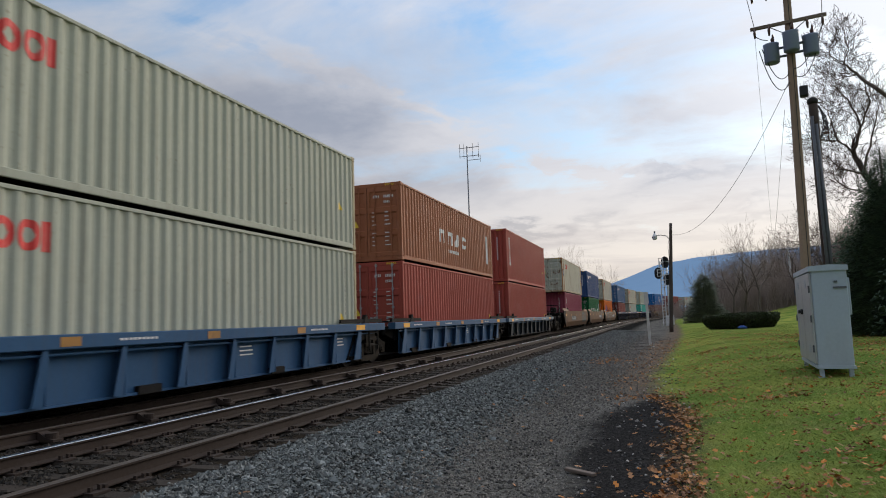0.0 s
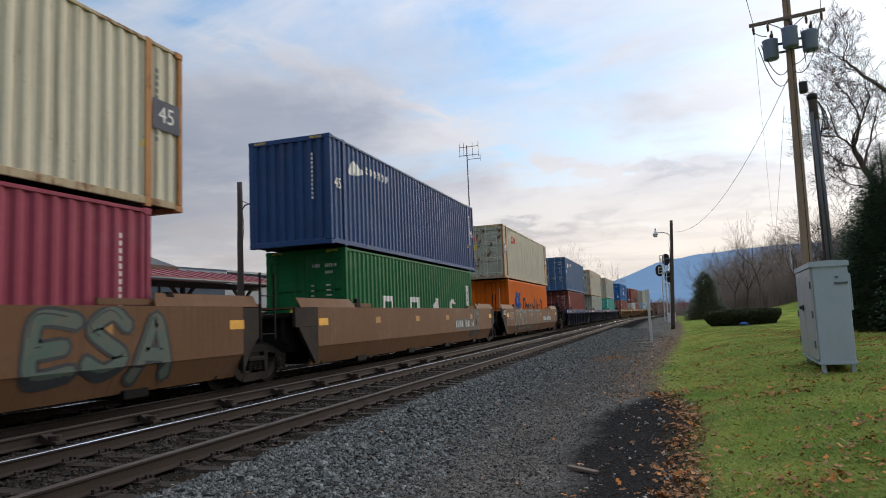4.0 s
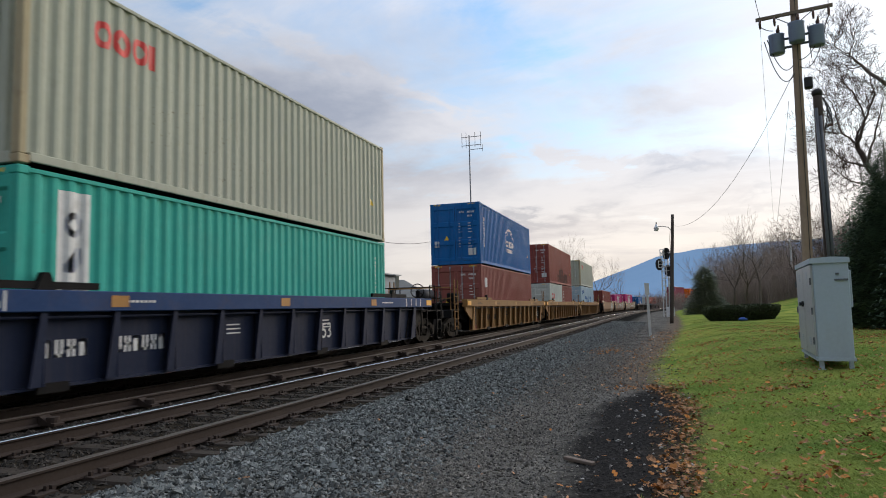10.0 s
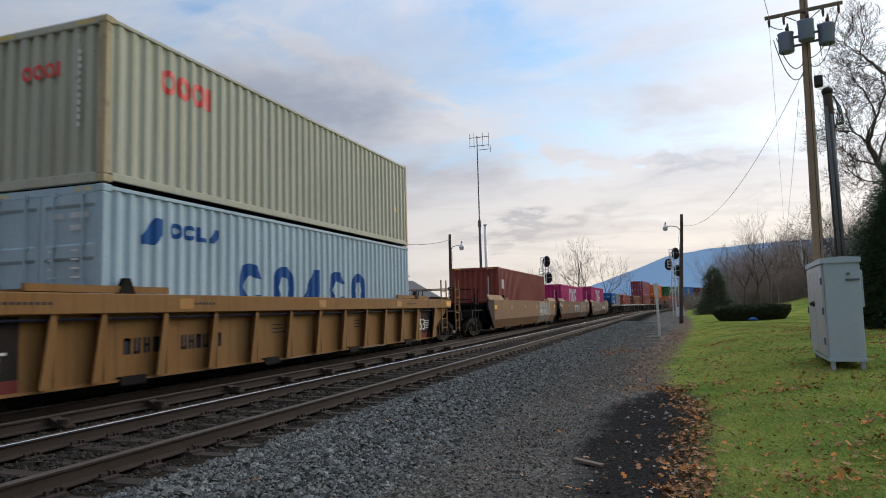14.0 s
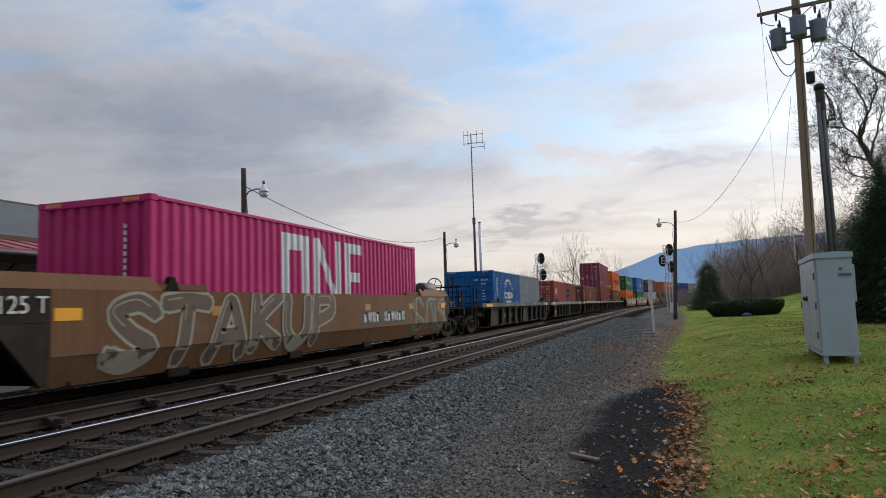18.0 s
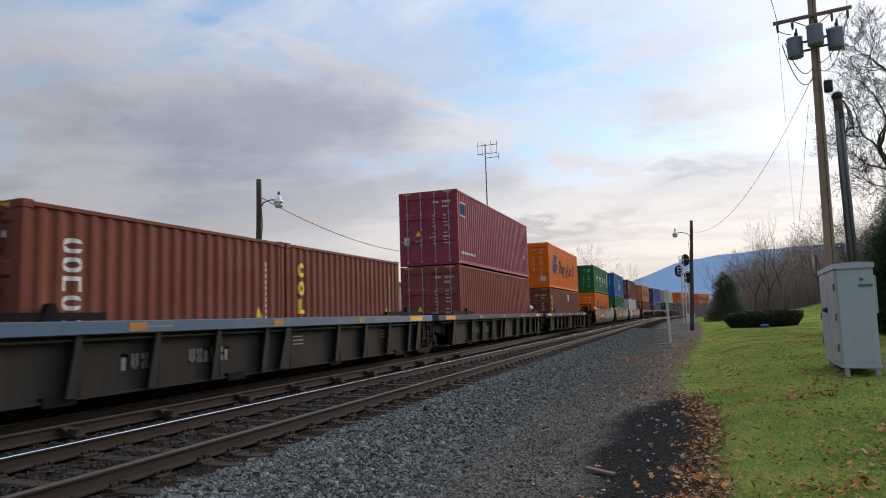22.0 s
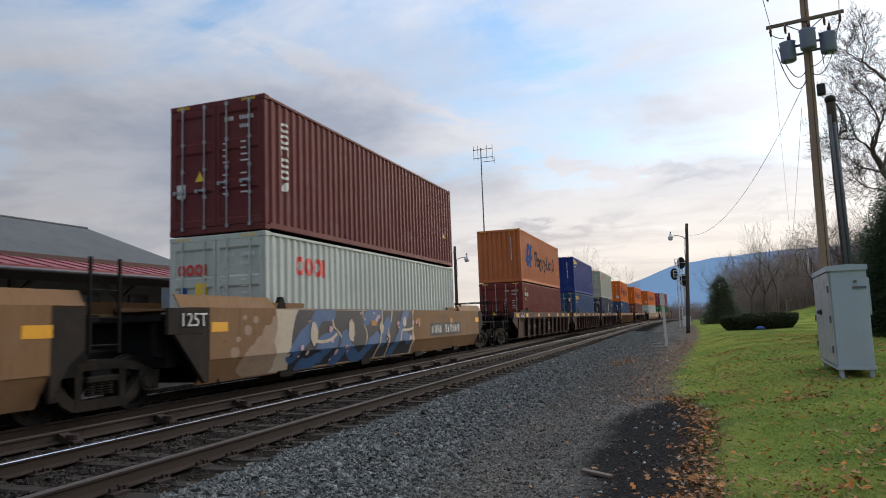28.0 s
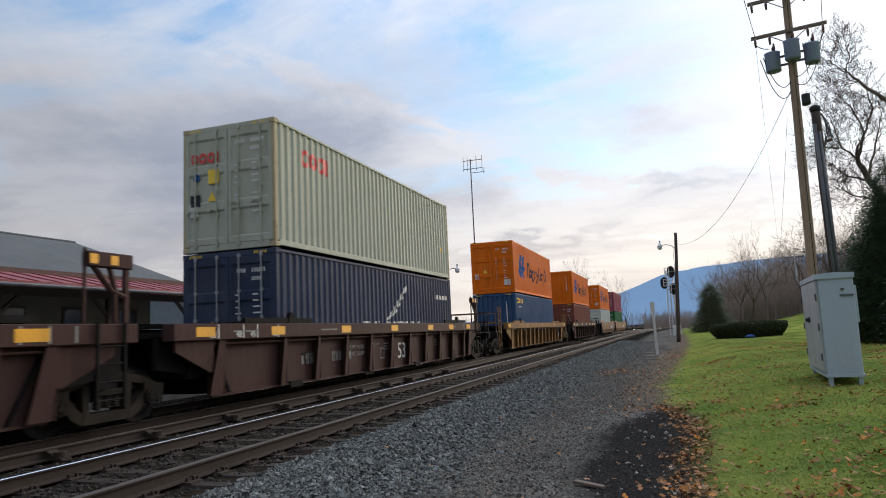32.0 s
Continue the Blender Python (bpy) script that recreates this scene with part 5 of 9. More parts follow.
        xo = CAR_HALF + 0.003
        for y in (high[0] + 1.6, high[0] + 4.9, high[1] - 4.3):
            for i in range(9):
                put(y + i * 0.09, y + i * 0.09 + 0.06, z1 - ch / 2 - 0.018, z1 - ch / 2 + 0.018)
        for i in range(5):
            if ch > 0.25 and i < 4:
                put(high[1] - 1.15 - i * 0.42, high[1] - 1.11 - i * 0.42, z1 - ch + 0.03, z1 - 0.03)
    tagged(child("reporting_mark", cached(("marks", kind, colour, marks), lambda: bars.mesh("reporting_mark", {"brown": M_SILVERM, "tan": M_BLACKM, "grey": M_FAINT, "umber": M_FAINT}.get(colour, M_WHITE))), car, pose(0, 0, 0)), kind="stuff")
    if smooth:
        if marks is not None:
            child("mark_panel", cached(("markpanel", marks), lambda: Shape().box(CAR_HALF - 0.001, CAR_HALF + 0.002, marks - 0.15, marks + 3.05, 0.77, 1.19).mesh("mark_panel", surface("dark_panel", (0.05, 0.045, 0.042), rough=0.7))), car, pose(0, 0, 0), "dark panel behind the reporting marks")
        if emblem:
            a, b = emblem
            sign = child("emblem_panel", Shape().box(CAR_HALF - 0.001, CAR_HALF + 0.002, a, b, 0.74, 1.40).mesh("emblem_panel", surface("dark_panel", (0.05, 0.045, 0.042), rough=0.7)), car, None, "dark panel with a worn silver emblem")
            for k in range(3):
                mark = Shape()
                y, w = a + 0.18 + k * (b - a - 0.3) / 3, (b - a) / 3 - 0.16
                x = CAR_HALF + 0.004
                if k < 2:
                    outlines = ([(y + 0.08, 1.18), (y + w + 0.16, 1.18), (y + w + 0.20, 1.30), (y + 0.12, 1.30)], [(y + w * 0.30, 0.84), (y + w * 0.62, 0.84), (y + w * 0.78, 1.18), (y + w * 0.46, 1.18)])
                else:
                    outlines = ([(y - 0.06, 0.84), (y + 0.22, 0.84), (y + 0.42, 1.30), (y + 0.14, 1.30)], [(y + w - 0.26, 0.84), (y + w + 0.02, 0.84), (y + w + 0.22, 1.30), (y + w - 0.06, 1.30)])
                for n_, o in enumerate(outlines):
                    mark.add([(x + 0.001 * n_, u, v) for u, v in o], [(0, 1, 2, 3)])
                part("emblem", mark, surface("worn_silver", (0.34, 0.32, 0.29), rough=0.7, scale=3.0, dirt=(0.12, 0.09, 0.07), dirt_amount=0.5), sign)
        for q in (1, -1):
            turn = pose(0, 0, 0, 0, 0, 0 if q > 0 else 180)

            def plate(outline, thick, key):
                o = [((y - sh) * q, z) for y, z in outline]
                return cached((key, kind, q), lambda: Shape().prism(o if q > 0 else o[::-1], CAR_HALF - thick, CAR_HALF - 0.002, "x").mesh(key, M_END))
            child("end_plate", plate([(-3.1, 1.16), (-2.11, 1.16), (-2.11, 1.585), (-3.1, 1.585)], 0.07, "end_plate"), car, turn, "dark bolted end plate")
            child("end_gusset", plate([(-2.95, 1.155), (-2.22, 0.32), (-2.12, 0.32), (-2.12, 1.155)], 0.09, "end_gusset"), car, turn, "grimy slanted gusset")
            child("rear_plate", plate([(14.305, 0.34), (14.58, 0.80), (14.83, 1.0), (14.83, 1.575), (14.305, 1.575)], 0.07, "rear_plate"), car, turn, "grimy dark end sheet")
            for e, y0, y1 in ((-1, -2.8, 0.0), (1, 14.85, 12.0)):
                d = (y1 - y0) * 0.04
                child("brace_plate", cached(("flap", colour, e, q), lambda: Shape().add([(CAR_HALF - 0.03, (y0 - sh) * q, 1.60), (CAR_HALF - 0.03, (y1 - sh) * q, 1.60), (CAR_HALF - 0.16, (y1 - d - sh) * q, 1.82), (CAR_HALF - 0.16, (y0 - sh) * q, 1.82),
                      (CAR_HALF - 0.06, (y0 - sh) * q, 1.60), (CAR_HALF - 0.06, (y1 - sh) * q, 1.60), (CAR_HALF - 0.19, (y1 - d - sh) * q, 1.82), (CAR_HALF - 0.19, (y0 - sh) * q, 1.82)],
                      [(0, 1, 2, 3), (7, 6, 5, 4), (3, 2, 6, 7), (0, 3, 7, 4), (1, 5, 6, 2), (0, 4, 5, 1)]).mesh("brace_plate", mat)), car, turn)
    if kind in ("53post", "53ribbed") and colour != "tan":
        for n_, (figure, y) in enumerate((("53", high[0] + 1.0), ("48", high[0] + 1.75), ("45", high[0] + 2.2), ("40", high[0] + 2.95))):
            child("length_figure", cached(("figure", figure), lambda: text_mesh(figure, 0.17, M_WHITE)), car, pose(CAR_HALF + 0.003, y, z1 - ch / 2 - 0.06, 90, 0, 90))
            child("length_mark", cached(("lengthmark", kind), lambda: Shape().box(0.0, 0.003, -0.016, 0.016, z1 - ch + 0.02, z1 - 0.02).mesh("length_mark", M_WHITE)), car, pose(CAR_HALF, y + 0.15, 0))
    if emblem and not smooth:
        for k in range(3):
            mark = Shape()
            y, w = emblem[0] + k * (emblem[1] - emblem[0]) / 3, (emblem[1] - emblem[0]) / 3 - 0.25
            x = CAR_HALF - 0.2085
            if k < 2:
                outlines = ([(y, 1.08), (y + w, 1.08), (y + w, 1.23), (y, 1.23)], [(y + w * 0.36, 0.66), (y + w * 0.66, 0.66), (y + w * 0.66, 1.08), (y + w * 0.36, 1.08)])
            else:
                outlines = ([(y, 0.64), (y + 0.2, 0.64), (y + 0.3, 1.23), (y + 0.1, 1.23)], [(y + w - 0.3, 0.64), (y + w - 0.1, 0.64), (y + w, 1.23), (y + w - 0.2, 1.23)])
            for n_, o in enumerate(outlines):
                mark.add([(x + 0.001 * n_, u, v) for u, v in o], [(0, 1, 2, 3)])
            part("emblem", mark, surface("faded_red_paint", (0.20, 0.042, 0.026), alt=(0.22, 0.075, 0.038), rough=0.8, scale=1.5, amount=0.8, spec=0.05), car, "faded red painted emblem")
    if colour == "tan":
        for y0, y1, zb in ((-2.36, -1.34, 0.30), (13.05, 14.06, 0.30)):
            p = child("stencil_panel", cached(("stencil",), lambda: Shape().box(CAR_HALF - 0.211, CAR_HALF - 0.206, 0.0, 1.0, 0.16, 0.95).mesh("stencil_panel", M_END)), car, pose(0, y0 - sh, zb), "dark painted stencil panel")
            child("red_band", cached(("redband",), lambda: Shape().box(CAR_HALF - 0.211, CAR_HALF - 0.205, 0.0, 1.0, 0.0, 0.158).mesh("red_band", M_BAND)), p, pose(0, 0, 0), "dull red painted band")
            rows = Shape()
            for r in range(5):
                rows.add([(CAR_HALF - 0.2035, 0.2 + 0.03 * r, 0.55 - r * 0.06), (CAR_HALF - 0.2035, 0.85 - 0.04 * r, 0.55 - r * 0.06), (CAR_HALF - 0.2035, 0.85 - 0.04 * r, 0.575 - r * 0.06), (CAR_HALF - 0.2035, 0.2 + 0.03 * r, 0.575 - r * 0.06)], [(0, 1, 2, 3)])
            if y0 > 0:
                tagged(child("stencil_rows", cached(("stencilrows",), lambda: rows.mesh("stencil_rows", M_WHITE)), p, pose(0, 0, 0)), kind="stuff")
    if number:
        y = {"navy": 2.2, "tan": 7.0, "umber": 0.66, "grey": 4.0}.get(colour, -7.55)
        xx = CAR_HALF + 0.006 if smooth else CAR_HALF - 0.195
        child("number", cached(("carnum", number, smooth, colour == "umber"), lambda: text_mesh(number, 0.66 if colour == "umber" else 0.52, M_WHITE if not smooth else M_WORN)), car, pose(xx, y, zt - 0.05 if not smooth else zt - 0.06, 90, 0, 90))
    if colour == "umber" and number:
        for word, y, z, size in (("D. LMT. 116,800", -2.47, 0.94, 0.15), ("T. WT. 136,800", -2.47, 0.77, 0.15), ("PER UNIT", -1.24, 0.96, 0.10)):
            child("data_line", cached(("data", word), lambda: text_mesh(word, size, M_FAINT)), car, pose(CAR_HALF - 0.205, y, z, 90, 0, 90))
        child("data_frame", cached(("dataframe",), lambda: Shape().add([(0, u, v) for o, c_ in ((0.14, 0.15), (0.115, 0.125)) for u, v in ((-o, -c_), (o, -c_), (o, c_), (-o, c_))], [(i, (i + 1) % 4, (i + 1) % 4 + 4, i + 4) for i in range(4)]).mesh("data_frame", M_FAINT)), car, pose(CAR_HALF - 0.205, -0.78, 0.72))
    if letter:
        y, z, sz, word = letter
        xx = CAR_HALF + 0.02 if smooth else CAR_HALF - 0.195
        child("number", cached(("word", word, sz), lambda: text_mesh(word, sz, M_WHITE)), car, pose(xx, y, z, 90, 0, 90))
    for g in graffiti:
        spray(car, g)
    return car


def side_x(z, lift):
    """Where the outer face of a smooth well side lies at height z: upright above, leaning in below."""
    if z >= 0.70:
        return CAR_HALF + lift
    return CAR_HALF - 0.20 + 0.188 * max(0.0, z - 0.28) / 0.42 + lift + 0.002


def fold(s, first, lift):
    """Bend paint over the edge where the side begins to lean: faces that cross it are cut in two there."""
    kept = []
    for face in s.f[first:]:
        zs = [s.v[i][2] for i in face]
        if min(zs) >= 0.70 or max(zs) <= 0.70:
            kept.append(face)
            continue
        above, below = [], []
        for i, j in zip(face, face[1:] + face[:1]):
            (above if s.v[i][2] >= 0.70 else below).append(i)
            if (s.v[i][2] >= 0.70) != (s.v[j][2] >= 0.70):
                q = (0.70 - s.v[i][2]) / (s.v[j][2] - s.v[i][2])
                s.v.append((CAR_HALF + lift, s.v[i][1] + (s.v[j][1] - s.v[i][1]) * q, 0.70))
                above.append(len(s.v) - 1)
                below.append(len(s.v) - 1)
        kept += [tuple(f) for f in (above, below) if len(f) > 2]
    s.f[first:] = kept


def ribbon(s, pts, width, lift):
    """A flat stroke of paint along a line of points (y, z)."""
    k = len(s.v)
    first = len(s.f)
    n = len(pts)
    for i, (y, z) in enumerate(pts):
        y0, z0 = pts[max(i - 1, 0)]
        y1, z1 = pts[min(i + 1, n - 1)]
        d = math.hypot(y1 - y0, z1 - z0) or 1.0
        a, b = -(z1 - z0) / d * width / 2, (y1 - y0) / d * width / 2
        for p, q in ((y - a, z - b), (y + a, z + b)):
            q = min(max(q, 0.30), 1.585)
            s.v.append((side_x(q, lift), p, q))
    for i in range(n - 1):
        s.f.append((k + 2 * i, k + 2 * i + 2, k + 2 * i + 3, k + 2 * i + 1))
    fold(s, first, lift)


def blob(s, y, z, w, h, lift, seed=0, n=18):
    """A rounded, slightly uneven patch of paint."""
    rng = random.Random(seed)
    k = len(s.v)
    for i in range(n):
        g = 2 * math.pi * i / n
        r = 1 + rng.uniform(-0.14, 0.14)
        q = min(max(z + h / 2 * r * math.sin(g), 0.30), 1.585)
        s.v.append((side_x(q, lift), y + w / 2 * r * math.cos(g), q))
    s.f.append(tuple(range(k, k + n)))
    fold(s, len(s.f) - 1, lift)


def panel(s, y0, y1, z0, z1, lift, seed=0):
    """A painted field with wavering sides."""
    rng = random.Random(seed)
    zs = [z0] + [z for z in (0.45, 0.58, 0.70, 0.95, 1.2, 1.4) if z0 < z < z1] + [z1]
    k = len(s.v)
    for z in zs:
        a, b = rng.uniform(-0.08, 0.08), rng.uniform(-0.08, 0.08)
        s.v += [(side_x(z, lift), y0 + a, z), (side_x(z, lift), y1 + b, z)]
    for i in range(len(zs) - 1):
        s.f.append((k + 2 * i, k + 2 * i + 1, k + 2 * i + 3, k + 2 * i + 2))


def curve_through(pts, n=5):
    out = []
    for i in range(len(pts) - 1):
        p0, p1, p2, p3 = pts[max(i - 1, 0)], pts[i], pts[i + 1], pts[min(i + 2, len(pts) - 1)]
        for j in range(n):
            t = j / n
            out.append(tuple(0.5 * (2 * b + (c - a) * t + (2 * a - 5 * b + 4 * c - d) * t * t + (3 * b - a - 3 * c + d) * t ** 3) for a, b, c, d in zip(p0, p1, p2, p3)))
    out.append(pts[-1])
    return out


# bold forms of one or two strokes, in a unit box
FORMS = [
    [[(0.92, 0.80), (0.55, 1.0), (0.12, 0.80), (0.45, 0.52), (0.90, 0.26), (0.5, 0.0), (0.08, 0.16)]],
    [[(0.0, 0.92), (0.5, 0.97), (1.0, 0.92)], [(0.52, 0.95), (0.5, 0.45), (0.42, 0.0)]],
    [[(0.05, 0.0), (0.28, 0.6), (0.5, 1.0), (0.75, 0.55), (0.95, 0.0)], [(0.22, 0.36), (0.78, 0.36)]],
    [[(0.12, 1.0), (0.12, 0.5), (0.14, 0.0)], [(0.92, 1.0), (0.25, 0.5), (0.98, 0.0)]],
    [[(0.08, 1.0), (0.10, 0.3), (0.5, 0.0), (0.90, 0.3), (0.92, 1.0)]],
    [[(0.12, 0.0), (0.12, 0.5), (0.14, 1.0)], [(0.14, 0.97), (0.80, 0.95), (0.86, 0.62), (0.18, 0.46)]],
    [[(0.92, 0.92), (0.2, 0.97), (0.10, 0.5), (0.2, 0.03), (0.92, 0.06)], [(0.14, 0.5), (0.72, 0.52)]],
    [[(0.9, 0.92), (0.18, 0.97), (0.12, 0.5), (0.14, 0.0)], [(0.14, 0.5), (0.7, 0.52)]],
    [[(0.12, 0.0), (0.12, 0.5), (0.14, 1.0)], [(0.14, 0.97), (0.80, 0.95), (0.84, 0.64), (0.2, 0.5), (0.95, 0.0)]],
]


def bold_piece(car, y0, y1, forms, fill, edge, z0=0.42, z1=1.50, stroke=0.27, seed=1, slope=0.0):
    """A row of bold sprayed forms, each with a pale outline."""
    rng = random.Random(seed)
    w = (y1 - y0) / len(forms)
    for i, form in enumerate(forms):
        rim, body, glint = Shape(), Shape(), Shape()
        lift = 0.004 + 0.0026 * i
        up = rng.uniform(-0.05, 0.05) + slope * i
        for line in FORMS[form]:
            pts = curve_through([(y0 + (i + 0.08 + 0.84 * u) * w + 0.10 * (v - 0.5), z0 + up + v * (z1 - z0) + rng.uniform(-0.03, 0.03)) for u, v in line])
            pts = [(a, min(max(b, 0.36), 1.55)) for a, b in pts]
            ribbon(rim, pts, stroke + 0.10, lift)
            blob(rim, *pts[0], stroke + 0.12, stroke + 0.10, lift + 0.0003, i)
            blob(rim, *pts[-1], stroke + 0.12, stroke + 0.10, lift + 0.0005, i + 9)
            ribbon(body, pts, stroke, lift + 0.0010)
            blob(body, *pts[0], stroke, stroke, lift + 0.0013, i)
            blob(body, *pts[-1], stroke, stroke, lift + 0.0015, i + 9)
            ribbon(glint, [(a - 0.05, b + 0.05) for a, b in pts[1:len(pts) // 2]], 0.022, lift + 0.0022)
        part("graffiti_outline", rim, edge, car, "pale sprayed graffiti outline")
        part("graffiti_fill", body, fill, car, "sprayed graffiti filling")
        tagged(part("graffiti_highlight", glint, edge, car), kind="stuff")


def swirl_piece(car, y0, y1, dark, light, seed):
    """Loose dark curls edged with a thin light line; the car's paint shows between."""
    rng = random.Random(seed)
    n = int((y1 - y0) / 0.85)
    for i in range(n):
        a, b = Shape(), Shape()
        base = y0 + (i + 0.5) * (y1 - y0) / n
        for j in range(2):
            line = FORMS[(seed + i * 2 + j * 5) % len(FORMS)][0]
            pts = curve_through([(base + (u - 0.5) * 1.15 + 0.25 * j, 0.45 + 1.02 * v + rng.uniform(-0.05, 0.05)) for u, v in line])
            ribbon(b, [(p + 0.085, q + 0.04) for p, q in pts], 0.03, 0.0046 + 0.001 * j)
            ribbon(a, pts, 0.15 + 0.05 * j, 0.004 + 0.001 * j)
        part("graffiti_outline", b, light, car, "thin pale sprayed line")
        part("graffiti_fill", a, dark, car, "dark sprayed curl")


def scribble(car, y0, y1, z0, z1, rows, paint, seed):
    """Rows of small illegible scrawl in a thin spray line."""
    rng = random.Random(seed)
    h = (z1 - z0) / rows
    for r in range(rows):
        s = Shape()
        y = y0 + rng.uniform(0, 0.15)
        while y < y1 - 0.1:
            w = rng.uniform(0.10, 0.17)
            for line in rng.choice(FORMS):
                ribbon(s, curve_through([(y + u * w, z0 + (r + 0.12) * h + v * h * 0.7) for u, v in line], 3), 0.018, 0.005)
            y += w + 0.05
        part("graffiti_scrawl", s, paint, car, "thin pale sprayed scrawl")


def camo_piece(car, y0, y1):
    """A large piece: four dark forms with blue swathes on a cream field, cream hollows in them, pale dots, and pinkish clouds before it."""
    rng = random.Random(5)
    cloud = Shape()
    for i in range(7):
        blob(cloud, y0 - 1.35 + 0.16 * i, 0.55 + 0.085 * i, 0.62, 0.5 + 0.07 * i, 0.0020 + 0.0003 * i, i)
    panel(cloud, y0 - 1.3, y0 - 0.4, 0.31, 0.9, 0.0036, 4)
    for i, (dy, z, w) in enumerate(((-1.85, 0.78, 0.26), (-1.45, 1.18, 0.24), (-1.2, 1.38, 0.18), (-1.75, 1.02, 0.14), (-1.55, 1.42, 0.12))):
        blob(cloud, y0 + dy, z, w, w * 0.8, 0.0030, i + 20)
    part("graffiti_ground", cloud, G_BLUSH, car, "pinkish sprayed clouds")
    field = Shape()
    panel(field, y0 - 0.52, y1 + 0.06, 0.31, 1.58, 0.0042, 1)
    part("graffiti_ground", field, G_CREAM, car, "cream sprayed ground")
    # the dark forms, and the cream lines left between them
    cuts = ([(0.10, 0.31), (-0.02, 0.6), (0.02, 1.0), (0.16, 1.4), (0.30, 1.57)], [(1.95, 0.33), (2.32, 0.8), (2.20, 1.02), (1.84, 1.2), (1.84, 1.57)],
            [(3.36, 0.33), (3.62, 0.80), (3.66, 1.0), (3.44, 1.25), (3.42, 1.57)], [(4.30, 0.33), (4.42, 0.7), (4.58, 1.1), (4.60, 1.35), (4.62, 1.57)],
            [(5.04, 0.33), (5.06, 0.8), (4.98, 1.05), (5.20, 1.25), (5.28, 1.57)], [(6.83, 0.33), (6.78, 0.7), (6.80, 1.0), (6.86, 1.25), (6.84, 1.57)])
    for i, (left, right) in enumerate(zip(cuts, cuts[1:])):
        dark = Shape()
        levels = (0.33, 0.45, 0.58, 0.70, 0.82, 0.94, 1.06, 1.18, 1.30, 1.44, 1.57)
        sides = [[y0 + o + float(np.interp(q, [v for _, v in line], [u for u, _ in line])) for q in levels] for line, o in ((left, 0.035), (right, -0.035))]
        for j in range(len(levels) - 1):
            edge = ((sides[0][j], levels[j]), (sides[1][j], levels[j]), (sides[1][j + 1], levels[j + 1]), (sides[0][j + 1], levels[j + 1]))
            dark.add([(side_x(q, 0.0054), u, q) for u, q in edge], [(0, 1, 2, 3)])
        part("graffiti_fill", dark, G_INK, car, "black sprayed form")
    swathes = (((0.12, 0.62), (0.5, 0.95), (0.9, 1.15), (1.25, 1.48), (1.75, 1.5)), ((0.95, 0.38), (1.25, 0.6), (1.3, 0.85), (1.9, 0.92)), ((0.6, 0.36), (1.0, 0.42), (1.5, 0.66), (1.85, 0.86)), ((2.45, 0.95), (2.3, 0.6), (2.05, 0.4)), ((2.5, 0.8), (2.75, 0.6), (3.1, 0.42)),
               ((3.45, 0.4), (3.8, 0.7), (4.2, 0.85)), ((3.62, 1.35), (3.9, 1.5), (4.35, 1.5)), ((4.55, 0.75), (4.7, 1.05), (4.95, 1.25)), ((5.35, 0.45), (5.6, 0.75), (6.0, 0.9), (6.4, 0.75)), ((5.9, 1.05), (6.1, 1.35), (6.3, 1.5)))
    for i, line in enumerate(swathes):
        band = Shape()
        pts = curve_through([(y0 + u, v) for u, v in line])
        ribbon(band, pts, 0.30 if i % 3 else 0.38, 0.0062 + 0.0012 * i)
        for j, (u, v) in enumerate((pts[0], pts[len(pts) // 2], pts[-1])):
            blob(band, u, v, 0.42, 0.34, 0.0065 + 0.0012 * i + 0.0003 * j, i)
        part("graffiti_fill", band, G_BLUE, car, "blue sprayed swathe")
    for i, (dy, z, w, h) in enumerate(((0.95, 1.06, 0.30, 0.52), (2.75, 1.08, 0.32, 0.56), (4.52, 1.12, 0.26, 0.30), (6.15, 1.26, 0.26, 0.30))):
        hollow = Shape()
        blob(hollow, y0 + dy, z, w, h, 0.0190, i)
        tail = (((0.95, 0.90), (1.3, 0.86), (1.7, 0.90), (2.0, 1.02)), ((2.75, 0.9), (2.85, 0.82)), ((4.5, 1.05), (4.42, 0.75), (4.28, 0.36)), ((5.85, 0.72), (5.95, 1.0), (6.4, 1.02), (6.82, 1.06)))[i]
        ribbon(hollow, curve_through([(y0 + u, v) for u, v in tail]), 0.075, 0.0194)
        part("graffiti_fill", hollow, G_CREAM, car, "cream sprayed hollow")
    dots = Shape()
    for y, z, n in ((0.45, 0.75, 3), (1.75, 1.15, 4), (1.9, 0.65, 3), (3.3, 1.4, 2), (2.5, 0.7, 3), (4.2, 1.35, 5), (4.85, 0.75, 4), (5.6, 1.25, 3), (6.6, 0.8, 4), (7.1, 1.2, 5)):
        for i in range(n):
            w = rng.uniform(0.06, 0.15)
            blob(dots, y0 + y + rng.normalvariate(0, 0.12), z + rng.normalvariate(0, 0.10), w, w, 0.0200 + 0.0003 * i, i, 10)
    tagged(part("graffiti_dots", dots, G_PINK, car), kind="stuff")


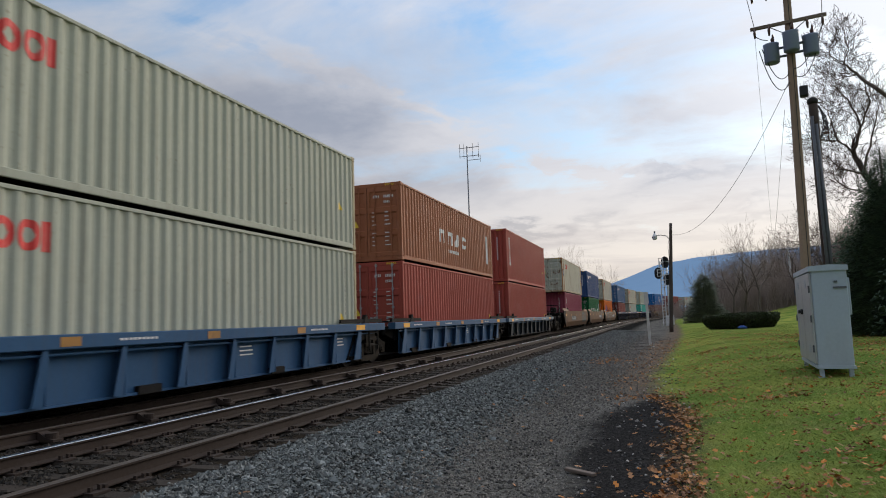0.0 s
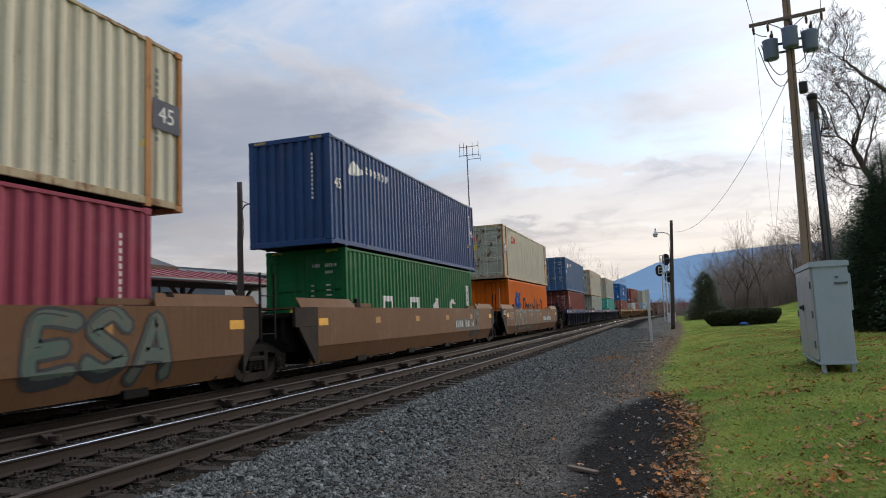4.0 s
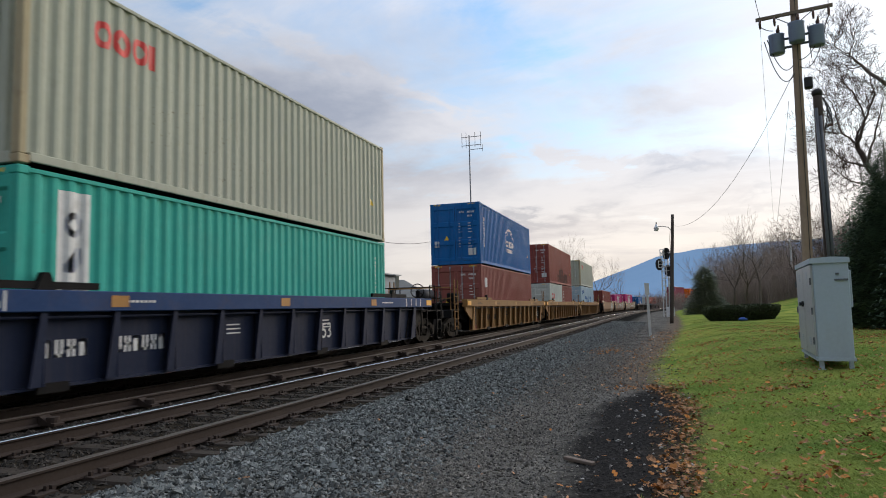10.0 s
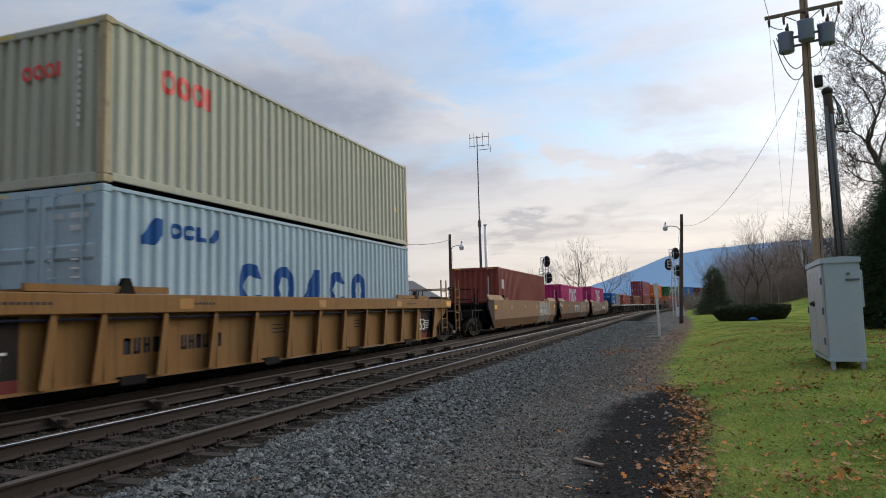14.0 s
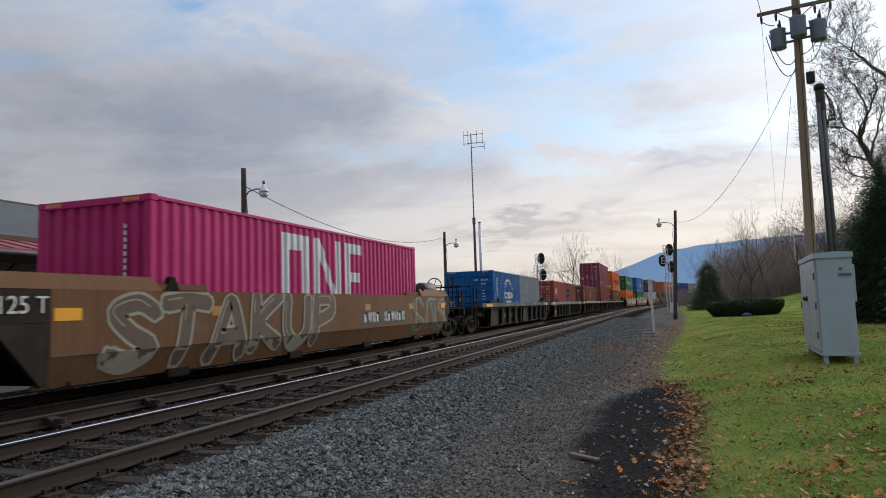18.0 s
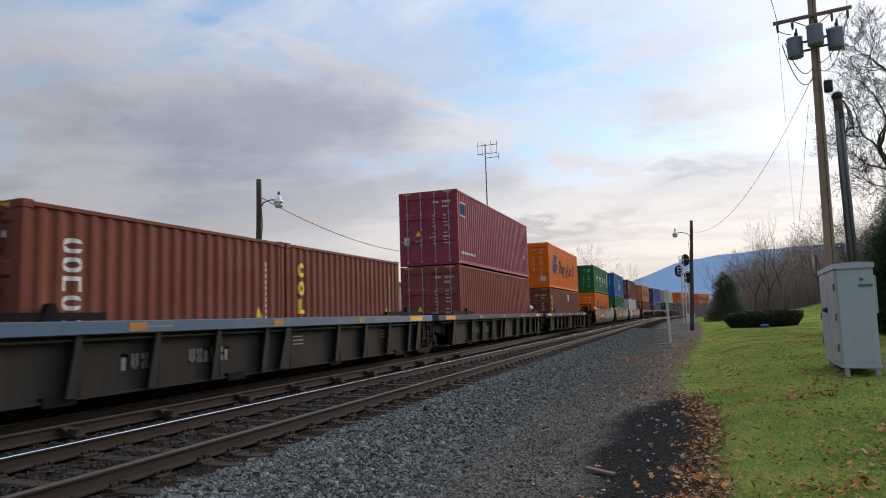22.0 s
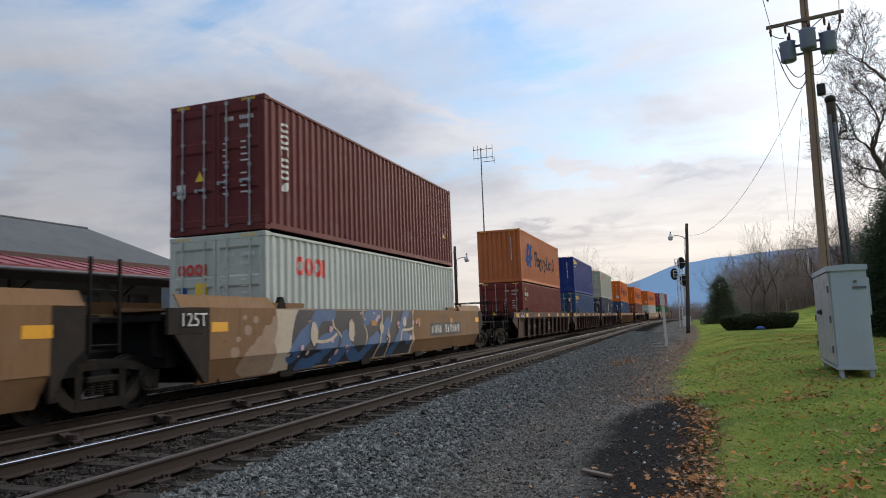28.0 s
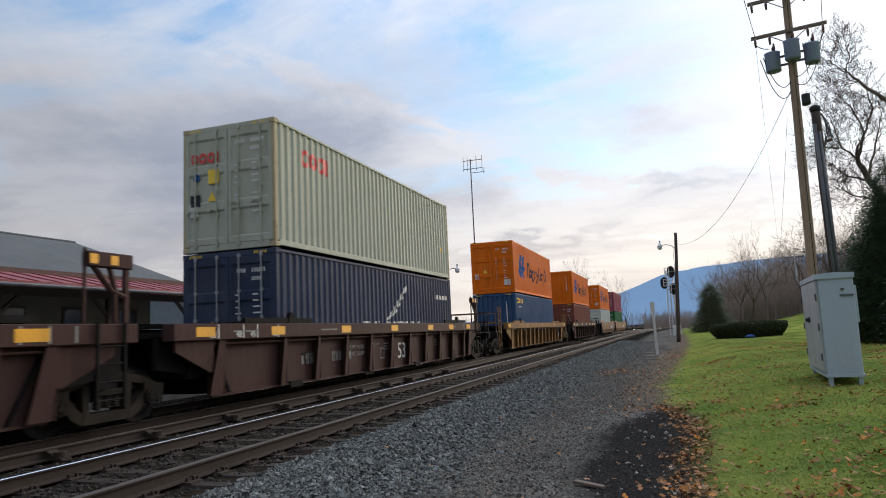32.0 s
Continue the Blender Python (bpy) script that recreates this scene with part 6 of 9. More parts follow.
def silver_piece(car, y0, y1, seed):
    """A dense piece in silver grey with dark interlaced lines."""
    rng = random.Random(seed)
    body = Shape()
    n = int((y1 - y0) / 0.7)
    for i in range(n):
        blob(body, y0 + (i + 0.5) * (y1 - y0) / n, 0.92 + rng.uniform(-0.08, 0.08), 1.15, rng.uniform(1.0, 1.25), 0.004 + 0.0001 * i, i)
    part("graffiti_fill", body, G_SILVER, car, "silver sprayed filling")
    for i in range(n * 2):
        s, e = Shape(), Shape()
        y = y0 + (i + 0.5) * (y1 - y0) / (2 * n)
        line = FORMS[(seed + i) % len(FORMS)][0]
        pts = curve_through([(y + (u - 0.5) * 0.75, 0.48 + 0.92 * v + rng.uniform(-0.08, 0.08)) for u, v in line])
        ribbon(e, pts, 0.085, 0.0066 + 0.0001 * i)
        ribbon(s, pts, 0.05, 0.0072 + 0.0001 * i)
        part("graffiti_outline", e, G_PALE, car, "pale sprayed line")
        part("graffiti_outline", s, G_DARK, car, "dark sprayed line")


def spray(car, spec):
    style, *rest = spec
    {"bold": bold_piece, "swirl": swirl_piece, "scribble": scribble, "camo": camo_piece, "silver": silver_piece}[style](car, *rest)


G_SILVER = surface("spray_silver", (0.17, 0.19, 0.19), alt=(0.25, 0.26, 0.25), rough=0.55, scale=2.0, dirt=(0.16, 0.11, 0.08), dirt_amount=0.35)
G_BLACK = surface("spray_black", (0.025, 0.03, 0.035), rough=0.7)
G_INK = surface("spray_ink", (0.013, 0.017, 0.027), alt=(0.026, 0.031, 0.042), rough=0.6, scale=2.0)
G_BLUE = surface("spray_blue", (0.028, 0.090, 0.215), alt=(0.045, 0.12, 0.26), rough=0.6, scale=2.5, amount=0.9)
G_CREAM = surface("spray_cream", (0.50, 0.43, 0.33), alt=(0.40, 0.32, 0.23), rough=0.7, scale=1.5, dirt=(0.28, 0.18, 0.11), dirt_amount=0.35)
G_BLUSH = surface("spray_blush", (0.33, 0.235, 0.165), alt=(0.26, 0.17, 0.11), rough=0.75, scale=1.5, dirt=(0.2, 0.12, 0.07), dirt_amount=0.4)
G_PINK = surface("spray_pink", (0.50, 0.33, 0.36), rough=0.7)
G_DARK = surface("spray_charcoal", (0.050, 0.052, 0.052), alt=(0.085, 0.078, 0.070), rough=0.7, scale=2.5)
G_UMBER = surface("spray_umber", (0.085, 0.066, 0.052), alt=(0.13, 0.095, 0.072), rough=0.7, scale=1.8, dirt=(0.16, 0.09, 0.055), dirt_amount=0.35)
G_TEAL = surface("spray_teal", (0.060, 0.105, 0.088), alt=(0.12, 0.115, 0.085), rough=0.7, scale=2.0, dirt=(0.16, 0.09, 0.05), dirt_amount=0.5)
G_SAGE = surface("spray_sage", (0.30, 0.31, 0.25), alt=(0.22, 0.20, 0.15), rough=0.7, scale=2.0, dirt=(0.2, 0.12, 0.07), dirt_amount=0.4)
G_PALE = surface("spray_pale", (0.34, 0.31, 0.26), rough=0.7, scale=2.0, dirt=(0.2, 0.12, 0.07), dirt_amount=0.55)

# where the front of each well's forty-foot slot stands at the start, metres along the line
UNIT_S = [4.62, 20.3, 35.95, 58.07, 77.39, 96.99, 120.66, 140.28, 159.93, 183.44, 203.09, 222.71, 246.65, 265.89, 285.45,
          308.26, 326.47, 344.66, 362.66, 381.02, 403.83, 423.48, 443.0, 466.98, 486.34, 505.82, 529.62, 553.2, 577.0, 596.6]
SPEED, GAIN = 15.304, 0.0069
CHB = M_CHORD_BLUE
CHG = surface("chord_grey", (0.065, 0.085, 0.108), alt=(0.085, 0.105, 0.125), rough=0.7, dirt=(0.09, 0.07, 0.055), dirt_amount=0.5, spec=0.08)
CHN = surface("chord_navy", (0.020, 0.048, 0.125), rough=0.65, dirt=(0.08, 0.06, 0.05), dirt_amount=0.3, spec=0.08)
UNITS = [
    # car kind, colour, ends, options, lower containers, upper container
    ("40ribbed", "blue", 1, 0, {}, [("40h", "sage", "door", "rings")], ("40s", "sage", "door", "rings")),
    ("40ribbed", "blue", 0, 0, {}, [("40h", "red", "door", None)], ("40s", "brown", "door", "spaced_near")),
    ("40ribbed", "slate", 0, 1, dict(chord_mat=CHB, tank="rear"), [("40h", "red", "wall", None)], ("40h", "red", "wall", "letters_down")),
    ("53smooth", "brown", 1, 0, dict(tank="front", marks=-4.38, number="53", graffiti=(("bold", 3.5, 6.3, (6, 0, 2), G_TEAL, G_BLACK, 0.60, 1.42, 0.20, 5),)), [("40h", "wine", "wall", "letters_down")], ("45h", "cream", "door", "rings", "45")),
    ("53smooth", "brown", 0, 0, dict(graffiti=(("bold", 4.6, 6.2, (4, 8), G_UMBER, G_BLACK, 0.55, 1.40, 0.20, 9),)), [("40h", "green", "door", "spaced")], ("45h", "navy", "wall", "horse", "45")),
    ("53smooth", "brown", 0, 1, dict(number="53", letter=(-8.62, 1.38, 0.32, "125T"), graffiti=(("swirl", -6.25, 1.35, G_DARK, G_PALE, 2), ("scribble", -8.05, -6.35, 1.0, 1.45, 3, G_PALE, 3))), [("40h", "orange", "wall", "arrow")], ("45h", "cream", "door", "rings", "45")),
    ("53ribbed", "navy", 1, 0, dict(chord_mat=CHN, number="53", tank="front"), [("40h", "oxide", "door", "letters_down")], ("45h", "denim", "door", "horse", "45")),
    ("53ribbed", "navy", 0, 0, dict(chord_mat=CHN, number="53"), [("40h", "sage", "wall", "rings_mid")], ("45h", "cream", "door", "rings", "45")),
    ("53ribbed", "navy", 0, 1, dict(chord_mat=CHN, number="53"), [("40h", "teal", "door", "panel_down")], ("40h", "sage", "wall", "rings")),
    ("53ribbed", "tan", 1, 0, dict(tank="front"), [("40h", "rosewood", "door", "tag")], ("40h", "blue", "door", "globe")),
    ("53ribbed", "tan", 0, 0, dict(number="53", letter=(-7.95, 0.66, 0.40, "125T"), emblem=(0.95, 3.25)), [("20s", "pale", "door", "rings_mid"), ("20s", "rosewood", "wall", "letters_down")], ("40h", "oxide", "door", "soot")),
    ("53ribbed", "tan", 0, 1, dict(number="53", letter=(-7.95, 0.66, 0.40, "25T")), [("40h", "sky", "door", "block_blue")], ("40s", "sage", "wall", "rings")),
    ("53smooth", "sand", 1, 0, dict(graffiti=(("bold", 2.6, 6.2, (0, 6, 2, 4), G_SILVER, G_PALE, 0.50, 1.42, 0.22, 3),)), [("40h", "oxide", "wall", "tag")], None),
    ("53smooth", "brown", 0, 0, dict(letter=(-8.62, 1.38, 0.32, "125 T"), marks=None, emblem=(-1.55, 1.32), graffiti=(("bold", 2.36, 5.85, (0, 6, 7, 6, 8), G_UMBER, G_SAGE, 0.45, 1.48, 0.30, 7), ("bold", -4.5, -3.15, (4, 2), G_UMBER, G_BLACK, 0.55, 1.40, 0.18, 17))), [("40s", "magenta", "wall", "big_white")], None),
    ("53smooth", "brown", 0, 1, dict(letter=(-8.62, 1.38, 0.32, "125 T"), tank="rear", marks=1.4, graffiti=(("bold", -7.35, -0.25, (0, 1, 2, 3, 4, 5), G_UMBER, G_SAGE, 0.52, 1.46, 0.26, 8), ("swirl", 4.9, 8.1, G_TEAL, G_SAGE, 18))), [("40h", "magenta", "wall", "big_white")], None),
]
UNITS += [
    ("48ribbed", "grey", 1, 0, dict(chord_mat=CHG), [("20s", "blue", "door", "globe"), ("20s", "grey", "wall", "faint")], None),
    ("48ribbed", "grey", 0, 0, dict(chord_mat=CHB, tank="front", marks=None, number="48", letter=(-6.4, 0.50, 0.34, "125-T")), [("20s", "red", "door", "cai"), ("20s", "oxide", "wall", "plate")], None),
    ("48ribbed", "grey", 0, 0, dict(chord_mat=CHB), [("20s", "tan20", "door", "letters_down"), ("20s", "tan20", "wall", "letters_down_y")], None),
    ("48ribbed", "grey", 0, 0, dict(chord_mat=CHG, tank="rear"), [("40h", "oxide", "door", None)], ("40h", "wine", "door", "small_square")),
    ("48ribbed", "grey", 0, 1, dict(chord_mat=CHG, tank="rear"), [("20s", "tan20", "door", "letters_down_y"), ("20s", "tan20", "wall", "tag")], ("40h", "orange", "door", "arrow")),
    ("53smooth", "sand", 1, 0, dict(number="53", tank="front", marks=-4.26, graffiti=(("silver", 0.3, 8.0, 11), ("scribble", -7.35, -6.7, 0.95, 1.45, 2, G_PALE, 4), ("scribble", -6.0, -5.1, 0.80, 1.25, 2, G_PALE, 5), ("scribble", -4.9, -3.9, 0.50, 0.75, 1, G_PALE, 6), ("scribble", -3.4, -1.4, 1.22, 1.48, 1, G_PALE, 7), ("scribble", -1.4, -0.3, 0.55, 1.45, 4, G_PALE, 8))), [("40h", "orange", "door", "arrow")], ("40s", "green", "door", "spaced")),
    ("53smooth", "sand", 0, 0, dict(marks=-5.2, graffiti=(("silver", 1.75, 7.0, 12), ("bold", 0.1, 1.3, (3,), M_RED, G_UMBER, 0.60, 1.30, 0.2, 19))), [("40h", "green", "wall", "spaced")], ("40h", "blue", "wall", "globe")),
    ("53smooth", "sand", 0, 1, dict(letter=(-8.62, 1.38, 0.32, "125T"), marks=2.82, graffiti=(("camo", -5.65, 1.2), ("scribble", 3.2, 4.6, 1.28, 1.46, 1, G_DARK, 9))), [("40h", "pale", "door", "rings_mid")], ("40h", "maroon", "door", "letters_down")),
    ("53post", "umber", 1, 0, dict(number="53", posts=True), [("40h", "crimson", "door", "crescent")], ("40h", "amber", "wall", "arrow")),
    ("53post", "umber", 0, 0, dict(number="53", posts=True, letter=(-7.64, 0.68, 0.44, "125T"), marks=None), [("40h", "steelblue", "door", "yellow_word")], ("40h", "ultramarine", "wall", "yellow_word")),
    ("53post", "umber", 0, 1, dict(number="53", posts=True), [("40h", "ink", "door", "wing")], ("40h", "sage", "door", "rings")),
    ("53ribbed", "tan", 1, 1, {}, [("40h", "steelblue", "wall", "yellow_word")], ("40h", "orange", "door", "arrow")),
    ("53post", "umber", 1, 1, {}, [("40h", "tan20", "door", None)], ("40h", "orange", "wall", "arrow")),
    ("53smooth", "sand", 1, 0, {}, [("40h", "pale", "door", None)], ("40h", "orange", "door", "arrow")),
    ("53smooth", "sand", 0, 1, {}, [("40h", "green", "door", None)], ("40h", "wine", "door", None)),
]
TRAIN = []  # (unit number, object, place on the car)


def build_train():
    for i, (kind, colour, fe, re_, opt, lower, upper) in enumerate(UNITS):
        TRAIN.append((i, build_car(kind, colour, fe, re_, **opt), Matrix.Identity(4)))
        floor = 0.325 if kind != "40ribbed" else 0.26
        y = -6.096
        for spec in lower:
            L, H = SIZES[spec[0]]
            ring = M_RED if spec[3] in ("rings", "rings_mid") else None
            c = build_container(*spec[:4], end_logo=ring)
            TRAIN.append((i, c, pose(0, (y + L / 2) if len(lower) > 1 else 0.0, floor)))
            y += L + 0.076
        if upper:
            ring = M_RED if upper[3] == "rings" else None
            c = build_container(*upper[:4], number=upper[4] if len(upper) > 4 else None, end_logo=ring)
            TRAIN.append((i, c, pose(0, 0, floor + H + 0.03)))


build_train()


def car_pose(i, t):
    """Where unit i stands at t seconds: its two trucks lie on the line."""
    half = CAR_KINDS[UNITS[i][0]]["pitch"] / 2
    c = UNIT_S[i] + 6.096 - SPEED * t - GAIN * t * t / 2
    x0, y0, _ = line_at(c - half)
    x1, y1, _ = line_at(c + half)
    return pose((x0 + x1) / 2, (y0 + y1) / 2, RAIL_Z, 0, 0, -math.degrees(math.atan2(x1 - x0, y1 - y0)))

# ---- ground ----


def mesh_np(name, verts, faces, material, smooth=False):
    """A mesh from arrays; all faces have the same number of corners."""
    verts, faces = np.asarray(verts, dtype=np.float32), np.asarray(faces, dtype=np.int32)
    me = bpy.data.meshes.new(name)
    k = faces.shape[1]
    me.vertices.add(len(verts))
    me.vertices.foreach_set("co", verts.ravel())
    me.loops.add(faces.size)
    me.loops.foreach_set("vertex_index", faces.ravel())
    me.polygons.add(len(faces))
    me.polygons.foreach_set("loop_start", np.arange(0, faces.size, k, dtype=np.int32))
    me.polygons.foreach_set("use_smooth", np.full(len(faces), smooth))
    me.materials.append(material)
    me.update(calc_edges=True)
    return me


def smoothstep(a, b, x):
    k = np.clip((np.asarray(x, dtype=float) - a) / (b - a), 0, 1)
    return k * k * (3 - 2 * k)


_line = np.array(LINE)


def off_at(x, y):
    """How far a place lies to the right of the train's track."""
    x, y = np.asarray(x, dtype=float), np.asarray(y, dtype=float)
    s = np.clip(y, S_MIN, 330.0)
    for _ in range(6):
        k = np.clip((s - S_MIN) / STEP, 0, len(_line) - 1.001)
        i = k.astype(int)
        f = k - i
        lx, ly, lh = ((_line[i, j] * (1 - f) + _line[i + 1, j] * f) for j in range(3))
        along = (x - lx) * np.sin(lh) + (y - ly) * np.cos(lh)
        s = np.clip(s + along * 0.9, S_MIN, 360.0)
    return (x - lx) * np.cos(lh) - (y - ly) * np.sin(lh)


BED = 0.115


def ground_z(x, y, off=None):
    x, y = np.asarray(x, dtype=float), np.asarray(y, dtype=float)
    off = off_at(x, y) if off is None else off
    z = BED * smoothstep(7.3, 5.2, off) * smoothstep(-4.2, -2.4, off)
    z = z + 0.35 * smoothstep(9.1, 11.9, off) + 0.012 * np.clip(off - 12, 0, 40)
    z = z + 3.4 * smoothstep(13.5, 34.0, off) * smoothstep(40, 95, y)
    z = z + 0.02 * np.sin(x * 1.3 + y * 0.7) * smoothstep(8.8, 10.5, off) + 0.015 * np.sin(x * 0.9 - y * 1.9) * smoothstep(6.6, 8.5, off)
    return z


def lawn_edge(y):
    return np.interp(y, [-10, 5.6, 7.4, 9.6, 11.3, 12.5, 14, 17.6, 24.6, 34, 45, 80], [0.1, 0.14, 0.17, 0.30, 0.27, -0.08, -0.25, -0.35, 0.0, 0.45, 0.94, 1.4])


def cinder_reach(x, y):
    """How far a place lies inside the bare patch of black cinders beside the lawn."""
    west = np.interp(y, [-10, 2, 5.5, 7.3, 9.3, 11.0, 12.2], [-1.3, -1.0, -0.85, -1.12, -1.08, -0.95, -0.45])
    return np.minimum(x - west, (12.5 - y) * 0.6)


def ground_material():
    """Lawn, bare soil, black cinders and grit, laid out by distance from the track and from the lawn's edge, with ragged borders."""
    m = bpy.data.materials.new("ground_cover")
    m.use_nodes = True
    nt = m.node_tree
    n, ln = nt.nodes.new, nt.links.new
    p = nt.nodes["Principled BSDF"]
    p.inputs["Roughness"].default_value = 0.95
    p.inputs["Specular IOR Level"].default_value = 0.0
    co = n("ShaderNodeTexCoord").outputs["Object"]

    def field(name):
        a = n("ShaderNodeAttribute")
        a.attribute_name = name
        return a.outputs["Fac"]

    def noise_fac(sc, detail=6.0, r=0.6):
        t = n("ShaderNodeTexNoise")
        t.inputs["Scale"].default_value, t.inputs["Detail"].default_value, t.inputs["Roughness"].default_value = sc, detail, r
        ln(co, t.inputs["Vector"])
        return t.outputs["Fac"]

    def calc(op, a, b):
        x = n("ShaderNodeMath")
        x.operation = op
        for i, v in enumerate((a, b)):
            if isinstance(v, (int, float)):
                x.inputs[i].default_value = v
            else:
                ln(v, x.inputs[i])
        return x.outputs[0]

    def span(v, a, b):
        r = n("ShaderNodeMapRange")
        r.inputs["From Min"].default_value, r.inputs["From Max"].default_value = a, b
        ln(v, r.inputs["Value"])
        return r.outputs[0]

    def mix(fac, a, b):
        x = n("ShaderNodeMix")
        x.data_type = "RGBA"
        for i, v in ((0, fac), (6, a), (7, b)):
            if isinstance(v, tuple):
                x.inputs[i].default_value = (*v, 1)
            elif isinstance(v, (int, float)):
                x.inputs[i].default_value = v
            else:
                ln(v, x.inputs[i])
        return x.outputs[2]
    off, lawn_d, patch = field("off"), field("lawn"), field("cinder")
    sep = n("ShaderNodeSeparateXYZ")
    ln(co, sep.inputs[0])
    away = span(sep.outputs[1], 11.5, 15.0)
    wide, fine = calc("SUBTRACT", noise_fac(0.9, 4.0), 0.5), calc("SUBTRACT", noise_fac(7.0, 5.0, 0.7), 0.5)
    ragged = calc("ADD", calc("MULTIPLY", wide, 0.5), calc("MULTIPLY", fine, calc("ADD", 0.35, calc("MULTIPLY", away, 0.9))))
    edge = calc("ADD", lawn_d, ragged)
    # near-black under the loose stones, painting the shade between them; grit beyond them
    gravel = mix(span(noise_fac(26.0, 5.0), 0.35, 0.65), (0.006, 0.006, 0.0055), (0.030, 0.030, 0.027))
    grit = mix(span(noise_fac(38.0, 5.0, 0.75), 0.36, 0.66), (0.058, 0.055, 0.049), (0.225, 0.216, 0.194))
    grit = mix(span(noise_fac(0.7, 4.0), 0.45, 0.68), grit, mix(span(noise_fac(30.0, 5.0, 0.7), 0.4, 0.7), (0.030, 0.029, 0.026), (0.115, 0.110, 0.097)))
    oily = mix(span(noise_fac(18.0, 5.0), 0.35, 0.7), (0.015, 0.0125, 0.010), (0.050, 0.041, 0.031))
    # oily bed under the train, its shade deepened in the colour
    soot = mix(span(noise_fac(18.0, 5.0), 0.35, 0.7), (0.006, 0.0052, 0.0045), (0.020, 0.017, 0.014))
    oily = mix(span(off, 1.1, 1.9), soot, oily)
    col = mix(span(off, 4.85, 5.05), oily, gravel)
    col = mix(span(calc("ADD", off, calc("MULTIPLY", wide, 0.9)), 6.1, 6.9), col, grit)
    # trodden soil under the leaves
    soil = mix(span(noise_fac(9.0, 6.0), 0.35, 0.7), (0.085, 0.066, 0.050), (0.22, 0.175, 0.13))
    dark_soil = mix(span(noise_fac(14.0, 6.0), 0.35, 0.7), (0.028, 0.023, 0.018), (0.085, 0.066, 0.048))
    col = mix(calc("MULTIPLY", span(calc("ADD", edge, calc("MULTIPLY", fine, 0.9)), -1.15, -0.45), away), col, soil)
    cinder = mix(span(noise_fac(34.0, 6.0, 0.7), 0.42, 0.75), (0.015, 0.0145, 0.014), (0.066, 0.063, 0.060))
    col = mix(span(calc("ADD", patch, calc("ADD", calc("MULTIPLY", wide, 0.9), calc("MULTIPLY", fine, 0.7))), -0.12, 0.22), col, cinder)
    col = mix(calc("MULTIPLY", span(edge, -0.42, -0.16), calc("SUBTRACT", 1.0, away)), col, dark_soil)
    # grass: deep green, paler and yellower patches, thin worn spots
    lawn = mix(span(noise_fac(0.45, 5.0), 0.40, 0.60), (0.120, 0.190, 0.036), (0.275, 0.292, 0.068))
    lawn = mix(calc("MULTIPLY", span(noise_fac(1.7, 5.0), 0.50, 0.70), 0.6), lawn, (0.24, 0.225, 0.085))
    lawn = mix(calc("MULTIPLY", span(noise_fac(0.8, 4.0), 0.52, 0.68), 0.55), lawn, (0.085, 0.165, 0.050))
    lawn = mix(calc("MULTIPLY", span(noise_fac(60.0, 3.0), 0.4, 0.7), 0.18), lawn, (0.070, 0.120, 0.026))
    col = mix(span(edge, -0.10, 0.30), col, lawn)
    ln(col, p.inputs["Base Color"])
    b = n("ShaderNodeBump")
    b.inputs["Strength"].default_value, b.inputs["Distance"].default_value = 0.8, 0.03
    ln(noise_fac(30.0, 6.0, 0.7), b.inputs["Height"])
    ln(b.outputs[0], p.inputs["Normal"])
    return m


def build_ground():
    xs = np.unique(np.concatenate([np.array([-5600, -2000, -900, -400, -200, -110]), np.arange(-70, -14, 2.5), np.arange(-14, -2, 0.3), np.arange(-2, 1.2, 0.15), np.arange(1.2, 6, 0.3), np.arange(6, 40, 1.2), np.array([46, 55, 70, 90, 130, 200, 400, 900, 2000, 5600])]))
    ys = np.unique(np.concatenate([np.array([-1500, -500, -200, -80, -40, -20]), np.arange(-10, 30, 0.3), np.arange(30, 110, 1.5), np.arange(110, 330, 5), np.array([340, 400, 520, 800, 1500, 2600, 4500])]))
    X, Y = np.meshgrid(xs, ys)
    off = off_at(X, Y)
    Z = ground_z(X, Y, off)
    v = np.stack([X.ravel(), Y.ravel(), Z.ravel()], 1)
    nx, ny = len(xs), len(ys)
    idx = np.arange(nx * ny).reshape(ny, nx)
    f = np.stack([idx[:-1, :-1].ravel(), idx[:-1, 1:].ravel(), idx[1:, 1:].ravel(), idx[1:, :-1].ravel()], 1)
    me = mesh_np("ground", v, f, ground_material(), True)
    lawn = np.where(Y < 70, X - lawn_edge(Y), off - 9.17 - 1.2)
    for name, values in (("off", off), ("lawn", lawn), ("cinder", cinder_reach(X, Y))):
        me.attributes.new(name, "FLOAT", "POINT").data.foreach_set("value", values.ravel().astype(np.float32))
    return tagged(new("ground", me), "mown lawn, black cinder path and gravel beside the tracks", "ground", kind="structure")


build_ground()

# ---- the tracks ----


def rail_profile():
    return [(-0.075, 0.0), (0.075, 0.0), (0.075, 0.012), (0.014, 0.03), (0.010, 0.110), (0.036, 0.123), (0.038, 0.144), (0.030, 0.150), (-0.030, 0.150), (-0.038, 0.144), (-0.036, 0.123), (-0.010, 0.110), (-0.014, 0.03), (-0.075, 0.012)]


RAIL_H = 0.150
# the worn crown of the rail
HEAD = [(-0.030, RAIL_H + 0.0005), (-0.010, RAIL_H + 0.002), (0.010, RAIL_H + 0.002), (0.022, RAIL_H + 0.0005), (0.032, RAIL_H - 0.001), (0.0395, RAIL_H - 0.007)]


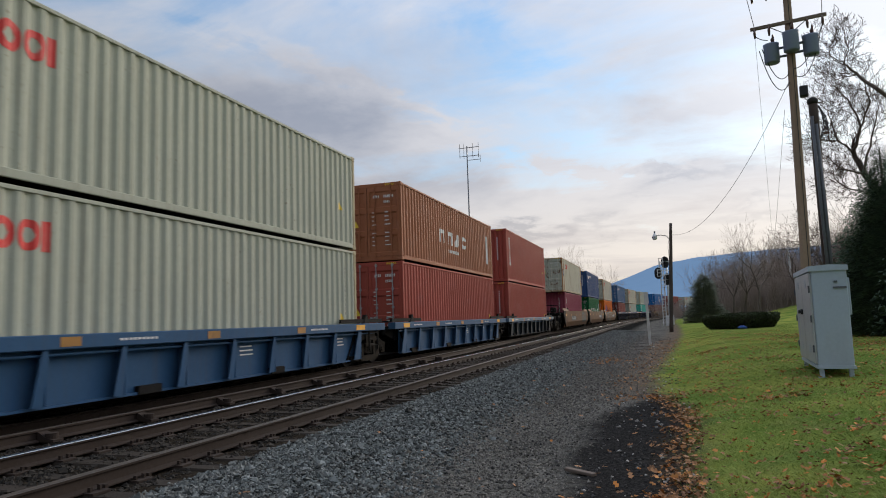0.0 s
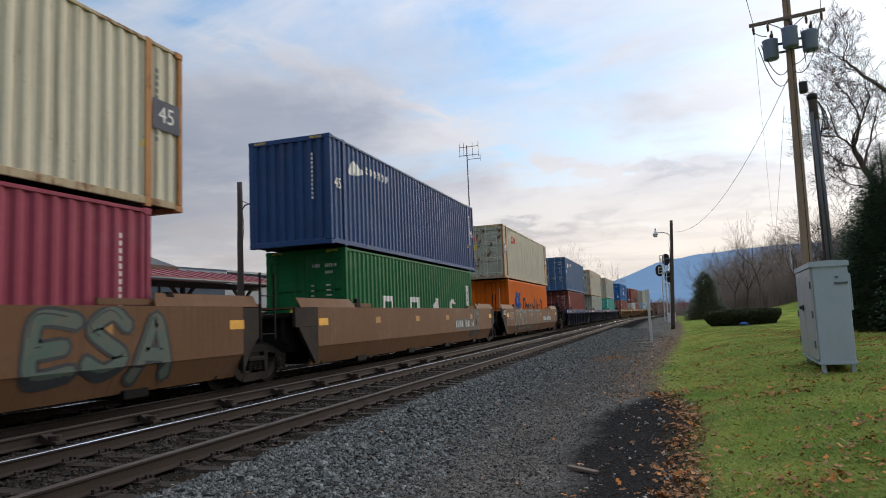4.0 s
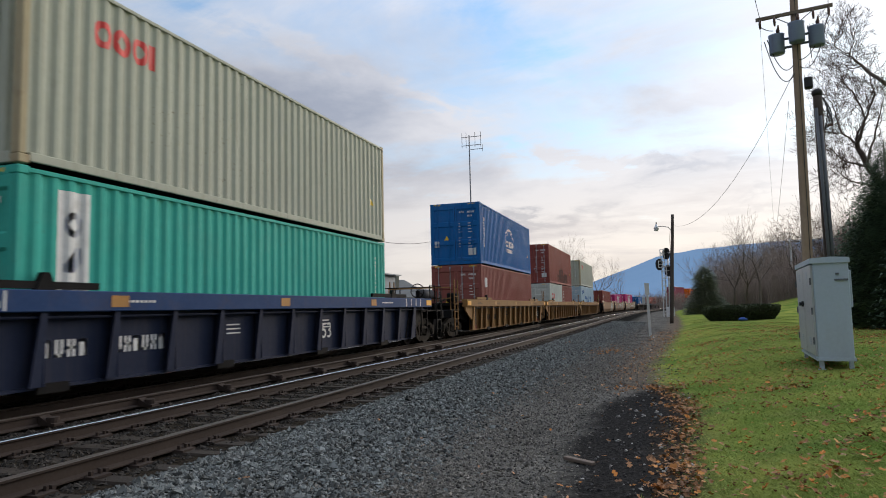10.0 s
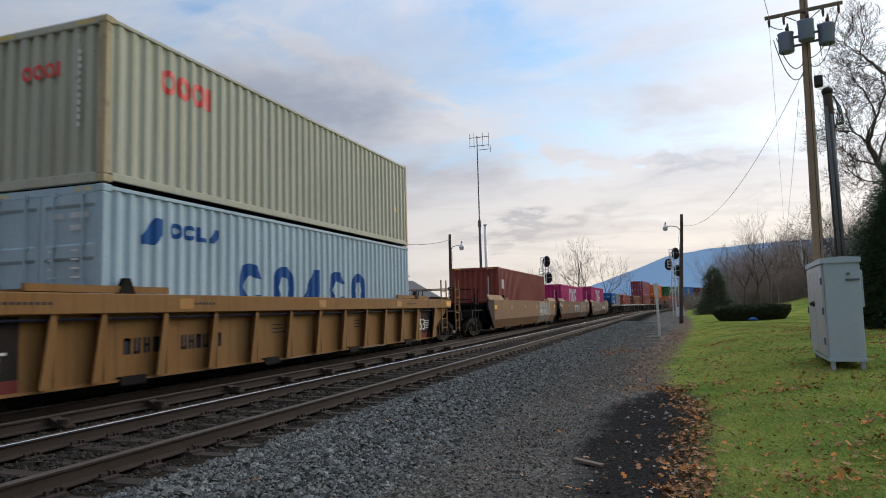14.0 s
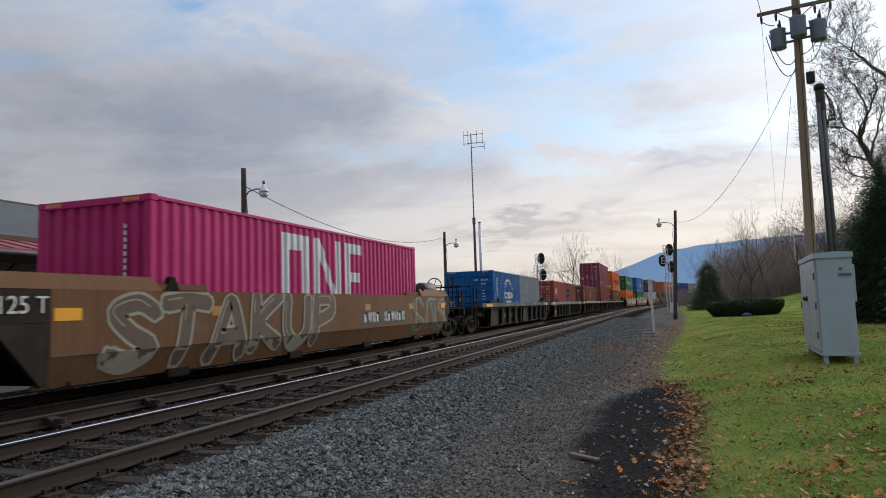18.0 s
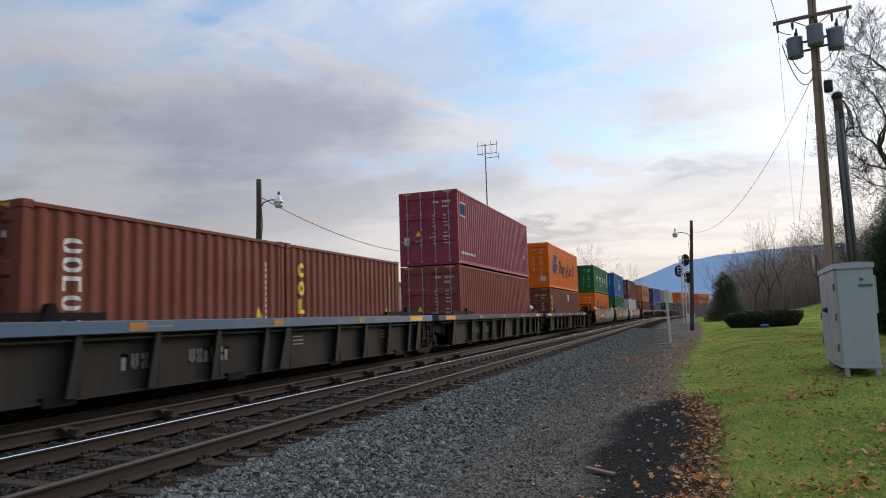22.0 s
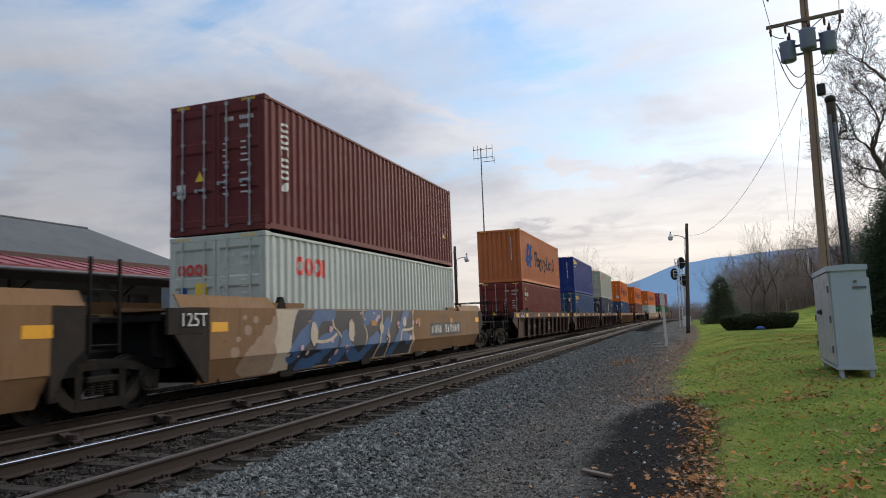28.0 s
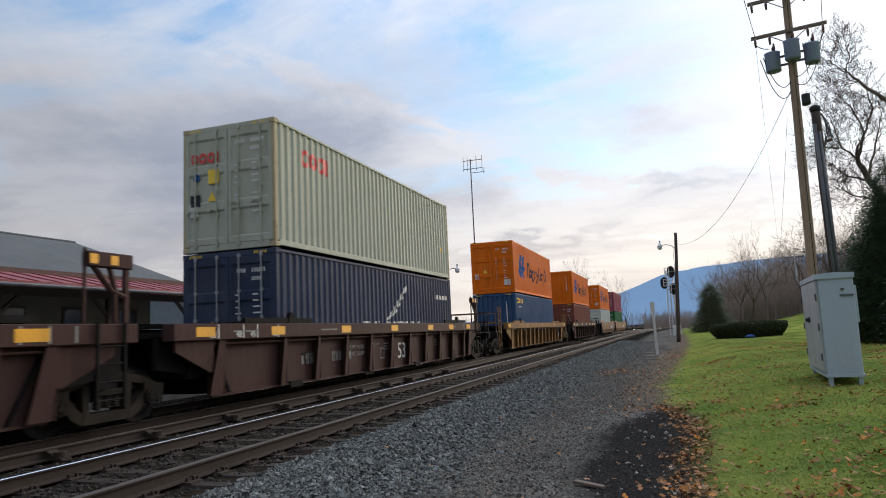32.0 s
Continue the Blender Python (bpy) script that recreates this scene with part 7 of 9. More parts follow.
def sweep(outline, off, s0, s1, z, closed=True, flare=None):
    """An outline (across, up) drawn along the line of the track."""
    ss = list(np.arange(s0, min(s1, 66), 8.0)) + list(np.arange(max(s0, 66), s1, 4.0)) + [s1]
    v, f = [], []
    n = len(outline)
    for s in ss:
        x, y, h = line_at(s, off if flare is None else off + flare(s))
        for a, b in outline:
            v.append((x + math.cos(h) * a, y - math.sin(h) * a, z + b))
    for i in range(len(ss) - 1):
        for j in range(n if closed else n - 1):
            a, b = i * n + j, i * n + (j + 1) % n
            f.append((a, a + n, b + n, b))
    if closed:
        f.append(tuple(range(n)))
        f.append(tuple((len(ss) - 1) * n + j for j in range(n))[::-1])
    return v, f


def add_rail(parent, off, s0, s1, head, label):
    z = RAIL_Z - RAIL_H
    r = child("rail", mesh_of("rail", *sweep(rail_profile(), off, s0, s1, z), M_RAILSIDE), parent, None, label)
    child("railhead", mesh_of("railhead", *sweep(HEAD[::-1], off, s0, s1, z, False), head, True), r, None, "worn bright running surface")
    return r


def tie_mesh(seed):
    rng = random.Random(seed)
    s = Shape()
    s.box(-1.30 + rng.uniform(-0.05, 0.05), 1.30 + rng.uniform(-0.05, 0.05), -0.115, 0.115, -0.13, 0.0, 0.018)
    s.v = [(x, y + rng.uniform(-0.006, 0.006), z + rng.uniform(-0.008, 0.004)) for x, y, z in s.v]
    return s.mesh("tie", M_TIE)


def plate_mesh():
    """Tie plate, spikes and a rail anchor on each side of the rail."""
    s = Shape()
    s.box(-0.18, 0.18, -0.095, 0.095, 0.0, 0.022)
    for a, b in ((-0.1, -0.05), (-0.1, 0.05), (0.1, -0.05), (0.1, 0.05)):
        s.box(a - 0.016, a + 0.016, b - 0.012, b + 0.012, 0.02, 0.06)
    s.box(-0.11, 0.11, 0.10, 0.135, 0.0, 0.05)
    return s.mesh("tie_plate", M_RAILSIDE)


def build_track(name, centre, label, first, count, head_right, head_left):
    t = tagged(new(name), label, "railway track", kind="structure")
    add_rail(t, centre + 0.755, -60, 330, head_right, "rusty steel rail")
    add_rail(t, centre - 0.755, -60, 330, head_left, "rusty steel rail")
    rng = random.Random(int(centre * 10) + 7)
    meshes = [cached(("tie", k), lambda: tie_mesh(k)) for k in range(6)]
    for i in range(count):
        s = first + i * 0.54 + rng.uniform(-0.04, 0.04)
        x, y, h = line_at(s, centre)
        m = pose(x, y, BED + 0.016 + rng.uniform(-0.014, 0.012), 0, 0, -math.degrees(h) + rng.uniform(-1.2, 1.2))
        tie = child("tie", meshes[rng.randrange(6)], t, m)
        if s < 42:
            for q in (-0.755, 0.755):
                child("tie_plate", cached(("tieplate",), plate_mesh), tie, pose(q, 0, 0.0))
    # beyond the near ties: one joined run
    far = Shape()
    s = first + count * 0.54
    while s < 230:
        x, y, h = line_at(s, centre)
        c, d = math.cos(h), math.sin(h)
        k = [(a * c + b * d + x, -a * d + b * c + y, z) for z in (0.02, BED + 0.012) for a, b in ((-1.3, -0.115), (1.3, -0.115), (1.3, 0.115), (-1.3, 0.115))]
        far.add(k, [(4, 5, 6, 7), (0, 1, 5, 4), (1, 2, 6, 5), (3, 0, 4, 7)])
        s += 0.54
    o = part("far_ties", far, M_TIE, t)
    tagged(o, kind="stuff")
    return t


NEAR_C = 3.645
build_track("track_1", NEAR_C, "near railway track with rusty rails and weathered wooden ties", -4.0, 130, M_RAILTOP_DULL, M_RAILTOP)
build_track("track_2", 0.0, "far railway track that carries the moving train", -3.0, 110, M_RAILTOP_DULL, M_RAILTOP)


def build_middle_rail():
    """The third line of rail between the tracks, held by cast braces; it closes on the train's rail further on."""
    t = tagged(new("spare_rail"), "rusty guard rail with cast braces between the two tracks", "rail", kind="structure")
    z = RAIL_Z - RAIL_H
    flare = (lambda s: -0.62 * float(smoothstep(20, 44, s)))
    child("rail", mesh_of("rail", *sweep(rail_profile(), 1.62, -14, 46, z, True, flare), M_RAILSIDE), t)
    child("railhead", mesh_of("railhead", *sweep(HEAD[::-1], 1.62, -14, 46, z, False, flare), M_RAILTOP_DULL, True), t)
    b = Shape()
    b.prism([(0.03, 0.0), (0.30, 0.0), (0.30, 0.03), (0.18, 0.05), (0.05, 0.12), (0.03, 0.12)], -0.075, 0.075, "y")
    b.disc((0.19, 0.0, 0.06), 0.075, 0.045, "z", 12)
    me = b.mesh("rail_brace", M_RAILSIDE)
    for s in (3.4, 5.0, 6.65, 8.33, 10.22, 11.9, 13.6, 15.3, 17.0, 18.7, 20.4, 22.1):
        x, y, h = line_at(s, 1.62 + flare(s))
        child("rail_brace", me, t, pose(x, y, z + 0.002), "dark cast rail brace")


build_middle_rail()


def stones(name, n, place, size, seed, material, label, category, sink=0.0):
    """Many broken stones in one object: squashed, jittered octahedra."""
    rng = np.random.default_rng(seed)
    x, y = place(rng, n)
    z = ground_z(x, y) - sink
    base = np.array([(1, 0, 0), (-1, 0, 0), (0, 1, 0), (0, -1, 0), (0, 0, 1), (0, 0, -1)], dtype=float)
    tri = np.array([(0, 2, 4), (2, 1, 4), (1, 3, 4), (3, 0, 4), (2, 0, 5), (1, 2, 5), (3, 1, 5), (0, 3, 5)])
    r = size * rng.lognormal(0, 0.35, n)
    v = base[None] * rng.uniform(0.55, 1.15, (n, 6, 1)) + rng.uniform(-0.28, 0.28, (n, 6, 3))
    a = rng.uniform(0, 2 * np.pi, n)
    tilt = rng.uniform(-0.7, 0.7, n)
    c, s_, ct, st = np.cos(a), np.sin(a), np.cos(tilt), np.sin(tilt)
    vx, vy, vz = v[..., 0], v[..., 1], v[..., 2] * 0.72
    vy, vz = vy * ct[:, None] - vz * st[:, None], vy * st[:, None] + vz * ct[:, None]
    vx, vy = vx * c[:, None] - vy * s_[:, None], vx * s_[:, None] + vy * c[:, None]
    out = np.stack([vx * r[:, None] + x[:, None], vy * r[:, None] + y[:, None], vz * r[:, None] + (z + r * 0.25)[:, None]], -1)
    f = (tri[None] + (np.arange(n) * 6)[:, None, None]).reshape(-1, 3)
    me = mesh_np(name, out.reshape(-1, 3), f, material)
    return tagged(new(name, me), label, category, kind="stuff")


def spread(x0, x1, y0, y1, power=2.0):
    def place(rng, n):
        k = rng.uniform(0, 1, n)
        y = y0 + (y1 - y0) * k ** power
        return rng.uniform(x0, x1, n) + (off_shift(y) if y1 > 60 else 0.0), y
    return place


def off_shift(y):
    return np.interp(y, _line[:, 1], _line[:, 0] - TRACK_X)


def shoulder(rng, n):
    y = 2.5 + 58 * rng.uniform(0, 1, n) ** 2.3
    k = rng.uniform(0, 1, n)
    return -4.22 + np.interp(y, (4.0, 9.0, 22.0, 40.0), (1.95, 1.75, 2.0, 2.6)) * k ** 1.2 + rng.normal(0, 0.05, n) + 0.26 * k * rng.normal(0, 1, n), y


def grit_bed(rng, n):
    y = 3.0 + 45 * rng.uniform(0, 1, n) ** 2.2
    x = rng.normal(-1.75, 0.55, n)
    inside = cinder_reach(x, y) + rng.normal(0, 0.15, n) > 0.05
    x = np.where(inside, rng.uniform(-2.6, -1.25, n), x)
    return np.minimum(x, lawn_edge(y) - 0.35), y


def between(rng, n):
    y = 2.5 + 45 * rng.uniform(0, 1, n) ** 2.0
    x = rng.uniform(-8.1, -4.6, n)
    bad = (np.abs(x + 4.77) < 0.1) | (np.abs(x + 6.28) < 0.1) | (np.abs(x + 7.55) < 0.12)
    return np.where(bad, x + 0.25, x), y


def far_bed(rng, n):
    y = 4 + 50 * rng.uniform(0, 1, n) ** 1.6
    return rng.uniform(-13.2, -8.0, n), y


def behind(rng, n):
    return -4.22 + 3.05 * rng.uniform(0, 1, n) ** 1.4 + rng.normal(0, 0.08, n), rng.uniform(-9, 3.2, n)


def on_path(rng, n):
    y = 3 + 40 * rng.uniform(0, 1, n) ** 2.0
    return rng.uniform(-2.6, 0.3, n), y


stones("ballast", 92000, shoulder, 0.0195, 1, M_STONE, "grey crushed-stone ballast on the track shoulder", "gravel")
stones("ballast", 48000, behind, 0.020, 8, M_STONE, "grey crushed-stone ballast on the track shoulder", "gravel")
M_DIRTY = island_variation(surface("dirty_ballast", (0.019, 0.0165, 0.0135), alt=(0.045, 0.038, 0.030), rough=0.95, scale=9.0, grain=40, amount=0.9), 0.45, 1.6)
stones("ballast", 26000, between, 0.024, 2, M_DIRTY, "dirty crushed stone between the rails", "gravel", 0.004)
# oily stones below the cars, darkened in colour for the shade there
M_SHADED_BALLAST = island_variation(surface("shaded_oily_ballast", (0.014, 0.0125, 0.0115), alt=(0.034, 0.030, 0.027), rough=0.95, scale=9.0, grain=40, amount=0.9, spec=0.1), 0.45, 1.6)
stones("ballast", 5000, far_bed, 0.034, 3, M_SHADED_BALLAST, "crushed stone under the train", "gravel")
M_CINDER = island_variation(surface("cinder_bits", (0.026, 0.025, 0.0245), alt=(0.075, 0.072, 0.068), rough=0.95, scale=12), 0.3, 2.4)
M_GRIT = island_variation(surface("grit_chips", (0.122, 0.113, 0.098), alt=(0.215, 0.20, 0.172), rough=0.95, scale=12), 0.3, 1.7)
stones("grit", 52000, grit_bed, 0.0125, 14, M_GRIT, "fine olive-grey grit beside the ballast", "gravel")
stones("cinder", 7000, on_path, 0.013, 4, M_CINDER, "black cinders and small chips on the path", "gravel")
M_PALE = island_variation(surface("pale_stones", (0.38, 0.36, 0.33), rough=0.9, scale=9), 0.6, 1.3)


def pale_edge(rng, n):
    y = 4 + 30 * rng.uniform(0, 1, n) ** 1.5
    return -0.35 + rng.normal(0, 0.3, n), y


stones("pale_stones", 240, pale_edge, 0.020, 5, M_PALE, "pale pebbles along the edge of the lawn", "pebbles")

# ---- grass and fallen leaves ----
M_BLADE = island_variation(surface("grass_blade", (0.165, 0.255, 0.052), alt=(0.33, 0.36, 0.100), spec=0.05, rough=0.8, scale=0.45, grain=3, amount=0.9, bump=0, coord="Object"), 0.72, 1.22)
M_LEAF = island_variation(surface("fallen_leaf", (0.30, 0.155, 0.070), alt=(0.15, 0.070, 0.032), rough=0.75, scale=2.5, grain=12, amount=1.0, bump=0.1), 0.55, 1.9)
M_LEAF_ORANGE = island_variation(surface("orange_leaf", (0.47, 0.17, 0.032), alt=(0.36, 0.18, 0.055), rough=0.75, scale=2.5, grain=12, amount=1.0, bump=0.1), 0.5, 1.5)


def build_grass():
    rng = np.random.default_rng(11)
    n = 230000
    y = 4.3 + 48 * rng.uniform(0, 1, n) ** 2.5
    x = lawn_edge(y) - 0.12 + np.abs(rng.uniform(0, 1, n)) ** 1.1 * (y * 0.33 + 1.5) + rng.normal(0, 0.1, n) * smoothstep(0, 1, y / 9) + 0.10 * np.sin(y * 2.1) + 0.06 * np.sin(y * 5.3 + 1)
    # thin at the rim, where the leaves lie
    keep = rng.uniform(0, 1, n) < 0.18 + 0.82 * smoothstep(0.0, 0.38 + 0.5 * smoothstep(11, 15, y), x - lawn_edge(y))
    x, y = x[keep], y[keep]
    x = np.concatenate([x, rng.uniform(2.0, 3.6, 3000), 0.25 + 9 * rng.uniform(0, 1, 60000) ** 1.2])
    y = np.concatenate([y, rng.uniform(12.0, 16.2, 3000), rng.uniform(-7.0, 18.0, 60000)])
    n = len(x)
    z = ground_z(x, y)
    h = rng.uniform(0.010, 0.028, n)
    w = rng.uniform(0.0014, 0.0030, n) * (1 + np.maximum(y, 0) / 12)
    a = rng.uniform(0, 2 * np.pi, n)
    lean = rng.normal(0, 0.055, (n, 2))
    base = np.stack([x, y, z - 0.005], 1)
    d = np.stack([np.cos(a) * w, np.sin(a) * w, np.zeros(n)], 1)
    tip = base + np.concatenate([lean, (h + 0.005)[:, None]], 1)
    v = np.stack([base - d, base + d, tip], 1).reshape(-1, 3)
    f = np.arange(3 * n).reshape(n, 3)
    tagged(new("grass", mesh_np("grass", v, f, M_BLADE)), "short green mown grass with thin yellowish patches", "grass", kind="stuff")


def leaf_mesh(name, x, y, seed, material):
    """Curled, lobed leaves, each tipped its own way."""
    rng = np.random.default_rng(seed)
    n = len(x)
    on_grass = x > lawn_edge(y) + 0.15
    z = ground_z(x, y) + rng.uniform(0.006, 0.040, n) + np.where(on_grass, 0.012, 0.0)
    r = rng.uniform(0.012, 0.037, n)
    shape = np.array([(-1, 0, 0.25), (-0.45, 0.75, 0.45), (0.0, 0.30, 0.05), (0.45, 0.80, 0.5), (1.1, 0, 0.3), (0.5, -0.75, 0.5), (0.05, -0.30, 0.05), (-0.5, -0.7, 0.4), (0, 0, -0.1)])
    tri = np.array([(8, i, (i + 1) % 8) for i in range(8)])
    a = rng.uniform(0, 2 * np.pi, n)
    curl = rng.uniform(-0.3, 1.5, n)
    t1, t2 = rng.normal(0, 0.28, n), rng.normal(0, 0.28, n)
    sx, sy, sz = shape[:, 0], shape[:, 1], shape[:, 2]
    narrow = rng.uniform(0.6, 1.1, n)[:, None]
    vx = sx[None] * np.cos(a)[:, None] - sy[None] * narrow * np.sin(a)[:, None]
    vy = sx[None] * np.sin(a)[:, None] + sy[None] * narrow * np.cos(a)[:, None]
    vz = sz[None] * curl[:, None] + vx * t1[:, None] + vy * t2[:, None]
    vz = vz - vz.min(1, keepdims=True) * 0.7
    v = np.stack([x[:, None] + vx * r[:, None], y[:, None] + vy * r[:, None], z[:, None] + vz * r[:, None]], -1).reshape(-1, 3)
    f = (tri[None] + (np.arange(n) * 9)[:, None, None]).reshape(-1, 3)
    return mesh_np(name, v, f, material)


def build_leaves():
    rng = np.random.default_rng(12)
    n1 = 1900
    y1 = 4.4 + 8.4 * rng.uniform(0, 1, n1) ** 1.5
    x1 = lawn_edge(y1) - 0.10 + rng.normal(0, 0.13, n1) + 0.06 * np.sin(y1 * 5.3)
    thin = np.sin(y1 * 3.1) + np.sin(y1 * 7.7 + 1) + rng.normal(0, 0.9, n1) > -0.9
    x1, y1 = x1[thin], y1[thin]
    # heaps over the lawn, and single leaves between them
    cy = 4.8 + 33 * rng.uniform(0, 1, 180) ** 1.25
    cx = lawn_edge(cy) + 0.25 + rng.uniform(0, 1, 180) * (cy * 0.33 + 1.0)
    k = (180 * rng.uniform(0, 1, 5600) ** 1.3).astype(int)
    x2, y2 = cx[k] + rng.normal(0, 0.17, 5600) * (1 + cy[k] / 25), cy[k] + rng.normal(0, 0.10, 5600) * (1 + cy[k] / 10)
    ys = 4.6 + 32 * rng.uniform(0, 1, 2400) ** 1.4
    xs = lawn_edge(ys) + 0.2 + rng.uniform(0, 1, 2400) * (ys * 0.33 + 1.0)
    y3 = 4 + 34 * rng.uniform(0, 1, 130)
    x3 = rng.uniform(-3.6, 0.2, 130)
    yc = 5.0 + 7.3 * rng.uniform(0, 1, 70)
    xc = lawn_edge(yc) - 0.25 - 0.9 * rng.uniform(0, 1, 70) ** 1.6
    y4 = 12 + 26 * rng.uniform(0, 1, 700)
    x4 = lawn_edge(y4) + 0.15 - 1.25 * rng.uniform(0, 1, 700) ** 1.2
    yd, xd = rng.normal(12.4, 0.35, 130), rng.uniform(-0.9, 0.25, 130)
    x5, y5 = rng.uniform(0.2, 9, 500), rng.uniform(-6, 14, 500)
    xp, yp = rng.normal(-1.75, 0.28, 260), rng.normal(22.5, 1.2, 260)
    x, y = np.concatenate([x1, x2, xs, x3, xc, x4, xd, x5, xp]), np.concatenate([y1, y2, ys, y3, yc, y4, yd, y5, yp])
    orange = rng.uniform(0, 1, len(x)) < np.where(x > lawn_edge(y) + 0.2, 0.55, 0.3)
    label = "dry %s leaves scattered over lawn and path"
    tagged(new("fallen_leaves", leaf_mesh("fallen_leaves", x[~orange], y[~orange], 13, M_LEAF)), label % "tan and brown", "leaves", kind="stuff")
    tagged(new("fallen_leaves", leaf_mesh("fallen_leaves", x[orange], y[orange], 14, M_LEAF_ORANGE)), label % "orange", "leaves", kind="stuff")


build_grass()
build_leaves()

# ---- the wayside: cabinet, poles, signals ----
M_CABINET = surface("cabinet_paint", (0.37, 0.445, 0.52), alt=(0.44, 0.52, 0.59), rough=0.45, metal=0.2, scale=0.8, grain=18, amount=0.4, dirt=(0.22, 0.20, 0.17), dirt_amount=0.25, streak=True, bump=0.04)
M_DOORS = surface("cabinet_door_paint", (0.45, 0.475, 0.49), alt=(0.52, 0.545, 0.555), rough=0.4, metal=0.35, scale=0.8, grain=18, amount=0.5, dirt=(0.2, 0.18, 0.15), dirt_amount=0.3, streak=True, bump=0.04)
M_POLE = surface("pole_wood", (0.27, 0.195, 0.140), alt=(0.37, 0.275, 0.20), rough=0.9, scale=0.5, grain=9, amount=0.8, dirt=(0.09, 0.065, 0.045), dirt_amount=0.3, streak=True, bump=0.4)
M_POLE_DARK = surface("dark_pole_wood", (0.065, 0.052, 0.045), alt=(0.10, 0.08, 0.065), rough=0.9, scale=0.5, grain=12, dirt=(0.03, 0.026, 0.024), dirt_amount=0.5, streak=True, bump=0.3)
M_CONDUIT = surface("grey_conduit", (0.10, 0.11, 0.125), rough=0.5, scale=1.0, dirt=(0.05, 0.04, 0.035), dirt_amount=0.4)
M_TRANSFORMER = surface("transformer_paint", (0.20, 0.25, 0.36), alt=(0.25, 0.31, 0.42), rough=0.45, metal=0.2, dirt=(0.16, 0.13, 0.11), dirt_amount=0.3, streak=True)
M_ARM = surface("crossarm_wood", (0.16, 0.125, 0.095), rough=0.9, scale=1.0, grain=16, bump=0.3)
M_INSUL = surface("brown_porcelain", (0.09, 0.05, 0.04), rough=0.25)
M_WIRE = surface("cable", (0.03, 0.03, 0.032), rough=0.6, bump=0)
M_SIGNAL = surface("signal_black", (0.02, 0.02, 0.021), rough=0.6)
M_ALU = surface("aluminium_paint", (0.66, 0.67, 0.68), rough=0.45, metal=0.1, dirt=(0.25, 0.22, 0.2), dirt_amount=0.3)
M_GREYPOST = surface("grey_post", (0.55, 0.55, 0.53), rough=0.7, dirt=(0.2, 0.18, 0.15), dirt_amount=0.4)


def gz(x, y):
    return float(ground_z(np.array([x]), np.array([y]))[0])


def build_cabinet():
    az = radians(10.62)
    x, y = 13.0 * math.sin(az), 13.0 * math.cos(az)
    z = gz(x, y) - 0.02
    W, L = 0.53, 2.35
    top = tagged(new("signal_cabinet"), "grey steel signal cabinet on short legs in the lawn", "cabinet")
    # origin at the near corner: x across the end, y along the doors
    top.matrix_basis = pose(x, y, z, 0, 0.1, -4.2)
    z0, z1 = 0.2, 1.83
    part("body", Shape().box(0.0, W, 0.0, L, z0, z1, 0.012).box(-0.02, W + 0.02, -0.02, L + 0.02, z0 - 0.03, z0 + 0.02), M_CABINET, top, "pale grey sheet-steel body")
    part("lid", Shape().prism([(-0.045, z1 - 0.03), (W + 0.02, z1 - 0.03), (W + 0.02, z1 + 0.055), (W / 2, z1 + 0.075), (-0.045, z1 + 0.055)], -0.03, L + 0.03, "y"), M_CABINET, top, "shallow cap with a small overhang")
    part("box", Shape().box(W, W + 0.07, 0.25, 0.75, 1.05, 1.68, 0.01), M_CABINET, top, "flat meter box on the back")
    part("hinge", Shape().box(W - 0.22, W - 0.02, -0.022, 0.0, 1.50, 1.53).box(W - 0.2, W - 0.15, -0.028, 0.0, 1.60, 1.63), M_CONDUIT, top)
    for i, (a, b) in enumerate(((0.03, 1.17), (1.18, 2.32))):
        d = part("door", Shape().box(-0.035, 0.0, a, b, z0 + 0.05, z1 - 0.05, 0.008), M_DOORS, top, "shut steel cabinet door")
        for zz in (z0 + 0.22, z1 - 0.28):
            s = Shape()
            for k in range(4):
                s.box(-0.043, -0.036, (a + b) / 2 - 0.12, (a + b) / 2 + 0.12, zz + k * 0.035, zz + k * 0.035 + 0.015)
            part("louvre", s, M_CABINET, d)
        if i == 1:
            part("handle", Shape().disc((-0.05, a + 0.12, 1.12), 0.05, 0.02, "x", 12).box(-0.10, -0.05, a + 0.10, a + 0.30, 1.10, 1.14).disc((-0.05, a + 0.42, 1.12), 0.035, 0.03, "x", 10), M_SIGNAL, d, "dark door handle and padlock")
        for zz in (0.5, 1.0, 1.5):
            part("hinge", Shape().tube([(-0.045, (a if i == 0 else b), zz - 0.06), (-0.045, (a if i == 0 else b), zz + 0.06)], 0.014, 8), M_CONDUIT, d)
    for a in (0.05, W - 0.05):
        for b in (0.06, L - 0.06):
            part("leg", Shape().box(a - 0.035, a + 0.035, b - 0.035, b + 0.035, -0.06, z0 - 0.02, 0.006).box(a - 0.06, a + 0.06, b - 0.06, b + 0.06, -0.06, 0.03), M_CABINET, top)


def pole_shape(h, r0, r1, lean=(0, 0), n=14, seed=0):
    rng = random.Random(seed)
    pts, rad = [], []
    for i in range(n + 1):
        k = i / n
        pts.append((lean[0] * k + rng.uniform(-0.008, 0.008), lean[1] * k + rng.uniform(-0.008, 0.008), h * k - 0.1))
        rad.append(r0 + (r1 - r0) * k)
    return Shape().tube(pts, rad, 14)


def cable(name, a, b, sag, r, label, mid=24):
    pts = []
    for i in range(mid + 1):
        k = i / mid
        p = Vector(a).lerp(Vector(b), k)
        pts.append((p.x, p.y, p.z - 4 * sag * k * (1 - k)))
    s = Shape().tube(pts, r, 5)
    return tagged(new(name, s.mesh(name, M_WIRE, True)), label, "cable")


POLE = (4.83, 26.56)


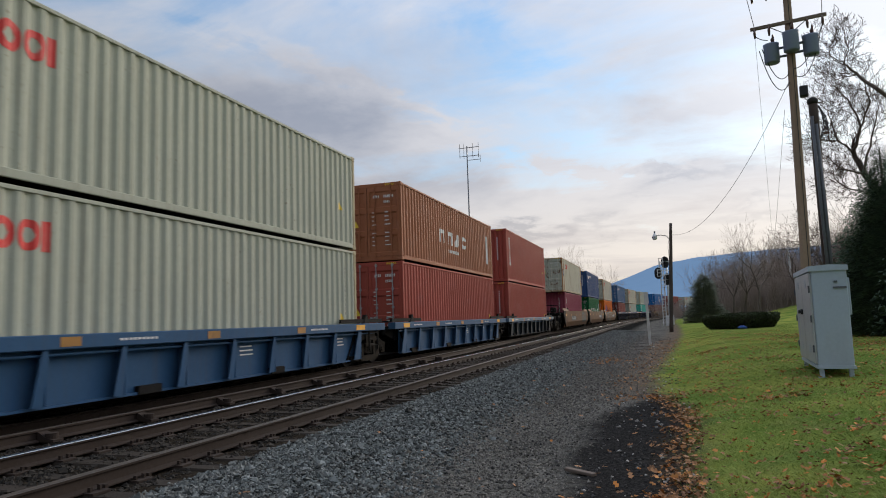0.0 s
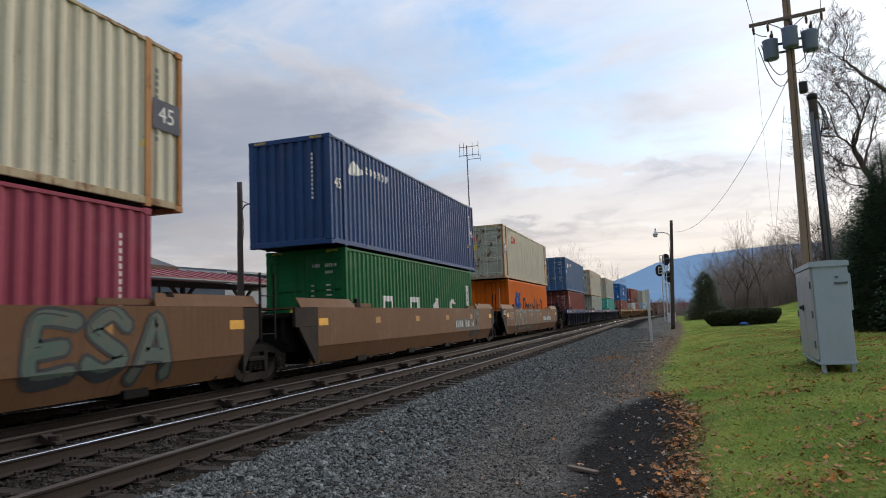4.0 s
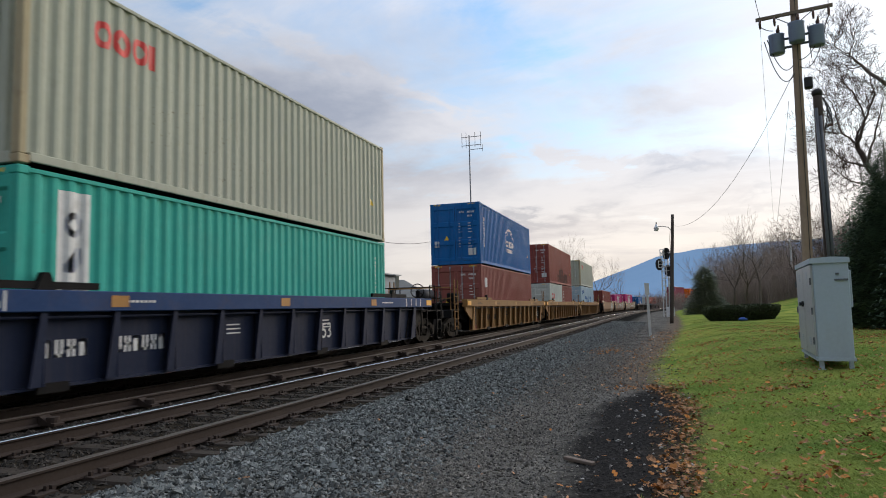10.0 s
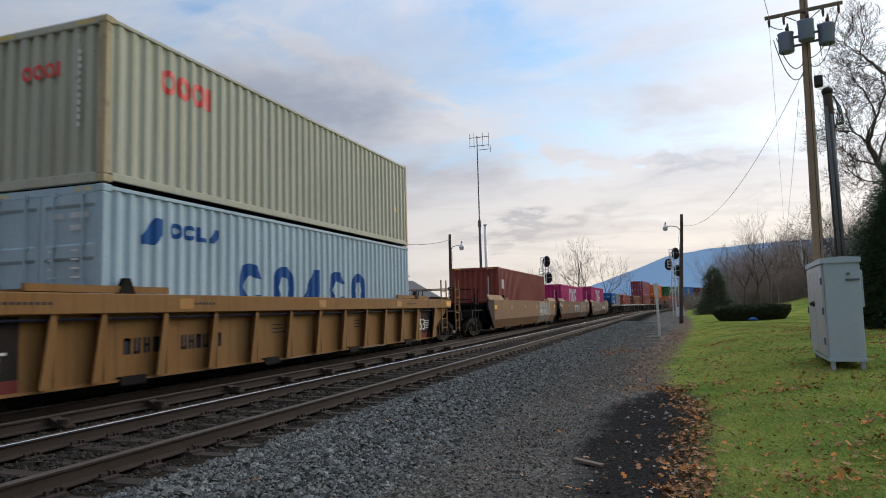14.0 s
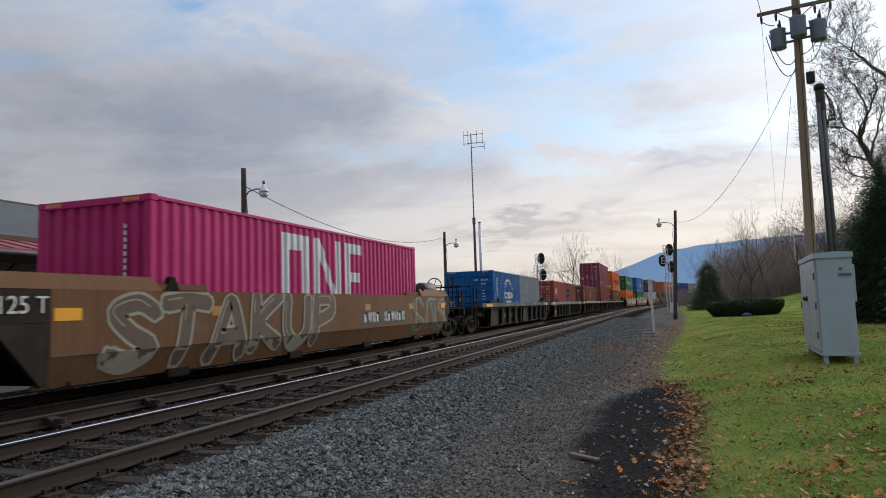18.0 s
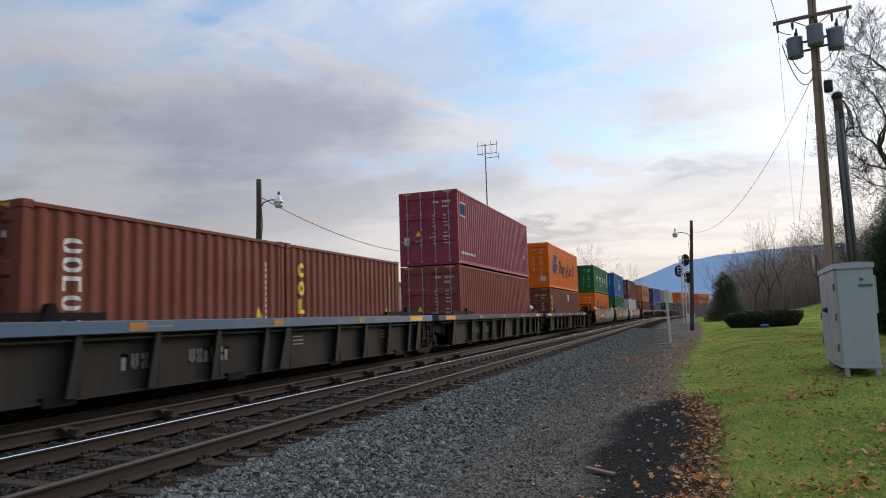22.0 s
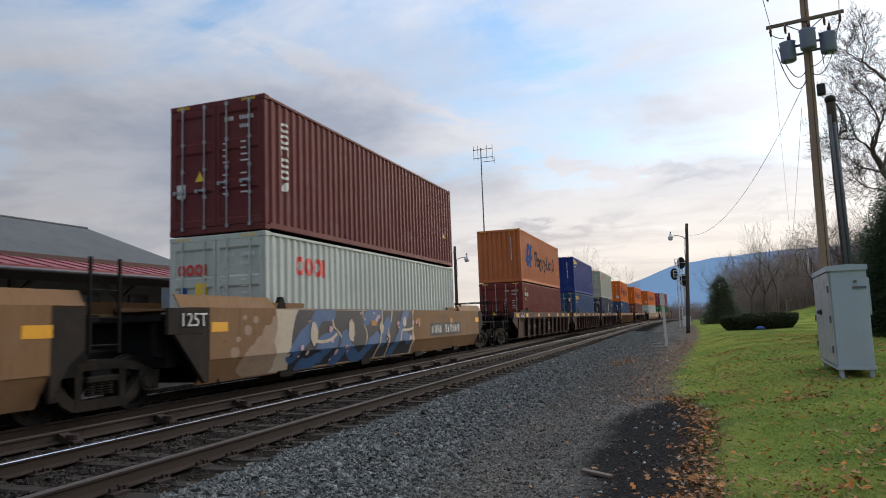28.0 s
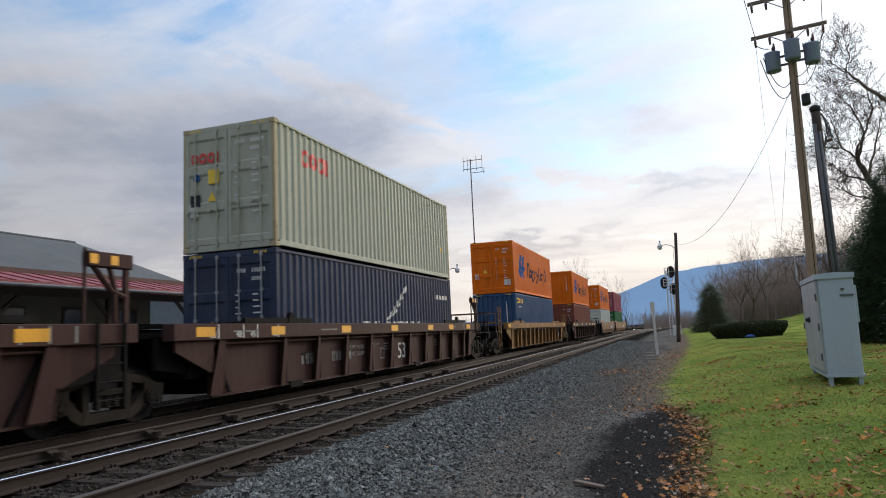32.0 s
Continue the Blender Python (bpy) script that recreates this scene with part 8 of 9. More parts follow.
def insulator(parent, x, y, z, h=0.28):
    s = Shape()
    for k in range(4):
        s.disc((x, y, z + k * h / 4), 0.055 - 0.006 * k, 0.018, "z", 10)
    s.tube([(x, y, z - 0.05), (x, y, z + h)], 0.02, 8)
    part("insulator", s, M_INSUL, parent, "brown porcelain insulator", True)


def build_utility_pole():
    x, y = POLE
    z = gz(x, y)
    top = tagged(new("utility_pole"), "tall wooden utility pole with crossarms and three transformers", "utility pole")
    top.matrix_basis = pose(x, y, z, 0, 0, -10.6)
    H = 14.2 - z
    part("shaft", pole_shape(H, 0.185, 0.13, (0.21, 0.0), 18, 3), M_POLE, top, "weathered brown wooden shaft", True)
    c = 11.86 - z
    for zz, half in ((c, 1.24), (c + 1.35, 1.24)):
        arm = part("crossarm", Shape().box(-half + 0.14, half + 0.14, -0.22, -0.12, zz - 0.06, zz + 0.06, 0.01), M_ARM, top, "wooden crossarm")
        for q in (-1, 1):
            part("brace", Shape().tube([(q * 0.05 + 0.15, -0.17, zz - 0.45), (q * 0.62 + 0.14, -0.17, zz - 0.04)], 0.018, 5), M_CONDUIT, arm)
        for q in (-1.1, -0.62, 0.62, 1.1):
            part("cutout", Shape().tube([(q + 0.14, -0.26, zz - 0.06), (q + 0.14, -0.30, zz - 0.22), (q + 0.14, -0.24, zz - 0.40)], [0.03, 0.05, 0.03], 8), M_INSUL, arm, "hanging insulator", True)
    for q, dz, yy in ((-0.46, -0.92, -0.02), (0.20, -0.72, -0.36), (0.82, -0.87, -0.02)):
        zt = c + dz
        can = Shape().tube([(q, yy, zt - 0.46), (q, yy, zt - 0.42), (q, yy, zt + 0.20), (q, yy, zt + 0.25), (q, yy, zt + 0.29)], [0.24, 0.265, 0.265, 0.285, 0.17], 18)
        t = part("transformer", can, M_TRANSFORMER, top, "blue-grey transformer can", True)
        part("bushing", Shape().tube([(q + 0.06, yy, zt + 0.34), (q + 0.06, yy, zt + 0.44), (q + 0.08, yy, zt + 0.52), (q + 0.08, yy, zt + 0.62)], [0.06, 0.07, 0.04, 0.03], 8), M_INSUL, t, "brown bushing", True)
        part("hanger", Shape().box(min(q, 0.16), max(q, 0.16) + 0.001, yy - 0.02, yy + 0.02, zt + 0.02, zt + 0.10).box(min(q, 0.16), max(q, 0.16) + 0.001, yy - 0.02, yy + 0.02, zt - 0.3, zt - 0.22) if abs(q - 0.2) > 0.1 else Shape().box(0.12, 0.24, -0.12, 0.0, zt - 0.2, zt + 0.1), M_CONDUIT, t)
    for a, b, d in (((-0.86, -0.1, c - 0.85), (0.05, -0.20, c - 2.25), 0.78), ((-0.76, -0.12, c - 0.80), (0.05, -0.20, c - 1.9), 0.6), ((1.06, -0.1, c - 0.65), (0.22, -0.12, c - 1.75), 0.30),
                    ((1.12, -0.1, c - 0.70), (0.24, -0.12, c - 2.0), 0.55), ((0.56, -0.1, c - 0.55), (0.62, -0.12, c - 1.75), 0.0), ((1.24, -0.2, c - 0.3), (1.05, -0.1, c - 0.72), 0.08), ((-0.96, -0.2, c - 0.3), (-0.55, -0.1, c - 0.5), 0.05)):
        pts = []
        for i in range(13):
            f = i / 12
            p = Vector(a).lerp(Vector(b), f)
            pts.append((p.x, p.y, p.z - 4 * d * f * (1 - f)))
        part("jumper_cable", Shape().tube(pts, 0.016, 5), M_WIRE, top, "drooping black cable", True)
    part("bracket_box", Shape().box(0.32, 0.60, -0.22, 0.08, c - 2.84, c - 2.44, 0.04), M_SIGNAL, top, "dark floodlight box")
    part("ground_wire", Shape().tube([(0.10, -0.17, 0.0), (0.18, -0.15, H * 0.6), (0.22, -0.13, H - 1.0)], 0.012, 5), M_WIRE, top)
    # the service line to the lamp pole and lines overhead
    r = radians(-10.6)

    def world(px, py, pz):
        return (x + px * math.cos(r) - py * math.sin(r), y + px * math.sin(r) + py * math.cos(r), z + pz)
    cable("service_wire", world(0.0, 0, c - 2.2), (LAMP[0] + 0.47, LAMP[1], 7.35), 1.6, 0.010, "thin black wire from utility pole to lamp pole")
    for q in (-1.1, 1.1):
        cable("power_line", world(q + 0.14, -0.26, c + 0.05), world(q - 0.9, -60, c + 3.0), 0.8, 0.012, "thin power line above the lawn")
        cable("power_line", world(q + 0.14, -0.26, c - 0.05), (x + 14 + q, y + 95, 9.0), 1.0, 0.007, "thin power line toward the woods")
    cable("power_line", world(-0.2, -0.1, c - 3.2), (x + 10, y + 80, 7.0), 0.8, 0.008, "thin telephone line toward the woods")


def build_dark_pole():
    az = radians(11.8)
    x, y = 27.6 * math.sin(az), 27.6 * math.cos(az)
    z = gz(x, y)
    top = tagged(new("riser_pole"), "short dark pole with grey conduits beside the utility pole", "utility pole")
    top.matrix_basis = pose(x, y, z)
    H = 9.1 - z
    part("shaft", pole_shape(H, 0.16, 0.15, (0.0, 0), 12, 5), M_POLE_DARK, top, "tarred wooden shaft", True)
    part("cap", Shape().tube([(0, 0, H - 0.22), (0, 0, H - 0.1), (0, 0, H - 0.02), (0, 0, H + 0.04)], [0.165, 0.19, 0.17, 0.08], 14), M_SIGNAL, top, "black cap", True)
    for k, dx in enumerate((-0.12, 0.0)):
        part("conduit", Shape().tube([(dx + 0.10, -0.18, -0.05), (dx + 0.06, -0.17, H * 0.5), (dx + 0.02, -0.16, H - 0.7 - k * 0.3)], 0.055, 10), M_CONDUIT, top, "grey plastic conduit", True)
    for k in range(4):
        part("cable_loop", Shape().tube([(0.05, 0, H - 0.15), (0.22 + 0.06 * k, 0.02 * k, H - 0.35 - 0.12 * k), (0.30 + 0.05 * k, 0.03 * k, H - 0.9 - 0.1 * k), (0.15, 0, H - 1.5)], 0.018, 5), M_WIRE, top, "black cable loop", True)
    part("fuse", Shape().tube([(0.25, 0, H - 1.35), (0.42, 0, H - 1.3)], 0.05, 8), M_INSUL, top)


LAMP = (0.44, 53.5)


def build_lamp(name, x, y, h, arm, side, label, seed, r=0.13, tip=0.0):
    z = gz(x, y)
    top = tagged(new(name), label, "street lamp", "lamp poles")
    top.matrix_basis = pose(x, y, z, 0, tip, 0)
    part("shaft", pole_shape(h, r * 1.15, r * 0.85, (0.02, 0), 12, seed), M_POLE_DARK, top, "dark wooden shaft", True)
    za = h - 1.05
    part("bracket", Shape().tube([(0, 0, za - 0.35), (side * arm * 0.25, 0, za - 0.02), (side * arm * 0.6, 0, za + 0.06), (side * arm, 0, za + 0.02)], 0.028, 8), M_CONDUIT, top, "curved steel bracket", True)
    head = part("lamp_head", Shape().tube([(side * arm, 0, za + 0.22), (side * arm, 0, za + 0.08), (side * arm, 0, za - 0.02), (side * arm, 0, za - 0.10)], [0.06, 0.10, 0.17, 0.21], 14), M_ALU, top, "grey dome lamp head", True)
    part("photocell", Shape().tube([(side * arm, 0, za + 0.2), (side * arm, 0, za + 0.36)], 0.055, 10), M_CONDUIT, head, "", True)
    part("lens", Shape().tube([(side * arm, 0, za - 0.10), (side * arm, 0, za - 0.24), (side * arm, 0, za - 0.30)], [0.19, 0.17, 0.11], 14), surface("lamp_glass", (0.55, 0.56, 0.56), rough=0.2), head, "ribbed glass refractor", True)
    part("feed_cable", Shape().tube([(side * 0.14, 0, za - 0.3), (side * 0.19, 0, za - 0.9), (side * 0.13, 0, za - 1.5), (side * 0.13, 0, 1.0)], 0.014, 5), M_WIRE, top, "", True)
    return top


def signal_head(parent, x, y, z):
    """A round-topped black backing plate with three lamps under hoods."""
    s = Shape()
    ring = [(0.42 * math.cos(g), 0.55 * math.sin(g) + (0.12 if math.sin(g) > 0 else -0.12)) for g in [2 * math.pi * j / 24 for j in range(24)]]
    s.prism([(x + a, z + b) for a, b in ring], y - 0.02, y + 0.02, "y")
    h = part("signal_head", s, M_SIGNAL, parent, "black oval signal head")
    for k, (a, b) in enumerate(((0.0, 0.36), (0.0, 0.0), (0.0, -0.36))):
        hood = Shape()
        hood.tube([(x + a, y - 0.02, z + b), (x + a, y - 0.26, z + b)], 0.12, 12, False)
        part("hood", hood, M_SIGNAL, h)
        part("lens", Shape().disc((x + a, y - 0.04, z + b), 0.10, 0.012, "y", 14), surface("dark_lens", (0.03, 0.03, 0.035), rough=0.15), h)
    return h


def build_signal(x, y, h, flip):
    z = gz(x, y)
    top = tagged(new("railway_signal"), "silver lattice railway signal mast with black signal heads", "railway signal", "railway signals")
    top.matrix_basis = pose(x, y, z, 0, 0, 0)
    part("mast", Shape().tube([(0, 0, -0.1), (0, 0, h)], 0.10, 12), M_ALU, top, "silver tube mast", True)
    part("base_box", Shape().box(-0.45, 0.45, -0.3, 0.3, -0.1, 1.1, 0.03), M_ALU, top, "silver relay case at its foot")
    q = -1 if flip else 1
    for zz in (h - 3.0, h - 1.6):
        part("platform", Shape().box(-0.75, 0.45, -0.35, 0.35, zz, zz + 0.05), M_ALU, top, "grated landing")
    for dx in (-0.72, -0.38):
        part("ladder_rail", Shape().box(dx - 0.045, dx + 0.045, 0.18, 0.23, 0.0, h + 0.1), M_ALU, top)
    for k in range(int(h / 0.35)):
        part("rung", Shape().box(-0.70, -0.40, 0.19, 0.22, 0.25 + k * 0.35, 0.28 + k * 0.35), M_ALU, top)
    for zz in (h - 2.1, h - 1.1, h - 0.1):
        part("guard_rail", Shape().tube([(-0.75, -0.35, zz), (0.45, -0.35, zz), (0.45, 0.35, zz), (-0.75, 0.35, zz), (-0.75, -0.35, zz)], 0.022, 5), M_ALU, top)
    for dx, zz, hh in ((-0.60, h - 0.75, 1.1), (-0.45, h - 2.85, 1.2), (-0.80, h - 1.75, 0.8), (-0.55, h - 4.4, 1.2)):
        fr = Shape().box(dx - 0.26, dx - 0.19, -0.42, -0.38, zz, zz + hh).box(dx + 0.19, dx + 0.26, -0.42, -0.38, zz, zz + hh)
        for k in range(3):
            fr.box(dx - 0.19, dx + 0.19, -0.42, -0.38, zz + k * (hh - 0.07) / 2, zz + k * (hh - 0.07) / 2 + 0.07)
        part("bracket_frame", fr, M_ALU, top, "silver lattice bracket")
    signal_head(top, -0.15, -0.22, h - 0.15)
    signal_head(top, 0.0, -0.22, h - 2.1)
    if not flip:
        signal_head(top, -0.95, 0.1, h - 1.35)


def build_sign_post():
    x, y = -0.72, 33.9
    top = tagged(new("marker_post"), "thin pale grey marker post at the edge of the lawn", "post")
    top.matrix_basis = pose(x, y, gz(x, y), 0, -1.5, 0)
    part("post", Shape().box(-0.06, 0.06, -0.03, 0.03, -0.1, 2.45, 0.006), M_GREYPOST, top)
    part("plate", Shape().box(-0.105, 0.105, -0.045, -0.033, 1.95, 2.52, 0.004), M_GREYPOST, top, "small blank marker plate")


def build_antenna():
    x, y = -16.5, 59.3
    top = tagged(new("radio_mast"), "tall thin radio mast with a small yagi antenna on top", "antenna mast")
    top.matrix_basis = pose(x, y, 0)
    H = 17.52
    part("mast", Shape().tube([(0, 0, 0), (0, 0, 9.4), (0, 0, 9.5), (0, 0, H)], [0.13, 0.11, 0.065, 0.05], 10), M_CONDUIT, top, "grey steel tube", True)
    part("collar", Shape().tube([(0, 0, 9.0), (0, 0, 9.6)], 0.15, 10), M_CONDUIT, top)
    for zz in (H - 0.15, H - 0.95):
        part("boom", Shape().tube([(-0.75, 0, zz), (1.15, 0, zz)], 0.03, 6), M_CONDUIT, top)
    part("boom", Shape().tube([(0.1, 0, H - 1.35), (1.3, 0, H - 1.35)], 0.028, 6), M_CONDUIT, top)
    for q in (-0.7, -0.3, 0.55, 1.1):
        part("element", Shape().tube([(q, 0, H - 1.15), (q, 0, H + 0.25)], 0.022, 5), M_CONDUIT, top)
    part("element", Shape().tube([(1.25, 0, H - 1.6), (1.25, 0, H - 0.95)], 0.022, 5), M_CONDUIT, top)
    mast2 = tagged(new("steel_mast"), "grey steel tube mast beside the radio mast", "mast")
    mast2.matrix_basis = pose(x + 0.35, y + 0.6, 0)
    part("tube", Shape().tube([(0, 0, 0), (0, 0, 9.2)], [0.15, 0.13], 12), M_ALU, mast2, "", True)
    part("cap", Shape().disc((0, 0, 9.22), 0.16, 0.04, "z", 12), M_CONDUIT, mast2)


def build_plank():
    top = new("plank", Shape().box(-0.16, 0.16, -0.035, 0.035, 0.0, 0.03, 0.005).mesh("plank", surface("old_board", (0.13, 0.10, 0.08), rough=0.9, grain=25, bump=0.3)))
    top.matrix_basis = pose(-0.855, 6.67, gz(-0.855, 6.67) + 0.012, 0, 3, -27)
    tagged(top, "short weathered scrap board lying on the cinder path", "board")


build_cabinet()
build_utility_pole()
build_dark_pole()
build_lamp("street_lamp", LAMP[0], LAMP[1], 8.3, 1.15, -1, "dark wooden lamp pole at the edge of the lawn", 8, tip=3.1)
build_lamp("street_lamp", -16.0, 23.0, 7.45, 0.95, 1, "dark wooden lamp pole on the station platform", 9, 0.12)
build_lamp("street_lamp", -16.0, 48.8, 7.35, 0.95, 1, "dark wooden lamp pole at the platform end", 10, 0.12)
cable("platform_wire", (-15.9, 23.0, 6.6), (-15.9, 48.8, 6.85), 1.15, 0.016, "thin wire slung between the platform lamp poles")
build_signal(0.6, 81.0, 7.3, False)
build_signal(-14.0, 80.4, 7.1, True)
build_sign_post()
build_antenna()
build_plank()

# ---- the station and the houses across the tracks ----
M_SHINGLE = surface("grey_shingle", (0.085, 0.095, 0.10), alt=(0.12, 0.13, 0.135), rough=0.9, scale=0.8, grain=14, amount=0.6, dirt=(0.05, 0.05, 0.05), dirt_amount=0.4, bump=0.3)
M_FASCIA = surface("red_fascia", (0.24, 0.050, 0.058), rough=0.55, scale=0.8, dirt=(0.12, 0.05, 0.04), dirt_amount=0.4)
M_DARKWOOD = surface("dark_timber", (0.050, 0.042, 0.036), rough=0.8, scale=1.5, grain=12)
M_BRICK = surface("station_wall", (0.105, 0.110, 0.090), alt=(0.140, 0.145, 0.118), rough=0.9, scale=2.0, grain=16)
M_SIDING = surface("white_siding", (0.55, 0.56, 0.55), rough=0.7, scale=1.0, dirt=(0.35, 0.33, 0.3), dirt_amount=0.3)
M_METALROOF = surface("blue_grey_roof", (0.18, 0.21, 0.235), rough=0.6, metal=0.2, scale=0.8, dirt=(0.1, 0.1, 0.1), dirt_amount=0.3)
M_CONCRETE = surface("platform_concrete", (0.30, 0.29, 0.275), rough=0.9, scale=0.7, grain=12, dirt=(0.14, 0.13, 0.12), dirt_amount=0.5)
M_GLASS = surface("window_glass", (0.03, 0.035, 0.04), rough=0.08, bump=0, rough_var=0.03)


def build_station():
    top = tagged(new("station_house"), "old station house with a grey hipped roof and red fascia", "station")
    z_e, z_r = 4.32, 6.14
    xe, xr = -20.4, -24.2
    y0, y1 = -6.0, 24.6
    ye = 22.4
    v = [(xe, y0, z_e), (xe, y1, z_e), (2 * xr - xe, y1, z_e), (2 * xr - xe, y0, z_e), (xr, y0 + 2.4, z_r), (xr, ye, z_r)]
    f = [(0, 1, 5, 4), (1, 2, 5), (2, 3, 4, 5), (3, 0, 4)]
    v += [(a, b, c - 0.12) for a, b, c in v]
    s = Shape().add(v, f + [tuple(i + 6 for i in g)[::-1] for g in f] + [(1, 0, 6, 7), (2, 1, 7, 8), (3, 2, 8, 9), (0, 3, 9, 6)])
    roof = part("roof", s, M_SHINGLE, top, "grey shingled hipped roof")
    part("ridge_cap", Shape().tube([(xr, y0 + 2.4, z_r), (xr, ye, z_r)], 0.06, 6), M_SHINGLE, roof)
    part("fascia", Shape().box(xe - 0.02, xe + 0.06, y0, y1 + 0.05, z_e - 0.22, z_e - 0.02).box(2 * xr - xe, xe, y1, y1 + 0.06, z_e - 0.22, z_e - 0.02), surface("brown_fascia", (0.085, 0.045, 0.036), rough=0.7), top, "brown eaves board")
    part("wall", Shape().box(xe - 7.0, xe - 0.9, y0 + 0.8, y1 - 0.9, 0.0, z_e - 0.2), M_BRICK, top, "dark brick wall")
    for k in range(9):
        y = 1.0 + k * 2.6
        w = part("window", Shape().box(xe - 0.9, xe - 0.84, y, y + 1.1, 1.5, 3.1), M_DARKWOOD, top, "tall sash window")
        part("pane", Shape().box(xe - 0.84, xe - 0.83, y + 0.08, y + 1.02, 1.58, 2.28).box(xe - 0.84, xe - 0.83, y + 0.08, y + 1.02, 2.34, 3.02), M_GLASS, w)
    # the canopy along the platform
    can = tagged(new("platform_canopy"), "long platform canopy with red edge and dark timber posts", "canopy")
    cy0, cy1 = -6.0, 30.2
    roof = part("canopy_roof", Shape().prism([(-18.0, 3.52), (-18.0, 3.60), (-20.3, 4.14), (-23.4, 3.75), (-23.4, 3.65), (-20.3, 4.04)], cy0, cy1, "y"), M_FASCIA, can, "low red metal canopy roof")
    for i in range(44):
        y = cy0 + 0.4 + i * 0.81
        part("seam", Shape().prism([(-18.0, 3.60), (-20.3, 4.14), (-20.3, 4.175), (-18.0, 3.635)], y, y + 0.04, "y"), M_FASCIA, roof)
    part("red_edge", Shape().box(-18.06, -17.98, cy0, cy1, 3.46, 3.62).box(-20.9, -18.0, cy1, cy1 + 0.06, 3.52, 3.85), M_FASCIA, can, "red painted fascia board")
    part("gutter", Shape().tube([(-17.93, cy0, 3.50), (-17.93, cy1, 3.50)], 0.05, 8), M_CONDUIT, can)
    part("soffit_beam", Shape().box(-20.0, -19.85, cy0, cy1, 3.35, 3.62), M_DARKWOOD, can)
    k = 0
    y = -2.0
    while y < cy1:
        post = part("post", Shape().box(-20.0, -19.84, y - 0.08, y + 0.08, 0.3, 3.5, 0.01), M_DARKWOOD, can, "dark timber post")
        part("bracket", Shape().prism([(y + 0.08, 2.7), (y + 0.9, 3.46), (y + 0.75, 3.46), (y + 0.08, 2.86)], -19.98, -19.86, "x").prism([(y - 0.08, 2.7), (y - 0.9, 3.46), (y - 0.75, 3.46), (y - 0.08, 2.86)], -19.98, -19.86, "x"), M_DARKWOOD, post)
        y += 4.4
    plat = new("platform", Shape().box(-27.0, -13.4, -12.0, 52.0, -0.3, 0.32, 0.02).mesh("platform", M_CONCRETE))
    tagged(plat, "low worn concrete station platform across the tracks", "platform", kind="structure")
    for k, yy in enumerate((26.5, 29.0)):
        b = tagged(new("platform_bench"), "dark wooden bench under the platform canopy", "bench")
        b.matrix_basis = pose(-19.2, yy, 0.32)
        part("seat", Shape().box(-0.25, 0.25, -0.9, 0.9, 0.42, 0.47), M_DARKWOOD, b)
        part("backrest", Shape().box(-0.28, -0.23, -0.9, 0.9, 0.5, 0.95), M_DARKWOOD, b)
        for q in (-0.75, 0.75):
            part("leg", Shape().box(-0.22, 0.22, q - 0.04, q + 0.04, 0.0, 0.42), M_SIGNAL, b)


def build_house(name, x, y, w, d, h, rise, wall, roofm, label, rz=0.0, windows=3):
    top = tagged(new(name), label, "house")
    top.matrix_basis = pose(x, y, 0, 0, 0, rz)
    part("wall", Shape().prism([(-w / 2, 0), (w / 2, 0), (w / 2, h), (0, h + rise), (-w / 2, h)], -d / 2, d / 2, "y"), wall, top, "pale siding wall")
    o = 0.45
    for q in (-1, 1):
        part("roof", Shape().prism([(0, h + rise + 0.12), (q * (w / 2 + o), h - o * rise / (w / 2) + 0.12), (q * (w / 2 + o), h - o * rise / (w / 2)), (0, h + rise)], -d / 2 - o, d / 2 + o, "y"), roofm, top, "pitched shingle roof")
        part("bargeboard", Shape().prism([(0, h + rise + 0.02), (q * (w / 2 + o), h - o * rise / (w / 2)), (q * (w / 2 + o), h - o * rise / (w / 2) - 0.2), (0, h + rise - 0.2)], -d / 2 - o - 0.05, -d / 2 - o, "y"), M_SIDING, top, "white bargeboard")
    for k in range(windows):
        for row in range(max(1, int(h / 2.8))):
            a = -w / 2 + (k + 0.5) * w / windows
            wd = part("window", Shape().box(a - 0.5, a + 0.5, -d / 2 - 0.04, -d / 2 + 0.02, 0.95 + row * 2.7, 2.35 + row * 2.7), M_SIDING, top, "white framed window")
            part("pane", Shape().box(a - 0.42, a + 0.42, -d / 2 - 0.05, -d / 2 - 0.045, 1.02 + row * 2.7, 1.62 + row * 2.7).box(a - 0.42, a + 0.42, -d / 2 - 0.05, -d / 2 - 0.045, 1.68 + row * 2.7, 2.28 + row * 2.7), M_GLASS, wd)
    part("chimney", Shape().box(w * 0.2, w * 0.2 + 0.6, -0.3, 0.3, h, h + rise + 0.5), M_BRICK, top)


build_station()
build_house("house", -42.0, 76.0, 11.0, 9.0, 3.4, 2.4, M_SIDING, M_SHINGLE, "white house with a grey gable roof behind the platform", 20)
build_house("house", -30.0, 70.0, 7.0, 8.0, 3.0, 1.9, M_SIDING, M_SHINGLE, "small white gabled house behind the tracks", -12, 2)
build_house("shed", -29.0, 46.0, 10.0, 26.0, 4.75, 0.6, M_METALROOF, M_METALROOF, "long low blue-grey metal shed by the platform", 0, 2)

